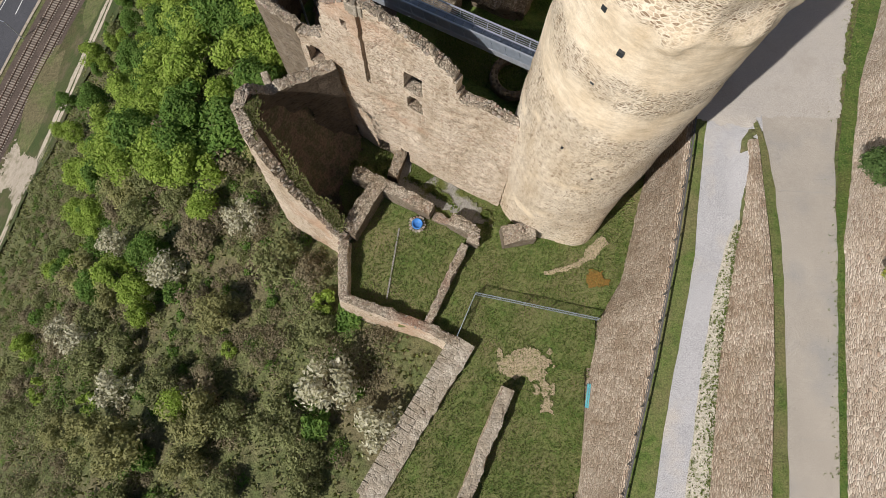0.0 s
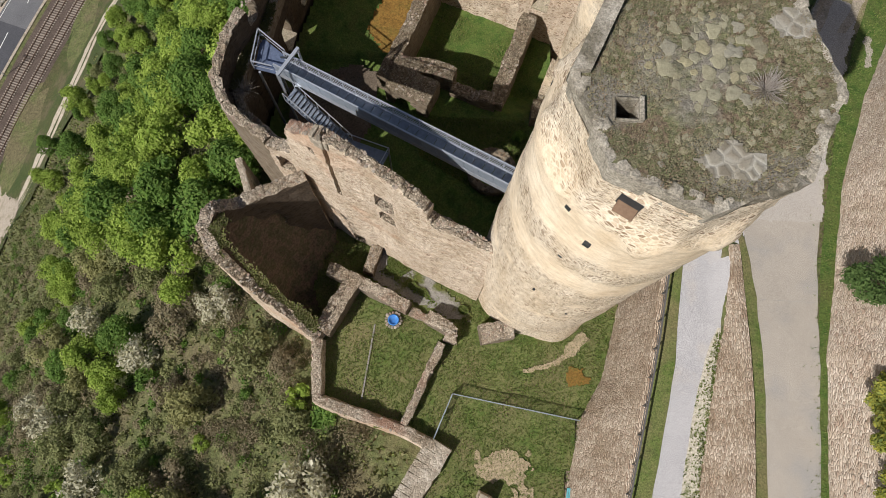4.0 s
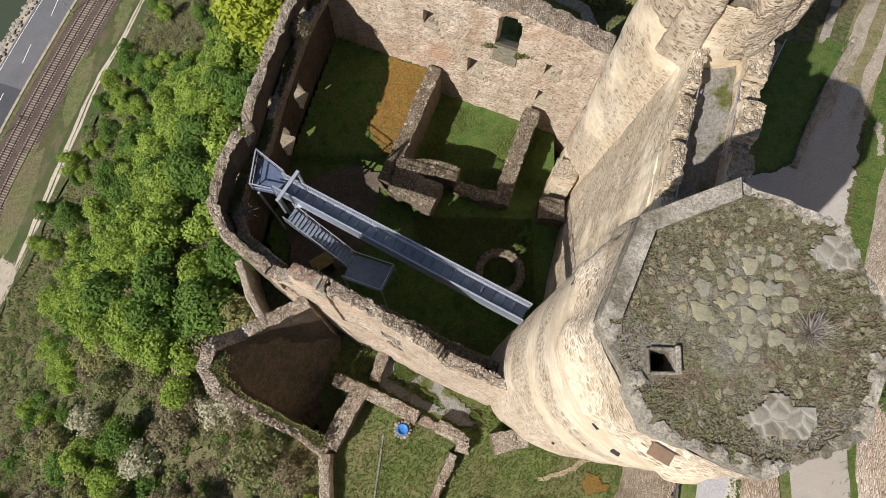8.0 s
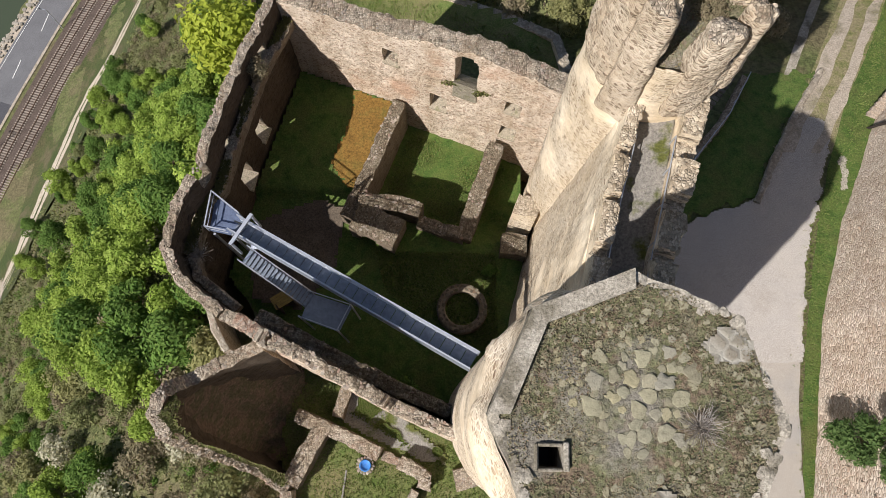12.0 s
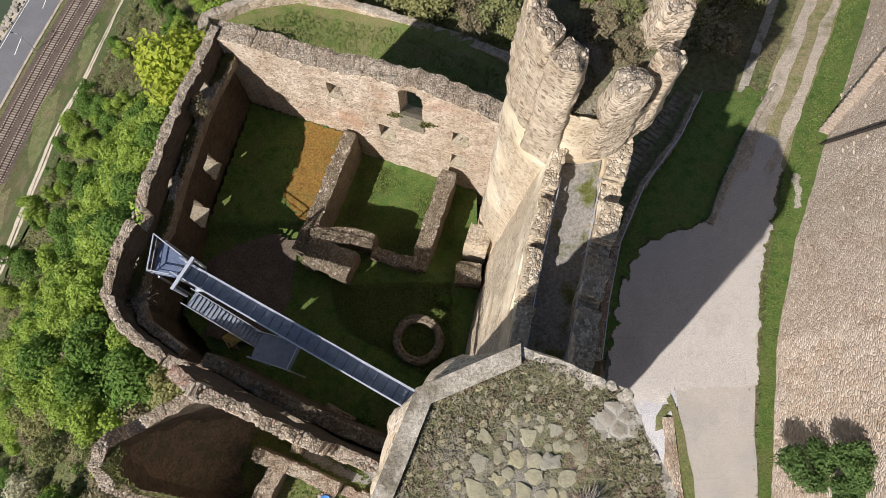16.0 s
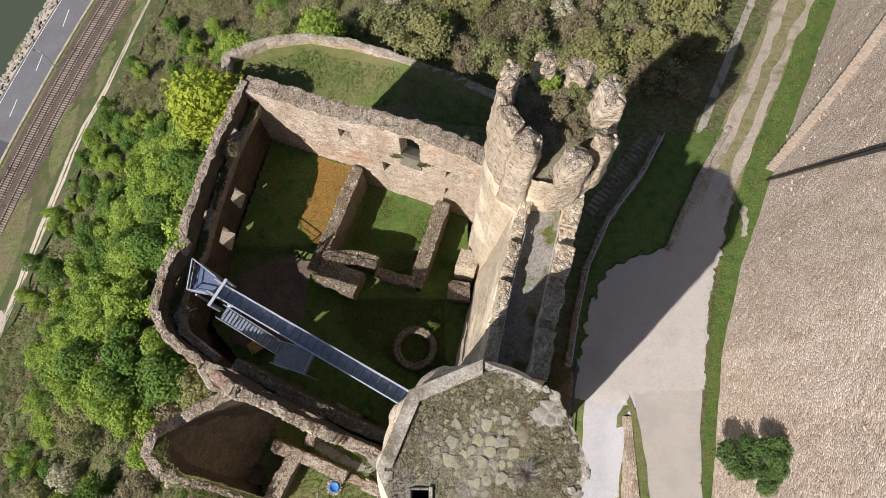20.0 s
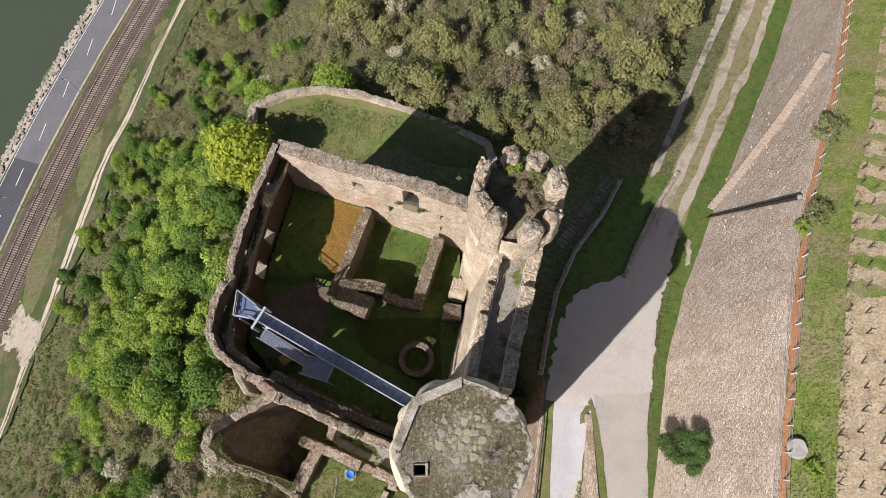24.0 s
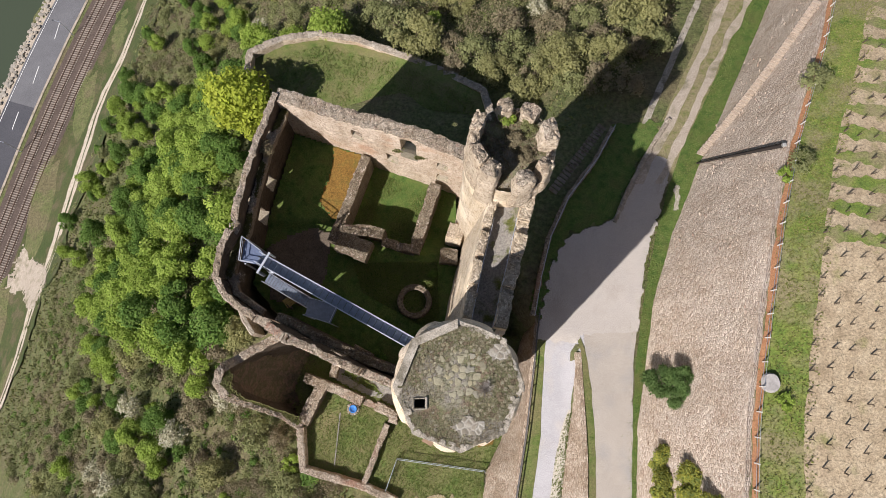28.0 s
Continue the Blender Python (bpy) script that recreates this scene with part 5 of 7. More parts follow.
# ---- the gangway ----
bridge = thing("gangway", "galvanised steel footbridge rising across the courtyard to the keep", "footbridge")
GA, GB = Vector((-15.6, 3.65, 8.0)), Vector((0.3, -5.45, 12.6))
gd = (GB - GA)
gx = Vector((gd.x, gd.y, 0)).normalized()
gn = Vector((-gx.y, gx.x, 0))
GW = 0.54
nseg = 26
for k in range(nseg):
    a, b = GA.lerp(GB, k / nseg), GA.lerp(GB, (k + 0.94) / nseg)
    bm = bmesh.new()
    v = [bm.verts.new(p + gn * s * (GW - 0.05) + Vector((0, 0, dz))) for dz in (-0.05, 0) for p, s in ((a, -1), (b, -1), (b, 1), (a, 1))]
    for f in ((4, 5, 6, 7), (3, 2, 1, 0), (0, 1, 5, 4), (1, 2, 6, 5), (2, 3, 7, 6), (3, 0, 4, 7)):
        bm.faces.new([v[i] for i in f])
    part("deck_plate", bm, M_DECK, bridge)
up = Vector((0, 0, 1))
for s in (-1, 1):
    part("girder", beam(bmesh.new(), GA + gn * s * GW - up * 0.22, GB + gn * s * GW - up * 0.22, 0.1, 0.5), M_STEEL, bridge)
    part("handrail", beam(bmesh.new(), GA + gn * s * GW + up * 1.1, GB + gn * s * GW + up * 1.1, 0.09), M_STEEL, bridge)
    for h in (0.3, 0.55, 0.82):
        part("rail", beam(bmesh.new(), GA + gn * s * GW + up * h, GB + gn * s * GW + up * h, 0.03), M_STEEL, bridge)
    for k in range(19):
        p = GA.lerp(GB, k / 18) + gn * s * GW
        part("rail_post", beam(bmesh.new(), p - up * 0.3, p + up * 1.1, 0.06), M_STEEL, bridge)
M_PANEL = plain_mat("railing_panel", (0.42, 0.48, 0.56), 0.35, 0.6, 0.1)
for k in range(18):
    a, b = GA.lerp(GB, k / 18) - gn * GW * 1.06, GA.lerp(GB, (k + 0.95) / 18) - gn * GW * 1.06
    part("panel", beam(bmesh.new(), a + up * 0.55, b + up * 0.55, 0.03, 0.9), M_PANEL, bridge)
plat = thing("viewing_platform", "steel viewing platform with railings in the corner of the keep", "platform")
pq = [GA + gn * 0.72, GA - gn * 0.72, Vector((-17.4, 3.3, 8)), Vector((-17.2, 5.75, 8))]
bm = bmesh.new()
v = [bm.verts.new(p + up * dz) for dz in (-0.12, 0) for p in pq]
for f in ((7, 6, 5, 4), (0, 1, 2, 3), (0, 4, 5, 1), (1, 5, 6, 2), (2, 6, 7, 3), (3, 7, 4, 0)):
    bm.faces.new([v[i] for i in f])
bmesh.ops.recalc_face_normals(bm, faces=bm.faces)
part("deck", bm, plain_mat("blue_grey_deck", (0.16, 0.2, 0.3), 0.4, 0.5), plat, "smooth blue-grey deck")
for a, b in ((pq[1], pq[2]), (pq[2], pq[3]), (pq[3], pq[0])):
    part("handrail", beam(bmesh.new(), a + up * 1.1, b + up * 1.1, 0.08), M_STEEL, plat)
    part("rail", beam(bmesh.new(), a + up * 0.5, b + up * 0.5, 0.04), M_STEEL, plat)
    part("rail_post", beam(bmesh.new(), b - up * 0.1, b + up * 1.1, 0.07), M_STEEL, plat)
for p in (pq[2] + gx * 0.4, pq[3] + gx * 0.4, GA + gn * 0.6, GA - gn * 0.6):
    part("column", beam(bmesh.new(), (p.x, p.y, -1.2), (p.x, p.y, 7.9), 0.14), M_STEEL, plat)
gate = thing("portal_frame", "steel portal frame with crossbar at the gangway's foot", "portal frame")
pc = GA + gx * 1.3
for s in (-1.35, 0.85):
    part("upright", beam(bmesh.new(), pc + gn * s - up * 0.3, pc + gn * s + up * 2.3, 0.14), M_STEEL, gate)
part("crossbar", beam(bmesh.new(), pc - gn * 1.45 + up * 2.35, pc + gn * 0.95 + up * 2.35, 0.22, 0.16), M_STEEL, gate, "bright box beam")
part("brace", beam(bmesh.new(), pc + gn * 0.1 + up * 2.3, pc - gx * 1.1 + gn * 0.1 + up * 1.2, 0.1), M_DARKSTEEL_HOLE, gate)
part("top_plate", box_bm((-0.5, -0.45, 0), (0.5, 0.45, 0.06), 0.01, Matrix.Translation(pc + gx * 0.7 - up * -0.15 + gn * -0.2)), M_STEEL, gate)
stair = thing("steel_stair", "dark steel stair flight below the gangway", "stair")
SA, SB = GA + gx * 1.7 - gn * 1.35 - up * 0.1, Vector((-10.9, -0.75, 4.85))
for k in range(18):
    p = SA.lerp(SB, (k + 0.5) / 18)
    m = Matrix.Translation(p) @ Matrix.Rotation(math.atan2(gx.y, gx.x), 4, "Z")
    part("tread", box_bm((-0.13, -0.5, -0.02), (0.13, 0.5, 0.02), 0, m), M_DECK, stair)
for s in (-0.55, 0.55):
    part("stringer", beam(bmesh.new(), SA + gn * s - up * 0.1, SB + gn * s - up * 0.1, 0.05, 0.22), M_DECK, stair)
    part("handrail", beam(bmesh.new(), SA + gn * s + up * 1.0, SB + gn * s + up * 1.0, 0.06), M_STEEL, stair)
    for k in range(6):
        p = SA.lerp(SB, k / 5) + gn * s
        part("rail_post", beam(bmesh.new(), p - up * 0.1, p + up * 1.0, 0.05), M_STEEL, stair)
land_ = thing("stair_landing", "dark steel landing on posts beside the stair", "landing")
lq = [Vector(p) for p in ((-10.9, -0.2, 4.8), (-7.9, -1.1, 4.8), (-8.7, -2.9, 4.8), (-11.4, -2.0, 4.8))]
bm = bmesh.new()
v = [bm.verts.new(p + up * dz) for dz in (-0.12, 0) for p in lq]
for f in ((4, 5, 6, 7), (3, 2, 1, 0), (0, 1, 5, 4), (1, 2, 6, 5), (2, 3, 7, 6), (3, 0, 4, 7)):
    bm.faces.new([v[i] for i in f])
bmesh.ops.recalc_face_normals(bm, faces=bm.faces)
part("deck", bm, M_DECK, land_)
for a, b in ((lq[0], lq[1]), (lq[1], lq[2]), (lq[2], lq[3])):
    part("handrail", beam(bmesh.new(), a + up * 1.0, b + up * 1.0, 0.06), M_STEEL, land_)
for p in lq:
    part("post", beam(bmesh.new(), (p.x, p.y, -1.2), p + up * 1.0, 0.1), M_STEEL, land_)

# ---- terrace north of the keep ----
flat("north_terrace", [(-23.4, 35.7), (-14.6, 21.0), (7, 13.4), (10.3, 20), (9.4, 27.9), (3.1, 32.1), (-3.1, 35.4), (-8.1, 37.6), (-13.4, 38.7), (-18.6, 37.9), (-22.7, 36)], lambda x, y: -13.4 + 5.4 * smooth01((x + 12) / 22), M_GRASS, "grassy terrace below the north wall", "grass")
ruin_wall("wall_arc", [(-23.3, 31.0), (-22.9, 35.8), (-18.6, 38.0), (-13.4, 38.8), (-8.2, 37.7), (-3.2, 35.5), (3.0, 32.2), (9.0, 28.2), (10.5, 22), (10.3, 13)], 0.9, -22, [-11.6, -11.8, -12.2, -12.4, -12.0, -11.2, -9.6, -7.4, -6.4, -5.6], "low curved outer wall of pale rubble", caps=6, seed=41, crumble=0.15, crest="pale")

# ---- the terraced hillside wall and vineyard ----
def terrace_wall():
    yy = np.arange(-68, 96, 0.42)
    nz_, verts, faces = 40, [], []
    for y in yy:
        bx, tx = lerp_table(y, BASE_X), lerp_table(y, TOP_X)
        zb, zt = lerp_table(y, ROAD_Z) - 0.4, lerp_table(y, TOP_Z) + 0.15
        for k in range(nz_ + 2):
            f = min(1.0, k / nz_)
            x = bx + (tx - bx) * f + (0.7 if k > nz_ else 0)
            z = zb + (zt - zb) * f
            d = 0.1 * nz(y, z, 0, 0.35) + 0.06 * nz(y, z * 1.8, 5, 2.1)
            verts.append((x - d * 0.95, y, z + d * 0.3 - (0.3 if k > nz_ else 0)))
    c = nz_ + 2
    for i in range(len(yy) - 1):
        for k in range(c - 1):
            q = i * c + k
            faces.append((q, q + 1, q + c + 1, q + c))
    ob = link("terrace_wall", verts, faces, M_TERRACE)
    return tagged(ob, "huge battered dry-stone terrace wall below a vineyard", "wall", kind="structure")


TERR = terrace_wall()


def on_terrace(y, f, out=0.0):
    bx, tx = lerp_table(y, BASE_X), lerp_table(y, TOP_X)
    zb, zt = lerp_table(y, ROAD_Z) - 0.4, lerp_table(y, TOP_Z) + 0.15
    return Vector((bx + (tx - bx) * f - out, y, zb + (zt - zb) * f))


M_TERRSTONE = random_mat("terrace_stone", [(0.28, 0.2, 0.145), (0.44, 0.35, 0.27), (0.54, 0.45, 0.36), (0.33, 0.24, 0.18)])
TSTONES = [me.copy() for me in CAPS]
for me in TSTONES:
    me.materials[0] = M_TERRSTONE
for k in range(280):
    p = on_terrace(R.uniform(-32, 34), R.uniform(0.03, 0.98), 0.05)
    ob = new("stone", R.choice(TSTONES))
    s = R.uniform(0.1, 0.2)
    ob.matrix_world = Matrix.Translation(p) @ Euler((R.uniform(-0.2, 0.2), -1.3, R.uniform(-0.2, 0.2))).to_matrix().to_4x4() @ Matrix.Diagonal((s * 0.6, s * 1.4, s * 0.6, 1))
    ob.parent = TERR
M_STEP = ground_mat("worn_step", [(0.3, 0.245, 0.19), (0.38, 0.315, 0.25), (0.25, 0.2, 0.15)], 1.5, 9, 0.04)
wstair = thing("wall_stair", "long stone stair climbing across the terrace wall", "stair")
for k in range(44):
    f = (k + 0.5) / 44
    p = on_terrace(16.6 + 14.0 * f, 0.03 + 0.94 * f, 0.35)
    part("step", box_bm((-0.55, -0.2, -0.3), (0.45, 0.2, 0.06), 0.02, Matrix.Translation(p) @ Matrix.Rotation(radians(-25), 4, "Z")), M_STEP, wstair)
# a near-black bar that widens towards the head of the wall
fin = thing("drain_pole", "dark tapering bar lying up the terrace wall", "pole")
bm = bmesh.new()
a, b = on_terrace(15.6, 0.02, 0.25), on_terrace(12.9, 1.0, 0.3)
rows = []
for k in range(25):
    p, w = a.lerp(b, k / 24), 0.08 + 0.16 * (k / 24)
    rows.append([bm.verts.new(p + Vector(d)) for d in ((-0.15, -w, 0), (-0.3, 0, 0.1), (-0.15, w, 0), (0.3, 0, -0.1))])
for q, r2 in zip(rows, rows[1:]):
    for m in range(4):
        bm.faces.new((q[m], q[(m + 1) % 4], r2[(m + 1) % 4], r2[m]))
part("pole", bm, plain_mat("near_black_brown", (0.03, 0.024, 0.02), 0.9), fin)
part("head", box_bm((-0.18, -0.18, -0.1), (0.18, 0.18, 0.3), 0.05, Matrix.Translation(b)), M_DULL, fin, "grey metal cap")


def top_edge(y, off=0.0, h=0.0):
    return Vector((lerp_table(y, TOP_X) + off, y, lerp_table(y, TOP_Z) + 0.13 * max(0, off) + h))


yy = np.arange(-60, 90, 1.2)
M_REDSOIL = ground_mat("red_soil", [(0.3, 0.14, 0.07), (0.38, 0.2, 0.1)], 1.5, 8, 0.04)


def strip_top(name, o0, o1, mat, label, cat, lift):
    verts, faces = [], []
    for y in yy:
        for o in (o0, (o0 + o1) / 2, o1):
            w = 0.25 * nz(y, o, 1, 0.6)
            p = top_edge(y, o + w)
            verts.append((p.x, p.y, p.z + lift))
    for i in range(len(yy) - 1):
        for k in range(2):
            q = i * 3 + k
            faces.append((q, q + 1, q + 4, q + 3))
    return tagged(link(name, verts, faces, mat, smooth=True), label, cat, kind="structure")


strip_top("soil_edge", 0.5, 1.1, M_REDSOIL, "rust-red soil along the wall head", "soil", 0.06)
strip_top("vineyard_verge", 1.0, 4.6, M_VERGE, "grass verge with dandelions at the vineyard's edge", "grass", 0.05)
strip_top("vineyard_field", 4.3, 60, M_VINE_SOIL, "pale dry vineyard soil", "field", 0.04)
for k in range(16):
    y0 = 4.0 + 2.55 * k
    verts, faces = [], []
    for i in range(130):
        o = 4.4 + i * 0.27
        for m in (-0.75, 0, 0.75):
            m *= (0.85 + 0.5 * nz(o, y0, 5, 0.5) + 0.7 * nz(o, y0 + m, 2, 1.9)) * min(1.0, 0.3 + i * 0.15)
            y = y0 - 0.22 * (o - 4.6) + m + 0.12 * nz(o, y0, m, 0.7)
            p = top_edge(y, 0)
            x = lerp_table(y0, TOP_X) + o
            verts.append((x, y, lerp_table(y, TOP_Z) + 0.13 * (x - lerp_table(y, TOP_X)) + 0.1))
    for i in range(129):
        for m in range(2):
            q = i * 3 + m
            faces.append((q, q + 3, q + 4, q + 1))
    tagged(link("row_grass", verts, faces, M_VERGE, smooth=True), "strip of green grass between vine rows", "grass", kind="structure")
vine = thing("vine", "bare pruned vine tied to a stake", "vine", "vineyard vines")
bm = bmesh.new()
beam(bm, (0, 0, -0.2), (0.05, 0.02, 0.75), 0.07)
beam(bm, (0.05, 0.02, 0.72), (-0.2, 0.1, 0.95), 0.03)
beam(bm, (0.05, 0.02, 0.72), (0.25, -0.1, 1.0), 0.03)
part("trunk", bm, M_BARK, vine)
part("stake", beam(bmesh.new(), (0.08, 0, -0.2), (0.1, 0.0, 0.85), 0.04), M_BARK, vine)
vine_at = []
for k in range(28):
    for i in range(9):
        y, o = -30 + 2.0 * k + R.uniform(-0.3, 0.3), 4.7 + 1.45 * i + R.uniform(-0.2, 0.2)
        y2 = y - 0.22 * (o - 4.6)
        x = lerp_table(y, TOP_X) + o
        vine_at.append((x, y2, lerp_table(y2, TOP_Z) + 0.13 * (x - lerp_table(y2, TOP_X)) + 0.05))
vine.matrix_basis = Matrix.Translation(vine_at[0])
for p in vine_at[1:]:
    copy_thing(vine, pose(*p, R.uniform(-6, 6), R.uniform(-6, 6), R.uniform(0, 360)))
wfence = thing("wire_fence", "low white-posted wire fence along the terrace edge", "fence")
for k in range(34):
    p = top_edge(-30 + 2.05 * k, 0.75)
    part("post", beam(bmesh.new(), p - up * 0.3, p + up * 1.05, 0.09), plain_mat("white_post", (0.6, 0.58, 0.52), 0.7) if k == 0 else bpy.data.materials["white_post"], wfence)
for h in (0.5, 0.98):
    for k in range(33):
        part("wire", beam(bmesh.new(), top_edge(-30 + 2.05 * k, 0.75, h), top_edge(-30 + 2.05 * (k + 1), 0.75, h), 0.025), M_STEEL, wfence)
slab = thing("stone_slab", "round pale stone slab in the grass", "slab")
bm = bmesh.new()
bmesh.ops.create_cone(bm, cap_ends=True, segments=20, radius1=0.85, radius2=0.75, depth=0.25, matrix=Matrix.Translation((30.6, -9.2, 19.35)))
for v in bm.verts:
    v.co.x += 0.12 * nz(v.co.x, v.co.y, 0, 1.5)
part("slab", bm, plain_mat("pale_slab", (0.34, 0.32, 0.3), 0.9), slab)

# ---- walls along the lanes ----
def sloped_wall(name, base, top, zb, zt, y0, y1, label, mat, cope=0.5, cope_mat=None, step=0.45):
    yy, nz_, verts, faces = np.arange(y0, y1, step), 14, [], []
    for y in yy:
        b, t = lerp_table(y, base), lerp_table(y, top)
        z0, z1 = lerp_table(y, zb), lerp_table(y, zt)
        for k in range(nz_ + 1):
            f = k / nz_
            d = 0.05 * nz(y, z0 + (z1 - z0) * f, 1, 1.2) + 0.035 * nz(y, f * 9, 3, 2.6)
            verts.append((b + (t - b) * f - d, y, z0 + (z1 - z0) * f))
        verts.append((t + cope, y, z1 + 0.02))
        verts.append((t + cope, y, z1 - 0.9))
    c = nz_ + 3
    for i in range(len(yy) - 1):
        for k in range(c - 1):
            q = i * c + k
            faces.append((q, q + 1, q + c + 1, q + c))
    n = len(yy)
    faces.append(tuple((n - 1) * c + k for k in range(c)))
    faces.append(tuple(k for k in range(c - 1, -1, -1)))
    return tagged(link(name, verts, faces, mat), label, "wall", kind="structure")


WARD_TOP = [(-70, 0.4), (-32.2, 8.1), (-24.5, 9.75), (-14.6, 11.55), (-3.5, 13.1), (0, 13.7)]
WARD_BASE = [(-70, 0.2), (-33.3, 6.5), (-24.5, 7.0), (-18.9, 8.1), (-15.9, 9.8), (-8, 11.6), (-3, 12.8), (0, 13.5)]
sloped_wall("wall_ward_east", WARD_BASE, WARD_TOP, [(-70, -4.9), (-16, -4.9), (-8, -4.6), (0, -3)], [(-70, -0.8), (-32, 1.8), (-17, 2.75), (-6, 3.4), (0, 3.2)], -66, -1, "battered stone retaining wall below the lane", M_DRYWALL)
sloped_wall("wall_median", [(-70, 11.8), (-30, 14.6), (-22.9, 15.1), (-17.2, 15.9), (-12.5, 16.7), (-6, 17.1)], MED_X, [(-70, -1.2), (-32, 1.4), (-17, 2.4), (-6, 3.1)], [(-70, 9.0), (-31, 6.6), (-14, 5.2), (-6, 3.9)], -66, -5.8, "tapering dry-stone wall between two lanes", M_DRYWALL, 0.5)
rib("median_grass", [(-60, 14.2), (-29, 16.8), (-22.7, 17.45), (-17.4, 17.8), (-6, 17.9), (-4.6, 17.5)], [(-60, 15.9), (-29, 17.9), (-22.6, 18.35), (-17.3, 18.65), (-10, 18.7), (-6, 18.4), (-4.6, 17.9)], -60, -4.6, M_GRASS, "grass strip beside the dividing wall", "grass", lift=0.1)
rib("shoulder", [(-60, 9.6), (-30, 13.1), (-22.9, 14.0), (-17.3, 14.9), (-14, 15.7), (-12.2, 16.5)], [(-60, 12.5), (-30, 14.7), (-22.9, 15.2), (-17.2, 16.0), (-14, 16.6), (-12.2, 16.8)], -60, -12.2, ground_mat("weedy_gravel", [(0.42, 0.38, 0.3), (0.5, 0.46, 0.38), (0.12, 0.14, 0.04)], 1.6, 9, 0.04), "gravel shoulder dotted with weeds", "gravel", lift=0.07)
rib("verge_lower", [(-60, 2.6), (-32.2, 8.5), (-24.5, 10.2), (-14.6, 12.0), (-3.5, 13.5)], [(-60, 6.0), (-32.2, 10.7), (-24.8, 11.8), (-14.4, 13.5), (-3.5, 14.3)], -60, -3.5, M_GRASS, "thin verge beside the lane", "grass", lift=0.08)
M_RAILDARK = plain_mat("dark_weathered_rail", (0.12, 0.115, 0.11), 0.6, 0.3)
grail = thing("guard_rail", "weathered steel guard rail on posts along the lane", "guard rail")
gp = [Vector((lerp_table(y, WARD_TOP) + 0.25, y, lerp_table(y, [(-70, -0.8), (-32, 1.8), (-17, 2.75), (-6, 3.4), (0, 3.2)]))) for y in np.arange(-46, 0, 2.0)]
for p in gp:
    part("post", beam(bmesh.new(), p - up * 0.1, p + up * 1.0, 0.09), M_RAILDARK, grail)
for a, b in zip(gp, gp[1:]):
    part("rail", beam(bmesh.new(), a + up * 0.98, b + up * 0.98, 0.12, 0.07), M_RAILDARK, grail)
    part("rail", beam(bmesh.new(), a + up * 0.5, b + up * 0.5, 0.05), M_RAILDARK, grail)
bench = thing("bench", "turquoise slatted bench at the foot of the retaining wall", "bench")
M_TEAL = plain_mat("turquoise_paint", (0.12, 0.38, 0.42), 0.5)
m = pose(7.25, -25.4, -4.3, 0, 0, 84)
for k in range(3):
    part("seat_slat", box_bm((-0.95, -0.3 + 0.17 * k, 0.44), (0.95, -0.16 + 0.17 * k, 0.49), 0.01, m), M_TEAL, bench)
for k in range(2):
    part("back_slat", box_bm((-0.95, -0.36, 0.6 + 0.17 * k), (0.95, -0.32, 0.73 + 0.17 * k), 0.01, m), M_TEAL, bench)
for s in (-0.75, 0.75):
    part("leg", box_bm((s - 0.05, -0.38, 0), (s + 0.05, 0.2, 0.44), 0.01, m), M_DARKSTEEL_HOLE, bench)
    part("back_support", box_bm((s - 0.04, -0.42, 0.0), (s + 0.04, -0.36, 0.95), 0.0, m), M_DARKSTEEL_HOLE, bench)
M_FENCE = plain_mat("grey_fence", (0.3, 0.34, 0.35), 0.5, 0.4)
fence = thing("bar_fence", "grey metal bar fence with a corner gate across the ward", "fence")
for a, b in (((-3.4, -21.3), (-2.1, -17.8)), ((-2.1, -17.8), (7.9, -19.3))):
    a, b = Vector((*a, -4.25)), Vector((*b, -4.25))
    n = round((b - a).length / 2)
    for k in range(n + 1):
        p = a.lerp(b, k / n)
        part("post", beam(bmesh.new(), p - up * 0.1, p + up * 1.3, 0.07), M_FENCE, fence)
    for h in (0.12, 1.22):
        part("rail", beam(bmesh.new(), a + up * h, b + up * h, 0.06), M_FENCE, fence)
    n = round((b - a).length / 0.16)
    for k in range(n):
        p = a.lerp(b, (k + 0.5) / n)
        part("bar", beam(bmesh.new(), p + up * 0.12, p + up * 1.22, 0.022), M_FENCE, fence)
def shoulder_pt(rr):
    y = rr.uniform(-45, -12.5)
    f = rr.uniform()
    f = 0.9 + 0.12 * rr.normal() if rr.uniform() < 0.45 else f
    lo, hi = lerp_table(y, [(-60, 9.6), (-30, 13.1), (-22.9, 14.0), (-17.3, 14.9), (-12.2, 16.5)]), lerp_table(y, [(-60, 12.5), (-30, 14.7), (-22.9, 15.2), (-17.2, 16.0), (-12.2, 16.8)])
    return lo + (hi - lo) * f, y


# path with a low wall and rail below the shield wall, and its stair
PL = [(12.9, -2.2), (13.8, 2.0), (15.1, 6.5), (17.5, 11.3), (21.1, 15.9), (23.6, 20.2)]
ruin_wall("wall_path", PL, 0.5, lambda x, y: land(x, y) - 2.5, [land(x, y) + 0.7 for x, y in PL], "low curved wall beside the footpath", M_DARKWALL, caps=2, seed=51, crumble=0.05)
prail = thing("path_rail", "thin steel handrail following the curved path wall", "handrail")
pr = [Vector((x + 0.1, y, land(x, y) + 1.5)) for x, y in PL]
for a, b in zip(pr, pr[1:]):
    part("rail", beam(bmesh.new(), a, b, 0.06), M_STEEL, prail)
    for k in range(3):
        p = a.lerp(b, k / 3)
        part("post", beam(bmesh.new(), p - up * 0.9, p, 0.05), M_STEEL, prail)
pstair = thing("path_stair", "worn stone steps of the shaded footpath", "stair")
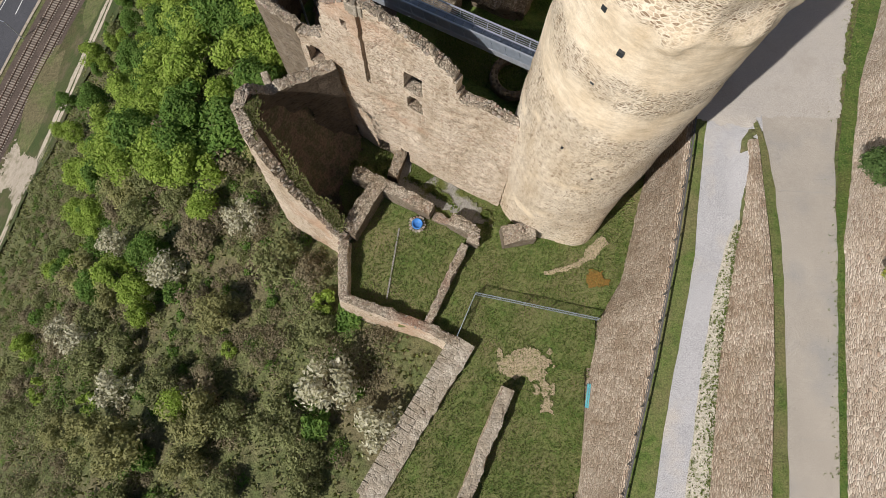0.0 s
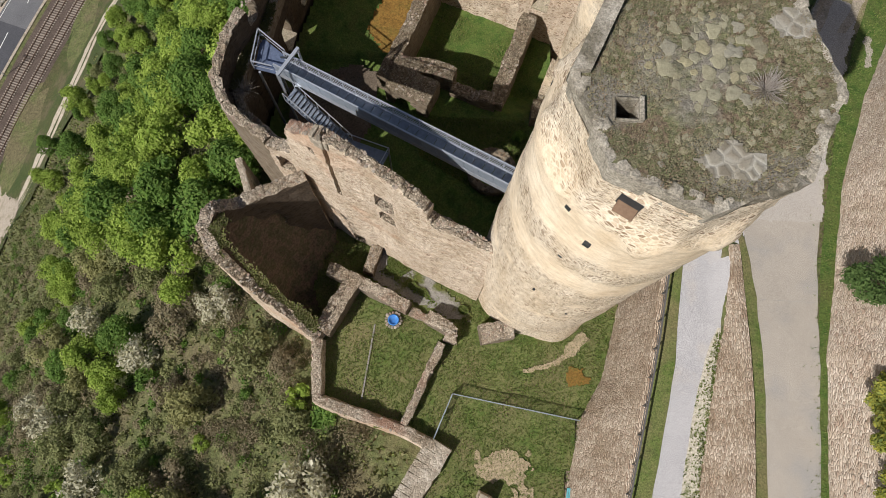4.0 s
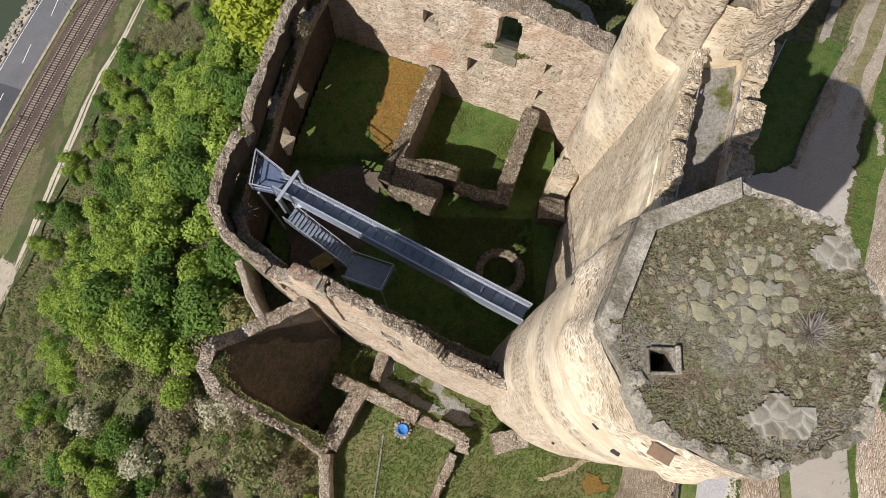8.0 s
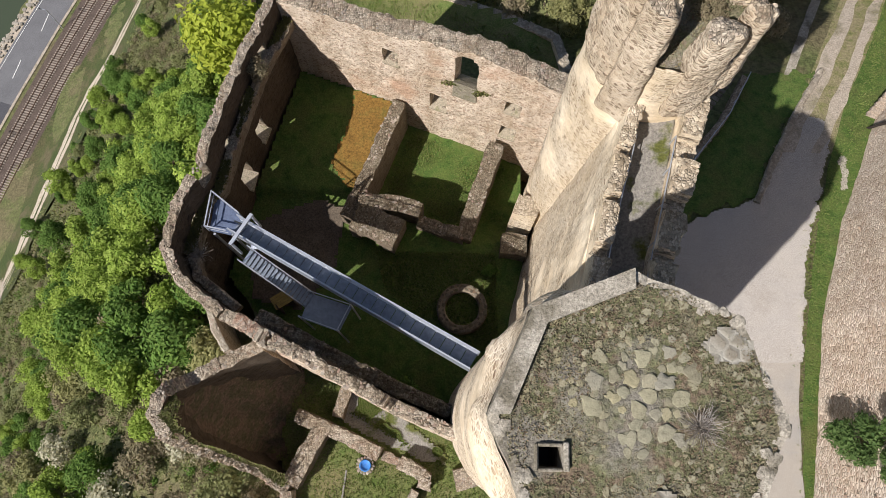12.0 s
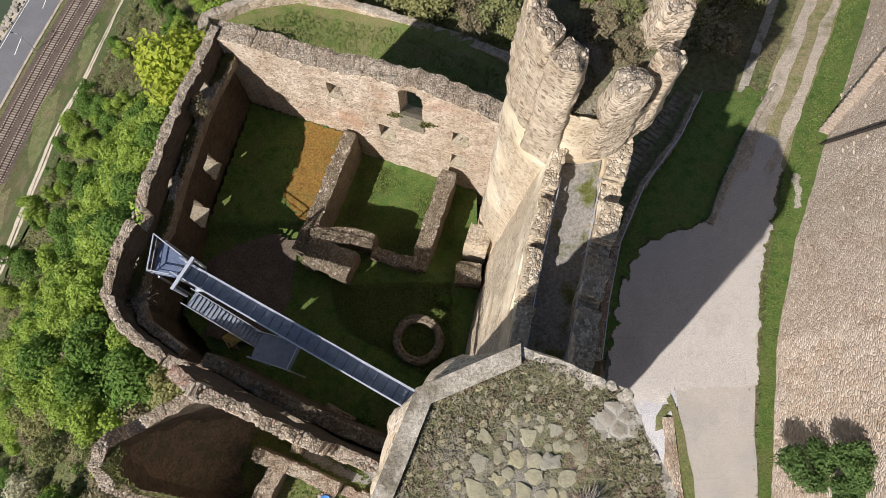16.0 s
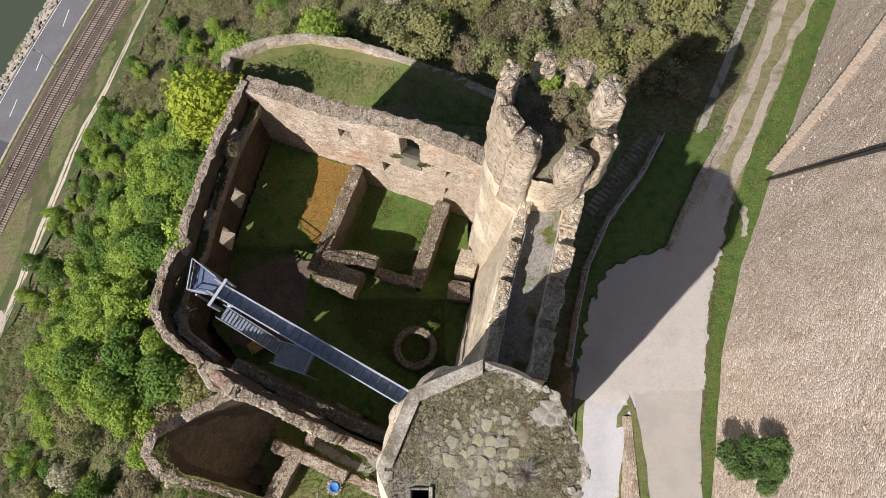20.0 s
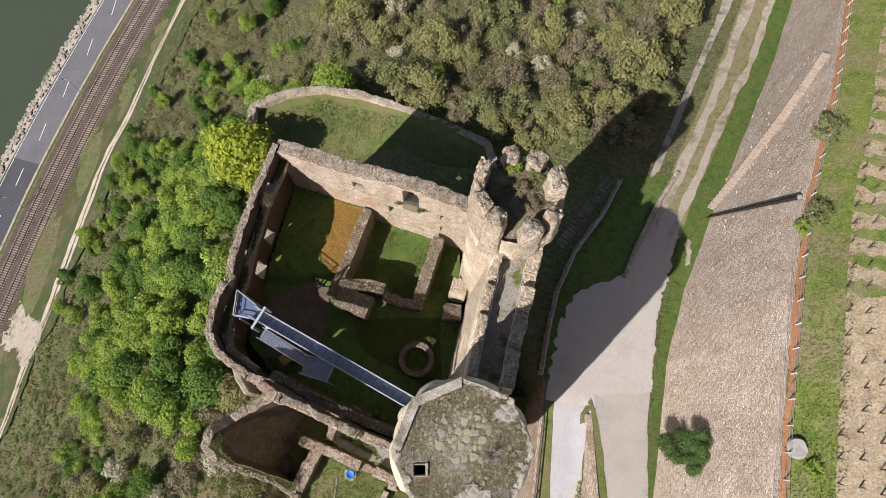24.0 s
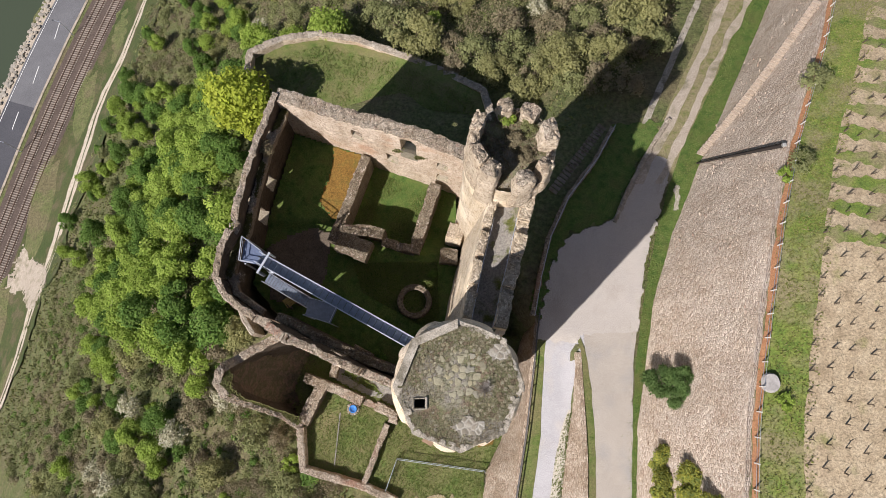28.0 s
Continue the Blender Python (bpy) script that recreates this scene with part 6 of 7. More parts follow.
for k in range(20):
    p = Vector((15.9, 12.4, 0)).lerp(Vector((22.3, 20.6, 0)), k / 19)
    z = land(p.x, p.y)
    part("step", box_bm((-0.2, -0.75, -0.4), (0.2, 0.35, 0.14), 0.02, Matrix.Translation((p.x, p.y, z)) @ Matrix.Rotation(radians(52), 4, "Z")), M_DARKWALL, pstair)
KERB = [(22.7, 8.4), (24.8, 12.5), (27.3, 16.7), (30.6, 21.5)]
ruin_wall("wall_lane", KERB, 0.5, lambda x, y: land(x, y) - 1.5, [land(x, y) + 0.45 for x, y in KERB], "low grey kerb wall beside the gravel lane", M_LIME, caps=0, seed=52, crumble=0.03, crest="pale")
rib("lane_scree", [(20, 26.8), (23.7, 28.6), (34.5, 34.3), (45.9, 40.4), (70, 52)], [(20, 27.6), (24.5, 29.9), (38.5, 37.3), (48, 42.7), (70, 54)], 20, 70, M_LIME, "strip of pale rubble beside the lane", "gravel", lift=0.12)
shade_grass = flat("shade_grass", [(12.6, -1.8), (13.8, 2), (15.2, 6.5), (17.6, 11.2), (21.2, 15.8), (24, 21), (30.2, 21.4), (27.2, 16.9), (24.7, 12.7), (22.6, 8.6), (19.5, 8.0), (17.1, 6.7), (15.4, 4.2), (14.3, 0.4), (13.4, -2.4)], land, M_LUSH, "shaded grass between the footpath and the lane", "grass", 0.13, 0.03, 0.14, 0.8)

flat("chalk_patch", [(29.6, 9.6), (30.2, 9.8), (30.7, 12.6), (30.2, 13.0), (29.9, 11.4)], land, M_LIME, "pale chalky puddle mark in the verge", "gravel", 0.12, 0.01, 0.12, 0.25)
for jy in (-10.2, -27.5):
    tagged(part("road_joint", beam(bmesh.new(), (18.9, jy, land(19.5, jy) + 0.06), (22.9, jy, land(22, jy) + 0.06), 0.025, 0.03), M_DULL), "thin joint across the concrete lane", "joint", kind="structure")

# ---- the valley ----
mv = [-140 + 1.5 * k for k in range(240)]
ribbon("valley_meadow", [track_uv(104.8, v) for v in mv], [track_uv(85 + 4.5 * nz(v, 0, 0, 0.09) + 2.5 * nz(v, 5, 0, 0.33), v) for v in mv], M_MEADOW, "grassy slope beside the railway", "grass", 0.55, step=1.5, cross=14)
valley_strip("valley_road", 115.1, 122.8, M_ASPHALT, "riverside asphalt road", "road", 0.1)
valley_strip("new_asphalt", 115.2, 122.7, M_ASPHALT_NEW, "dark fresh stretch of the riverside road", "road", 0.14, -140, 38.6, 5.0)
valley_strip("road_kerb", 114.5, 115.1, M_TRACK, "pale kerb of the riverside road", "kerb", 0.16)
valley_strip("ballast", 104.4, 113.4, M_BALLAST, "brown railway ballast", "ballast", 0.3)
_q = [uv(124.5, -400)] + [track_uv(124.5, v) for v in range(-40, 500, 20)] + [uv(520, 500), uv(520, -400)]
tagged(link("river", [(x, y, -97.4) for x, y in _q], [tuple(range(len(_q)))], M_WATER), "murky green river beside the road", "water", kind="structure")
if bpy.data.objects["river"].data.polygons[0].normal.z < 0:
    bpy.data.objects["river"].data.flip_normals()
valley_strip("bank", 122.8, 128.2, M_TRACK, "stony river bank", "bank", 0.1)
M_LINE = plain_mat("white_paint", (0.75, 0.75, 0.72), 0.6, 0, 0.1)


def vbox(bm, u, v, du, dv, z0, z1):
    m = Matrix.Identity(4)
    c = track_uv(u, v)
    m = Matrix.Translation((c[0], c[1], 0)) @ Matrix.Rotation(math.atan2(0.278, -0.96) + math.atan(0.0018 * max(0.0, min(v, 130.0) - 10.0)), 4, "Z")
    return box_bm((-du / 2, -dv / 2, z0), (du / 2, dv / 2, z1), 0, m, bm)


ZV = -96.0


def swept_uv(u, half, z0, z1):
    """One long bar that follows the bend of the valley."""
    bm = bmesh.new()
    rows = []
    for v in range(-110, 211, 8):
        rows.append([bm.verts.new((*track_uv(u + e, v), z)) for e, z in ((-half, z0), (half, z0), (half, z1), (-half, z1))])
    for p, q in zip(rows, rows[1:]):
        for k in range(4):
            bm.faces.new((p[k], p[(k + 1) % 4], q[(k + 1) % 4], q[k]))
    bm.faces.new(rows[0])
    bm.faces.new(rows[-1])
    bmesh.ops.recalc_face_normals(bm, faces=bm.faces)
    return bm


dashes = thing("centre_line", "white dashed centre line of the riverside road", "road marking")
for k in range(16):
    part("dash", vbox(bmesh.new(), 118.5, -60 + 13.4 * k + 5.0, 0.16, 5.0, ZV + 0.1, ZV + 0.17), M_LINE, dashes)
part("edge_line", swept_uv(122.2, 0.06, ZV + 0.1, ZV + 0.165), M_LINE, dashes)
M_SLEEPER = random_mat("sleeper_concrete", [(0.26, 0.22, 0.18), (0.33, 0.28, 0.235), (0.2, 0.165, 0.135)])
M_RAIL = plain_mat("rusty_rail", (0.16, 0.1, 0.07), 0.5, 0.5)
sl_me = bpy.data.meshes.new("sleeper")
_bm = box_bm((-1.25, -0.14, 0), (1.25, 0.14, 0.16), 0.02)
_bm.to_mesh(sl_me)
_bm.free()
sl_me.materials.append(M_SLEEPER)
for ui, uc in enumerate((110.9, 107.0)):
    tr = thing("railway_track", "railway track with concrete sleepers on brown ballast", "railway track", "railway tracks")
    for k in range(270):
        v = -22 + 0.62 * k
        ob = new("sleeper", sl_me)
        c = track_uv(uc, v)
        ob.matrix_world = pose(c[0], c[1], ZV + 0.28, 0, 0, math.degrees(math.atan2(0.278, -0.96) + math.atan(0.0018 * max(0.0, v - 10.0))) + R.uniform(-1, 1))
        ob.parent = tr
    for s in (-0.75, 0.75):
        part("rail", swept_uv(uc + s, 0.05, ZV + 0.42, ZV + 0.58), M_RAIL, tr)
PATHV = [(-60, 86), (-30, 88), (-19, 90), (-5, 91), (7, 92), (16, 93.5), (30, 95), (38, 95.2), (48, 93), (64, 93.6), (80, 91.5), (100, 86), (120, 77)]
M_RUT = ground_mat("pale_rut", [(0.42, 0.365, 0.29), (0.52, 0.45, 0.36), (0.3, 0.26, 0.17)], 0.5, 6.0, 0.05)
pv = [-60 + 2.0 * k for k in range(90)]
for off, half, seed in ((0.95, 0.75, 0), (-0.95, 0.6, 40)):
    ribbon("wheel_rut", [uv(lerp_table(v, PATHV) + off + 0.5 * nz(v, 2, 0, 0.07) + half * (1 + 0.9 * nz(v, seed, 0, 0.31)), v) for v in pv], [uv(lerp_table(v, PATHV) + off + 0.5 * nz(v, 2, 0, 0.07) - half * (1 + 0.9 * nz(v, seed + 9, 0, 0.27)), v) for v in pv], M_RUT, "pale wheel rut of the dirt track along the hillside foot", "track", 0.63, step=1.5, cross=3)
flat("track_apron", [uv(*p) for p in ((87.5, -12), (92, -8), (97, -8.5), (104, -5), (104, -17), (97, -15.5), (93, -19.5), (88.5, -18))], land, M_TRACK, "worn gravel apron where the track widens", "track", 0.4, 0.06, 0.68, 1.1)
rub = []
for k in range(1500):
    v, u = R.uniform(-40, 190), R.uniform(123.2, 128.4)
    rub.append((*track_uv(u, v), land(*track_uv(u, v)) + 0.25, R.uniform(0.3, 0.75)))


def clumps(name, items, src, mat, label, category):
    """Many small stones as one joined piece."""
    me0 = src
    base = np.array([v.co for v in me0.vertices])
    tri = [tuple(p.vertices) for p in me0.polygons]
    verts, faces = [], []
    for x, y, z, s in items:
        a = R.uniform(0, 6.28)
        c, sn = math.cos(a) * s, math.sin(a) * s
        o = len(verts)
        verts.extend((x + c * p[0] - sn * p[1], y + sn * p[0] + c * p[1], z + s * 0.7 * p[2]) for p in base)
        faces.extend(tuple(i + o for i in t) for t in tri)
    return tagged(link(name, verts, faces, mat), label, category, kind="stuff")


clumps("riprap", rub, CAPS[0], random_mat("riprap_stone", [(0.2, 0.18, 0.15), (0.36, 0.33, 0.28), (0.28, 0.25, 0.2)], island=True), "rough stones armouring the river bank", "riprap")
lampm = thing("street_lamp", "slim grey lamp post beside the riverside road", "street lamp", "street lamps")
part("pole", vbox(bmesh.new(), 0, 0, 0.14, 0.14, 0, 7.5), M_STEEL, lampm)
part("arm", vbox(bmesh.new(), 0.7, 0, 1.5, 0.1, 7.4, 7.5), M_STEEL, lampm)
part("lamp_head", vbox(bmesh.new(), 1.5, 0, 0.6, 0.25, 7.3, 7.5), M_DARKSTEEL_HOLE, lampm)
spots = [track_uv(113.9, v) for v in (18, 52, 84, 118)]
lampm.matrix_basis = Matrix.Translation((*spots[0], ZV))
for p in spots[1:]:
    copy_thing(lampm, Matrix.Translation((*p, ZV)))

# ---- trees and scrub ----
def crown_mesh(name, seed, radius, height, n_clump, n_leaf, leaf, mat, open_=0.0):
    """A crown of many small leaf blades gathered in uneven clumps."""
    rr = np.random.RandomState(seed)
    cl = []
    for k in range(n_clump):
        a, e, d = rr.uniform(0, 6.28), rr.uniform(-0.25, 1.0), rr.uniform(0.35, 1.0) ** 0.6
        cl.append((radius * 0.72 * d * math.cos(a) * math.sqrt(max(0.05, 1 - e * e * 0.8)), radius * 0.72 * d * math.sin(a) * math.sqrt(max(0.05, 1 - e * e * 0.8)), height * 0.5 * e + height * 0.55, radius * rr.uniform(0.28, 0.48)))
    C = np.array(cl)
    pick = rr.randint(0, n_clump, n_leaf)
    d = rr.normal(size=(n_leaf, 3))
    d /= np.linalg.norm(d, axis=1)[:, None]
    rad = rr.uniform(0.55 - open_, 1.05, n_leaf)[:, None]
    P = C[pick, :3] + d * C[pick, 3:] * rad * np.array([1, 1, 0.8])
    # blades lie roughly along the clump's surface, tilted at random
    nrm = d + rr.normal(scale=0.55, size=(n_leaf, 3)) + np.array([0, 0, 0.5])
    nrm /= np.linalg.norm(nrm, axis=1)[:, None]
    t = np.cross(nrm, rr.normal(size=(n_leaf, 3)))
    t /= np.linalg.norm(t, axis=1)[:, None] + 1e-9
    b = np.cross(nrm, t)
    s = leaf * rr.uniform(0.6, 1.4, n_leaf)[:, None]
    V = np.stack([P - t * s, P + b * s * 0.55 + nrm * s * 0.12, P + t * s, P - b * s * 0.55 + nrm * s * 0.12], 1).reshape(-1, 3)
    me = bpy.data.meshes.new(name)
    me.from_pydata(V.tolist(), [], (np.arange(n_leaf)[:, None] * 4 + np.arange(4)).tolist())
    me.materials.append(mat)
    me.update()
    return me, C


def trunk_mesh(C, height, r0):
    bm = bmesh.new()

    def limb(a, b, ra, rb, n=6):
        a, b = Vector(a), Vector(b)
        q = (b - a).to_track_quat("Z", "Y")
        ring = lambda p, r: [bm.verts.new(p + q @ Vector((r * math.cos(6.283 * k / n), r * math.sin(6.283 * k / n), 0))) for k in range(n)]
        lo, hi = ring(a, ra), ring(b, rb)
        for k in range(n):
            bm.faces.new((lo[k], lo[(k + 1) % n], hi[(k + 1) % n], hi[k]))
    top = Vector((0.1, 0.05, height * 0.62))
    limb((0, 0, -0.8), (0.05, 0, height * 0.3), r0, r0 * 0.75)
    limb((0.05, 0, height * 0.3), top, r0 * 0.75, r0 * 0.3)
    for c in C[::2]:
        limb(Vector((0.05, 0.0, height * 0.3)).lerp(top, R.random()), c[:3], r0 * 0.3, r0 * 0.06, 4)
    return bm


KINDS = {}


def tree_kind(key, label, category, mats, radius, height, n_clump, n_leaf, leaf, open_=0.0, variants=3, trunk=0.16, group=""):
    KINDS[key] = []
    for k in range(variants):
        me, C = crown_mesh("crown", hash_seed(key) + k, radius, height, n_clump, n_leaf, leaf, M_LEAF[mats[k % len(mats)]], open_)
        KINDS[key].append((me, C, label, category, trunk, height, group, trunk_mesh_data(C, height, trunk)))


def hash_seed(key):
    return sum(ord(c) * (i + 3) for i, c in enumerate(key)) % 9973


def trunk_mesh_data(C, height, r0):
    bm = trunk_mesh(C, height, r0)
    me = bpy.data.meshes.new("trunk")
    bm.to_mesh(me)
    bm.free()
    me.materials.append(M_BARK)
    return me


def plant(key, x, y, scale, z=None, variant=None):
    me, C, label, category, trunk, height, group, tm = KINDS[key][variant if variant is not None else R.randrange(len(KINDS[key]))]
    ob = thing(category.replace(" ", "_"), label, category, group)
    ob.matrix_basis = pose(x, y, (land(x, y) if z is None else z) - 0.1, R.uniform(-4, 4), R.uniform(-4, 4), R.uniform(0, 360)) @ Matrix.Diagonal((scale, scale, scale * R.uniform(0.85, 1.1), 1))
    new("trunk", tm).parent = ob
    new("crown", me).parent = ob
    return ob


tree_kind("lime", "fresh lime-green broadleaf tree on the hillside", "tree", (0, 0, 1), 3.1, 6.5, 19, 4200, 0.2, 0.0, 4, group="hillside trees")
tree_kind("green", "mid-green broadleaf tree on the hillside", "tree", (1, 1, 0), 2.9, 6.0, 17, 4000, 0.2, 0.0, 3, group="hillside trees")
tree_kind("yellow", "yellow-green flowering maple by the wall", "tree", (2,), 3.2, 6.5, 18, 4200, 0.2, 0.0, 2, group="hillside trees")
tree_kind("olive", "half-bare olive-green bush on the slope", "bush", (3, 3, 4), 2.0, 2.6, 12, 1700, 0.14, 0.5, 4, 0.08, "scrub bushes")
tree_kind("brown", "bare brown bush with swelling buds", "bush", (4, 4, 3), 2.0, 2.5, 12, 1700, 0.13, 0.55, 4, 0.08, "scrub bushes")
tree_kind("blossom", "white-blossoming blackthorn bush in the scrub", "bush", (5,), 1.9, 2.8, 13, 1200, 0.13, 0.4, 3, 0.08, "blossoming bushes")
tree_kind("dark", "dense dark green bush", "bush", (6, 1), 1.8, 2.4, 13, 2600, 0.12, 0.1, 3, 0.08, "dense bushes")
tree_kind("pale", "tall pale-green budding willow bush", "bush", (7,), 2.6, 4.2, 15, 3600, 0.15, 0.3, 2, 0.12, "scrub bushes")
tree_kind("leafy", "low bright green shrub", "shrub", (1, 0), 1.5, 1.8, 9, 800, 0.17, 0.2, 3, 0.06, "shrubs")


def clear(x, y):
    """Free hillside, away from walls and lanes."""
    u = -0.96 * x + 0.278 * y
    if u > 89 or u < -30:
        return False
    if -21.5 < x < 14 and -8 < y < 23:
        return False
    if y <= -8 and x > lerp_table(y, [(-60, -23), (-43, -15.6), (-34, -11.2), (-27.5, -7.8), (-22.4, -5.0), (-20.5, -9.5), (-19, -14.4), (-14.4, -14.6), (-13.1, -16.2), (-10.2, -19.8), (-8, -20.8)]):
        return False
    if -24.5 < x < 12 and 12 < y < lerp_table(x, [(-24, 37), (-13, 40.2), (-3, 37), (9, 30), (12, 26)]):
        return False
    if x > lerp_table(y, [(-70, 0), (0, 11), (12, 11), (17, 13), (21, 22), (30, 30), (40, 36), (60, 45), (120, 66)]):
        return False
    return True


# the tall fresh-leaved trees below the west curtain
SPOTS = []


def scatter(key, n, u0, u1, v0, v1, s0, s1, gap):
    tries, made = 0, 0
    while made < n and tries < n * 30:
        tries += 1
        u, v = R.uniform(u0, u1), R.uniform(v0, v1)
        x, y = uv(u, v)
        s = R.uniform(s0, s1)
        if not clear(x, y) or any((x - a) ** 2 + (y - b) ** 2 < (gap * (s + t) / 2) ** 2 for a, b, t in SPOTS):
            continue
        SPOTS.append((x, y, s))
        plant(R.choice(key) if isinstance(key, tuple) else key, x, y, s)
        made += 1


plant("yellow", -22.4, 27.2, 1.6, -13.4)
plant("yellow", -20.6, 24.2, 0.8, -12.6)
SPOTS += [(-21.6, 27.4, 1.6), (-20.6, 24.2, 1.2)]
plant("lime", 20.6, 56.0, 0.7)
plant("blossom", -3.7, 56.4, 1.2)
plant("blossom", 29.8, 54.7, 1.2)
plant("blossom", -11.9, 61.3, 1.2)
plant("blossom", -13.8, -25.6, 1.6, None, 0)
plant("blossom", -9.6, -28.8, 1.3, None, 1)
SPOTS += [(-13.8, -25.6, 2.0), (-9.6, -28.8, 1.6)]
scatter(("lime", "lime", "lime", "green"), 96, 23, 62, -14, 36, 0.75, 1.15, 3.3)
scatter(("lime", "green", "olive"), 14, 60, 80, -8, 50, 0.45, 0.75, 4.0)
scatter(("lime", "lime", "green"), 17, 24, 60, -30, -12, 0.5, 0.85, 3.8)
scatter(("lime", "leafy", "leafy"), 12, 10, 60, -46, -16, 0.4, 0.65, 4.0)
scatter(("olive", "green", "pale", "lime"), 34, 42, 84, 30, 80, 0.5, 0.85, 3.6)
scatter(("green", "lime"), 10, -5, 60, 38, 95, 0.45, 0.7, 6.0)
scatter(("lime", "green", "olive", "leafy", "lime"), 40, 58, 87, -8, 62, 0.5, 0.95, 3.1)
scatter("blossom", 6, 8, 40, -36, -12, 0.8, 1.25, 3.2)
scatter("blossom", 14, -10, 55, 42, 100, 0.7, 1.2, 3.5)
scatter(("brown", "olive", "leafy", "olive", "pale", "brown"), 90, 4, 60, -46, -6, 0.7, 1.25, 2.2)
scatter(("brown", "brown", "olive", "pale"), 100, -26, 34, 26, 75, 0.9, 1.6, 2.6)


def scrub(name, n, u0, u1, v0, v1, mats, label, leaves=130, leaf=0.16, s0=0.8, s1=2.2):
    """The tangle of low bushes that nobody could count, as one piece."""
    rr = np.random.RandomState(hash_seed(name))
    out, done = [], 0
    while done < n:
        u, v = rr.uniform(u0, u1), rr.uniform(v0, v1)
        x, y = uv(u, v)
        if not clear(x, y):
            done += 0.2
            continue
        done += 1
        s = rr.uniform(s0, s1) * (0.75 + 0.5 * nz(x, y, 2, 0.08))
        d = rr.normal(size=(leaves, 3))
        d /= np.linalg.norm(d, axis=1)[:, None]
        d[:, 2] = np.abs(d[:, 2])
        lump = 1 + 0.35 * np.sin(d[:, 0] * 5 + u) * np.cos(d[:, 1] * 4 + v)
        P = np.array([x, y, land(x, y)]) + d * (rr.uniform(0.35, 1.0, leaves) ** 0.6 * lump)[:, None] * np.array([s, s, s * 0.95])
        nrm = d + rr.normal(scale=0.6, size=(leaves, 3))
        nrm /= np.linalg.norm(nrm, axis=1)[:, None]
        t = np.cross(nrm, rr.normal(size=(leaves, 3)))
        t /= np.linalg.norm(t, axis=1)[:, None] + 1e-9
        b = np.cross(nrm, t)
        q = leaf * rr.uniform(0.6, 1.5, leaves)[:, None]
        out.append(np.stack([P - t * q, P + b * q * 0.5, P + t * q, P - b * q * 0.5], 1).reshape(-1, 3))
    V = np.concatenate(out)
    k = len(V) // 4
    me = bpy.data.meshes.new(name)
    me.from_pydata(V.tolist(), [], (np.arange(k)[:, None] * 4 + np.arange(4)).tolist())
    me.materials.append(mats)
    me.update()
    return tagged(new(name, me), label, "scrub", kind="stuff")


scrub("north_scrub", 1650, -22, 86, 36, 118, M_LEAF[4], "dense brown leafless scrub on the north slope", 200, 0.11)
scrub("north_scrub_green", 950, -22, 88, 36, 118, M_LEAF[3], "olive-green budding scrub on the north slope", 200, 0.12)
scrub("south_scrub", 420, 2, 74, -50, 0, M_LEAF[4], "dense brown scrub on the south slope", 250, 0.1, 0.7, 1.7)
scrub("south_scrub_green", 560, 2, 78, -50, 0, M_LEAF[3], "olive-green scrub on the south slope", 250, 0.11, 0.7, 1.8)
scrub("south_scrub_fresh", 260, 2, 78, -50, 0, M_LEAF[1], "fresh green undergrowth on the south slope", 220, 0.11, 0.6, 1.5)
scrub("ward_foot_scrub", 110, 2, 22, -30, -12, M_LEAF[4], "bare brown brush below the ward wall", 260, 0.08, 0.7, 1.6)
scrub("west_scrub", 620, 22, 89, -30, 60, M_LEAF[3], "olive undergrowth below the hillside trees", 120, 0.17, 0.6, 1.5)

# bushes with places of their own
tree_kind("hedge", "dense dark green bush growing out of the terrace wall", "bush", (6, 1), 1.8, 2.4, 16, 6500, 0.105, 0.1, 2, 0.08, "dense bushes")
tree_kind("golden", "yellow-green flowering bush against the terrace wall", "bush", (8,), 1.5, 1.0, 14, 6000, 0.1, 0.15, 2, 0.06, "flowering bushes")
for x, y, k in ((25.0, -9.3, 1.05), (26.1, -9.0, 0.9), (25.6, -10.5, 0.75), (24.0, -24.6, 1.3), (24.4, -27.2, 1.6), (23.4, -29.8, 1.4), (25.6, -25.6, 1.2)):
    plant("hedge", x, y, k, max(land(x, y), land(x + 0.6, y)) + 0.5, 0)
for x, y, k in ((24.3, -16.6, 1.1), (25.3, -18.2, 1.3), (24.1, -19.2, 1.25), (24.9, -21.2, 1.3), (23.8, -22.0, 1.0), (26.0, -20.0, 1.2)):
    plant("golden", x, y, k, max(land(x, y), land(x + 0.6, y)) + 0.1)
plant("olive", 36.6, 11.0, 0.7, top_edge(11, 0.3).z)
plant("olive", 39.6, 20.2, 0.9, top_edge(20.2, 0.3).z)
plant("leafy", 35.0, 9.6, 0.6, top_edge(9.6, 0.3).z)
plant("leafy", 31.5, -10.8, 0.6, top_edge(-10.8, 2).z)
plant("leafy", 8.0, 11.3, 0.55, 27.3, 1)
plant("olive", 8.6, 9.4, 0.45, 27.1)
plant("brown", 9.2, 8.2, 0.42, 27.0)
plant("olive", 9.6, 10.4, 0.4, 27.2)
plant("olive", -15.3, 15.2, 0.6, 7.6)
plant("leafy", -4.2, -6.4, 0.75, -1.0, 0)
plant("leafy", 2.2, 3.0, 0.45, -1.1, 0)
plant("leafy", -9.7, 15.0, 0.3, -1.0, 0)
plant("pale", 20.0, 30.5, 1.3)
plant("pale", 28.4, 36.4, 1.5)
plant("pale", 18.5, 31.5, 1.1)
plant("pale", 14.5, 27.5, 1.0)


M_TWIG = random_mat("dry_twig", [(0.3, 0.27, 0.24), (0.22, 0.19, 0.16), (0.36, 0.33, 0.29)], 0.9, True)


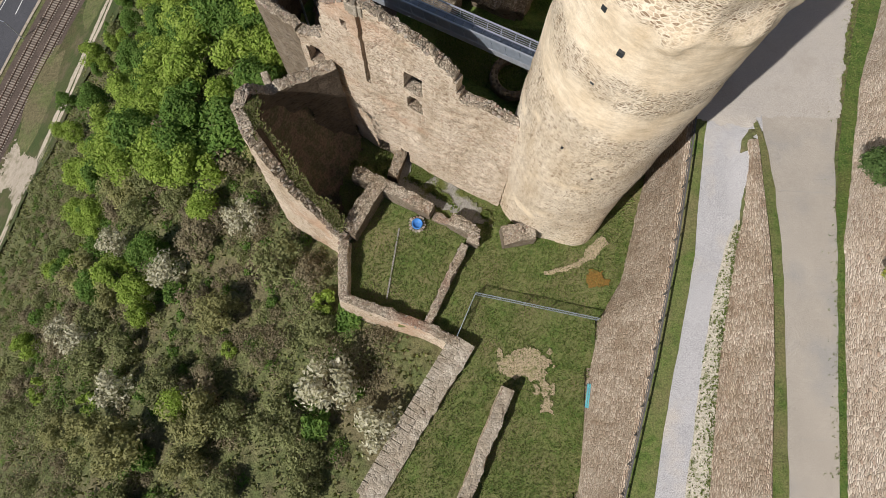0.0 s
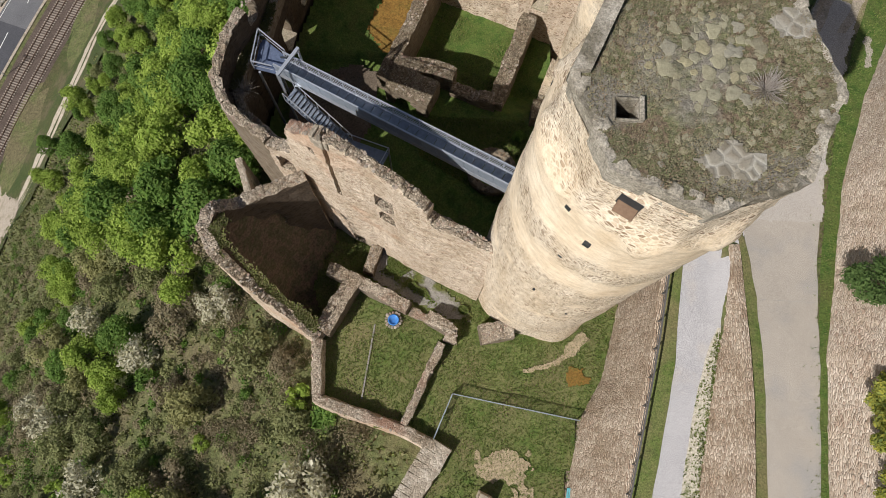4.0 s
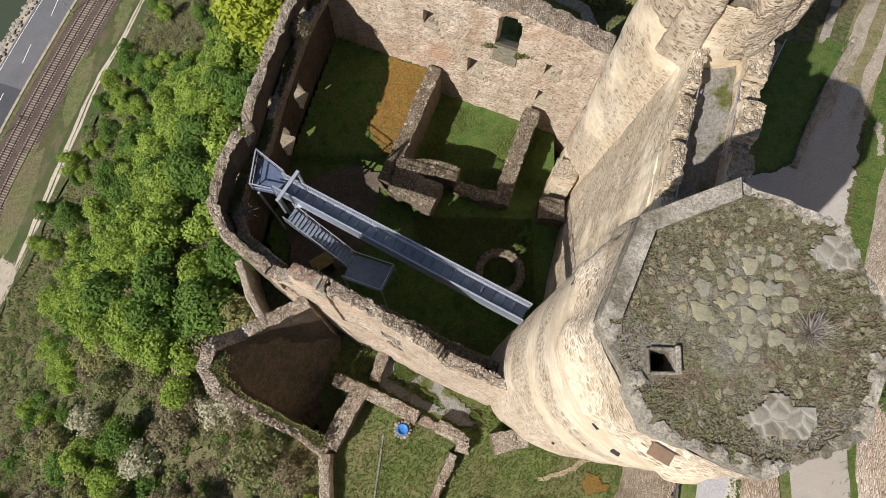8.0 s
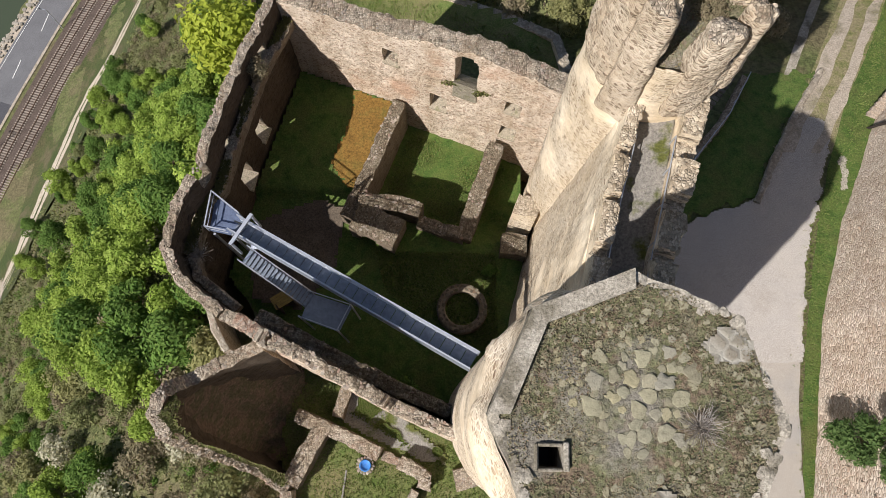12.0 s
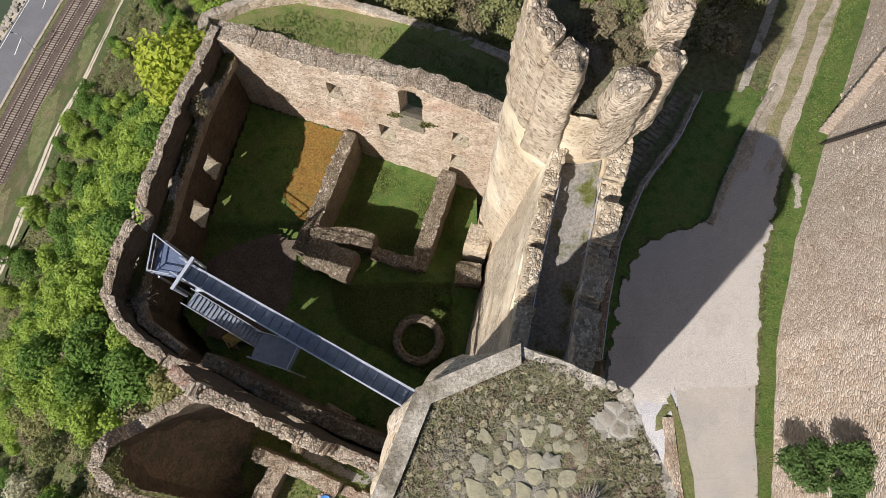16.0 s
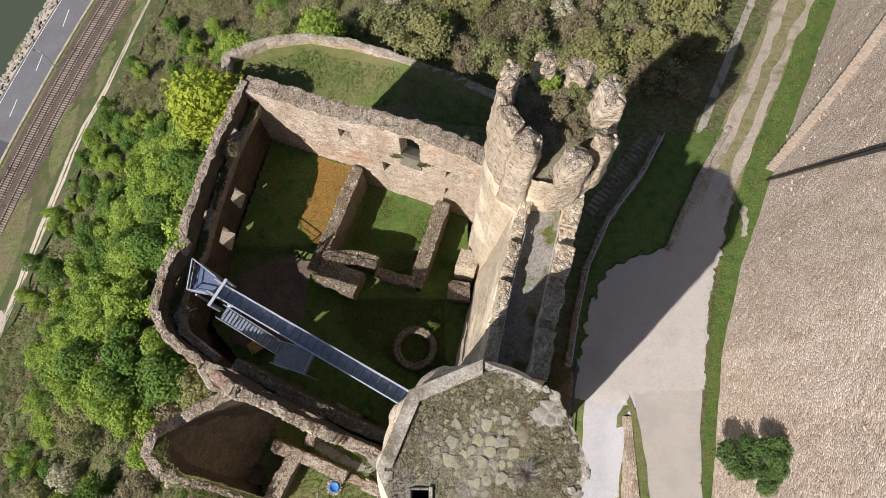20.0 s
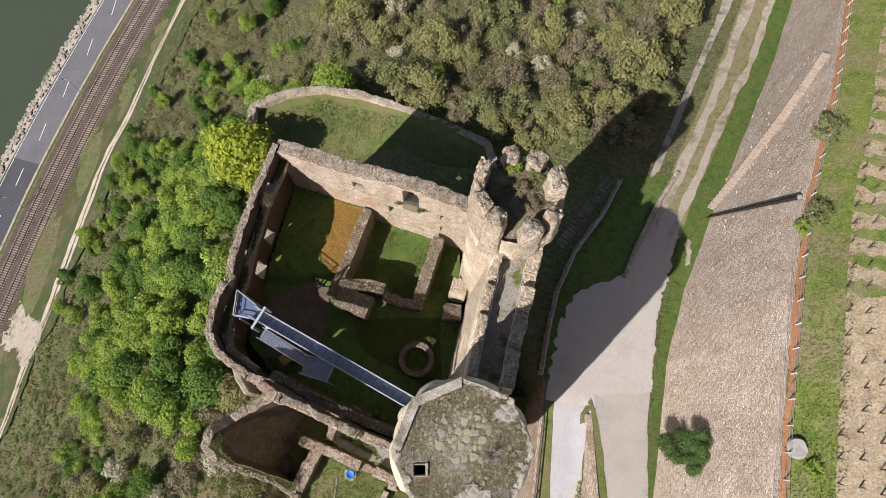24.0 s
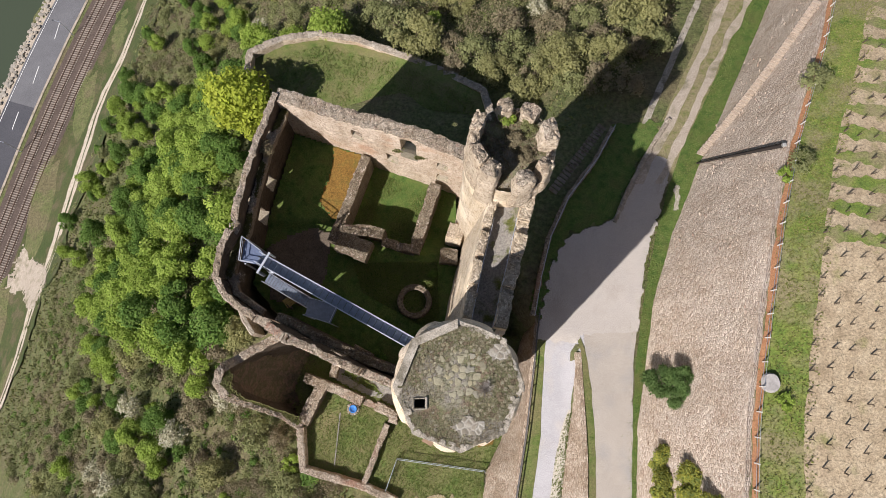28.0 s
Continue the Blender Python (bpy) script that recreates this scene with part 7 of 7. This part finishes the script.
def dry_shrub(x, y, z, r, n, label):
    """A leafless shrub: thin crooked twigs springing from one root."""
    rr = random.Random(int(x * 7 + y * 13))
    ob = thing("dry_shrub", label, "shrub")
    bm = bmesh.new()
    for k in range(n):
        a, e, l = rr.uniform(0, 6.28), rr.uniform(0.15, 1.3), r * rr.uniform(0.5, 1.0)
        p = Vector((x, y, z))
        d = Vector((math.cos(a) * math.cos(e), math.sin(a) * math.cos(e), math.sin(e)))
        for q in range(3):
            d = (d + Vector((rr.uniform(-0.4, 0.4), rr.uniform(-0.4, 0.4), rr.uniform(-0.3, 0.3)))).normalized()
            w = 0.012 - 0.003 * q
            s1 = d.orthogonal().normalized() * w
            t = p + d * l / 3
            s2 = d.cross(s1).normalized() * w
            vs = [bm.verts.new(v) for v in (p + s1, p - s1 * 0.5 + s2, p - s1 * 0.5 - s2, t + s1 * 0.7, t - s1 * 0.35 + s2 * 0.7, t - s1 * 0.35 - s2 * 0.7)]
            for i in range(3):
                bm.faces.new((vs[i], vs[(i + 1) % 3], vs[3 + (i + 1) % 3], vs[3 + i]))
            p = t
    part("crown", bm, M_TWIG, ob)
    return ob


dry_shrub(5.45, -9.0, TZ + 0.08, 0.95, 150, "bare grey shrub growing in the roof turf")
dry_shrub(-18.0, 1.6, 7.8, 1.3, 160, "bare brown shrub on the west ledge")
dry_shrub(-15.2, 15.4, 7.8, 1.2, 90, "bare brown shrub on the west ledge")


def tufts(name, outline_fn, n, size, mat, label, zf):
    """Blades of grass and weeds, too many to count, as one piece."""
    rr = np.random.RandomState(hash_seed(name))
    pts = []
    while len(pts) < n:
        p = outline_fn(rr)
        if p is not None:
            pts.append((p[0], p[1], zf(p[0], p[1])))
    P = np.repeat(np.array(pts), 3, 0)
    m = len(P)
    a = rr.uniform(0, 6.28, m)
    s = size * rr.uniform(0.5, 1.5, m)
    d = np.stack([np.cos(a), np.sin(a), np.zeros(m)], 1)
    tip = P + np.stack([np.cos(a + 1.3), np.sin(a + 1.3), np.zeros(m)], 1) * (s * 0.7)[:, None] + np.array([0, 0, 1]) * (s * 0.9)[:, None]
    V = np.stack([P - d * (s * 0.3)[:, None], P + d * (s * 0.3)[:, None], tip], 1).reshape(-1, 3)
    ob = link(name, V.tolist(), (np.arange(m)[:, None] * 3 + np.arange(3)).tolist(), mat)
    return tagged(ob, label, "weeds", kind="stuff")


def hill_pt(rr):
    u, v = rr.uniform(-20, 84), rr.uniform(-48, 115)
    p = uv(u, v)
    return p if clear(*p) else None


M_WEED = random_mat("weeds", [(0.1, 0.14, 0.03), (0.19, 0.17, 0.08), (0.14, 0.18, 0.04), (0.24, 0.2, 0.12), (0.09, 0.12, 0.03)], 0.9, True, 0.2)
tufts("hillside_weeds", hill_pt, 36000, 0.38, M_WEED, "rough weeds and dry grass over the slope", lambda x, y: land(x, y) - 0.05)


def roof_pt(rr):
    a, d = rr.uniform(0, 6.28), 3.8 * rr.uniform(0, 1) ** 0.5
    x, y = d * math.cos(a), d * math.sin(a)
    return None if (abs(TX + x - HX) < 0.6 and abs(TY + y - HY) < 0.5) or math.hypot(x - 0.2, y - 0.8) < 1.4 and rr.uniform() < 0.8 else (TX + x, TY + y)


M_ROOFWEED = random_mat("roof_weeds", [(0.19, 0.16, 0.105), (0.24, 0.21, 0.14), (0.16, 0.17, 0.085), (0.2, 0.13, 0.09), (0.22, 0.2, 0.125)], 0.9, True, 0.1)
tufts("roof_weeds", roof_pt, 9000, 0.055, M_ROOFWEED, "dry moss and weeds on the tower roof", lambda x, y: TZ + 0.08)


def plat_pt(rr):
    a, d = rr.uniform(0, 6.28), 3.0 * rr.uniform(0, 1) ** 0.5
    return CX + d * math.cos(a), CY + d * math.sin(a)


tufts("platform_weeds", plat_pt, 2500, 0.13, M_ROOFWEED, "dry weeds on the round tower's platform", lambda x, y: 27.2 - 1.1 * smooth01((CY - y) / 3.3 - 0.2))


def lawn(outline):
    xs_, ys_ = [p[0] for p in outline], [p[1] for p in outline]

    def fn(rr):
        x, y = rr.uniform(min(xs_), max(xs_)), rr.uniform(min(ys_), max(ys_))
        c = False
        for (x1, y1), (x2, y2) in zip(outline, outline[1:] + outline[:1]):
            if (y1 > y) != (y2 > y) and x < (x2 - x1) * (y - y1) / (y2 - y1) + x1:
                c = not c
        return (x, y) if c else None
    return fn


M_BLADE = random_mat("grass_blades", [(0.09, 0.14, 0.03), (0.125, 0.18, 0.035), (0.17, 0.2, 0.06), (0.2, 0.185, 0.085)], 0.85, True, 0.25)
tufts("ward_grass", lawn(LOWER), 30000, 0.12, M_BLADE, "short uneven grass of the ward", lambda x, y: -4.25)
tufts("court_grass", lawn([(2.6, 4.5), (3, -4), (-6, 1), (-7, 4.5)]), 9000, 0.13, M_BLADE, "grass in the keep", lambda x, y: -1.05)
tufts("terrace_grass", lawn([(-22, 35), (-14.6, 22), (6, 14.5), (8, 27), (-3, 34), (-13, 37.5)]), 9000, 0.16, M_BLADE, "grass on the north terrace", lambda x, y: -13.4 + 5.4 * smooth01((x + 12) / 22))
tufts("room_grass", lawn([(-7, 9.2), (-4.6, 16), (3.6, 13), (3.4, 6.5), (1.4, 6.5)]), 7000, 0.13, M_BLADE, "grass in the sunken room", lambda x, y: -3.85)


def ledge_pt(rr):
    line = [(-13.5, 19.8), (-15.0, 15.8), (-16.25, 11.0), (-17.0, 6.6), (-18.2, 4.0), (-18.6, 1.6)]
    k = rr.randint(0, len(line) - 1)
    f = rr.uniform()
    a, b = line[k], line[k + 1]
    x, y = a[0] + (b[0] - a[0]) * f + rr.normal(scale=0.18), a[1] + (b[1] - a[1]) * f
    return (x, y) if nz(x, y, 0, 0.5) > -0.1 else None


tufts("ledge_weeds", ledge_pt, 2600, 0.15, random_mat("ledge_moss", [(0.1, 0.1, 0.03), (0.16, 0.14, 0.05), (0.07, 0.08, 0.025)], 0.9, True, 0.1), "moss and ivy along the west ledge", lambda x, y: 7.75 + 0.3 * smooth01((18 - y) / 6))


def foot_pt(rr):
    f = rr.uniform()
    x, y = -8.6 + 8.0 * f + rr.normal(scale=0.35), -7.0 - 4.4 * f + rr.normal(scale=0.3) - 0.2
    return (x, y) if nz(x, y, 3, 0.8) > -0.05 else None


tufts("wall_foot_weeds", foot_pt, 2600, 0.16, M_BLADE, "weeds along the foot of the south wall", lambda x, y: -4.15)


def verge_pt(rr):
    y = rr.uniform(-30, 40)
    x = lerp_table(y, [(-31, 21.7), (-12, 23.8), (5.3, 26.7), (15, 32), (25, 36.6), (41, 45)]) + rr.normal(scale=0.55)
    return x, y


tufts("verge_grass", verge_pt, 7000, 0.14, M_BLADE, "grass tufts of the lane verge", lambda x, y: land(x, y) + 0.02)


def vine_pt(rr):
    y = rr.uniform(-28, 45)
    return lerp_table(y, TOP_X) + rr.uniform(1.0, 5.0) + rr.normal(scale=0.3), y


tufts("vineyard_tufts", vine_pt, 6000, 0.15, random_mat("dry_blades", [(0.13, 0.16, 0.04), (0.22, 0.22, 0.07), (0.17, 0.2, 0.04), (0.3, 0.26, 0.14)], 0.9, True, 0.2), "tussocks and dandelions on the vineyard verge", lambda x, y: lerp_table(y, TOP_Z) + 0.13 * (x - lerp_table(y, TOP_X)) + 0.05)


def bastion_pt(rr):
    line = [(-17.9, -7.6), (-18.4, -9.0), (-17.6, -10.4), (-16.6, -11.3), (-15.2, -12.2), (-13.4, -13.6)]
    k = rr.randint(0, len(line) - 1)
    f = rr.uniform()
    a, b = line[k], line[k + 1]
    x, y = a[0] + (b[0] - a[0]) * f + rr.normal(scale=0.3) + 0.3, a[1] + (b[1] - a[1]) * f + rr.normal(scale=0.25) + 0.2
    return (x, y) if nz(x, y, 0, 0.6) > -0.1 else None


def niche_pt(rr):
    c = ((-1.25, 15.45), (1.0, 14.65))[rr.randint(0, 2)]
    return c[0] + rr.normal(scale=0.28), c[1] + rr.normal(scale=0.1)


tufts("niche_weeds", niche_pt, 260, 0.22, M_WEED, "dark weeds growing beside the arched window", lambda x, y: 6.6 + 0.35 * nz(x, y, 0, 3.0))
tufts("bastion_weeds", bastion_pt, 3200, 0.16, M_WEED, "weeds and ivy overgrowing the bastion's crest", lambda x, y: lerp_table(y + 0.25 * x, [(-17.2, -2.3), (-16.0, -0.5), (-15.5, 2.4), (-14.9, 5.9), (-14.6, 9.2), (-13.4, 10.6), (-12, 9.8)]))
tufts("shoulder_weeds", shoulder_pt, 1800, 0.13, M_BLADE, "weeds dotting the gravel shoulder", lambda x, y: land(x, y) + 0.06)
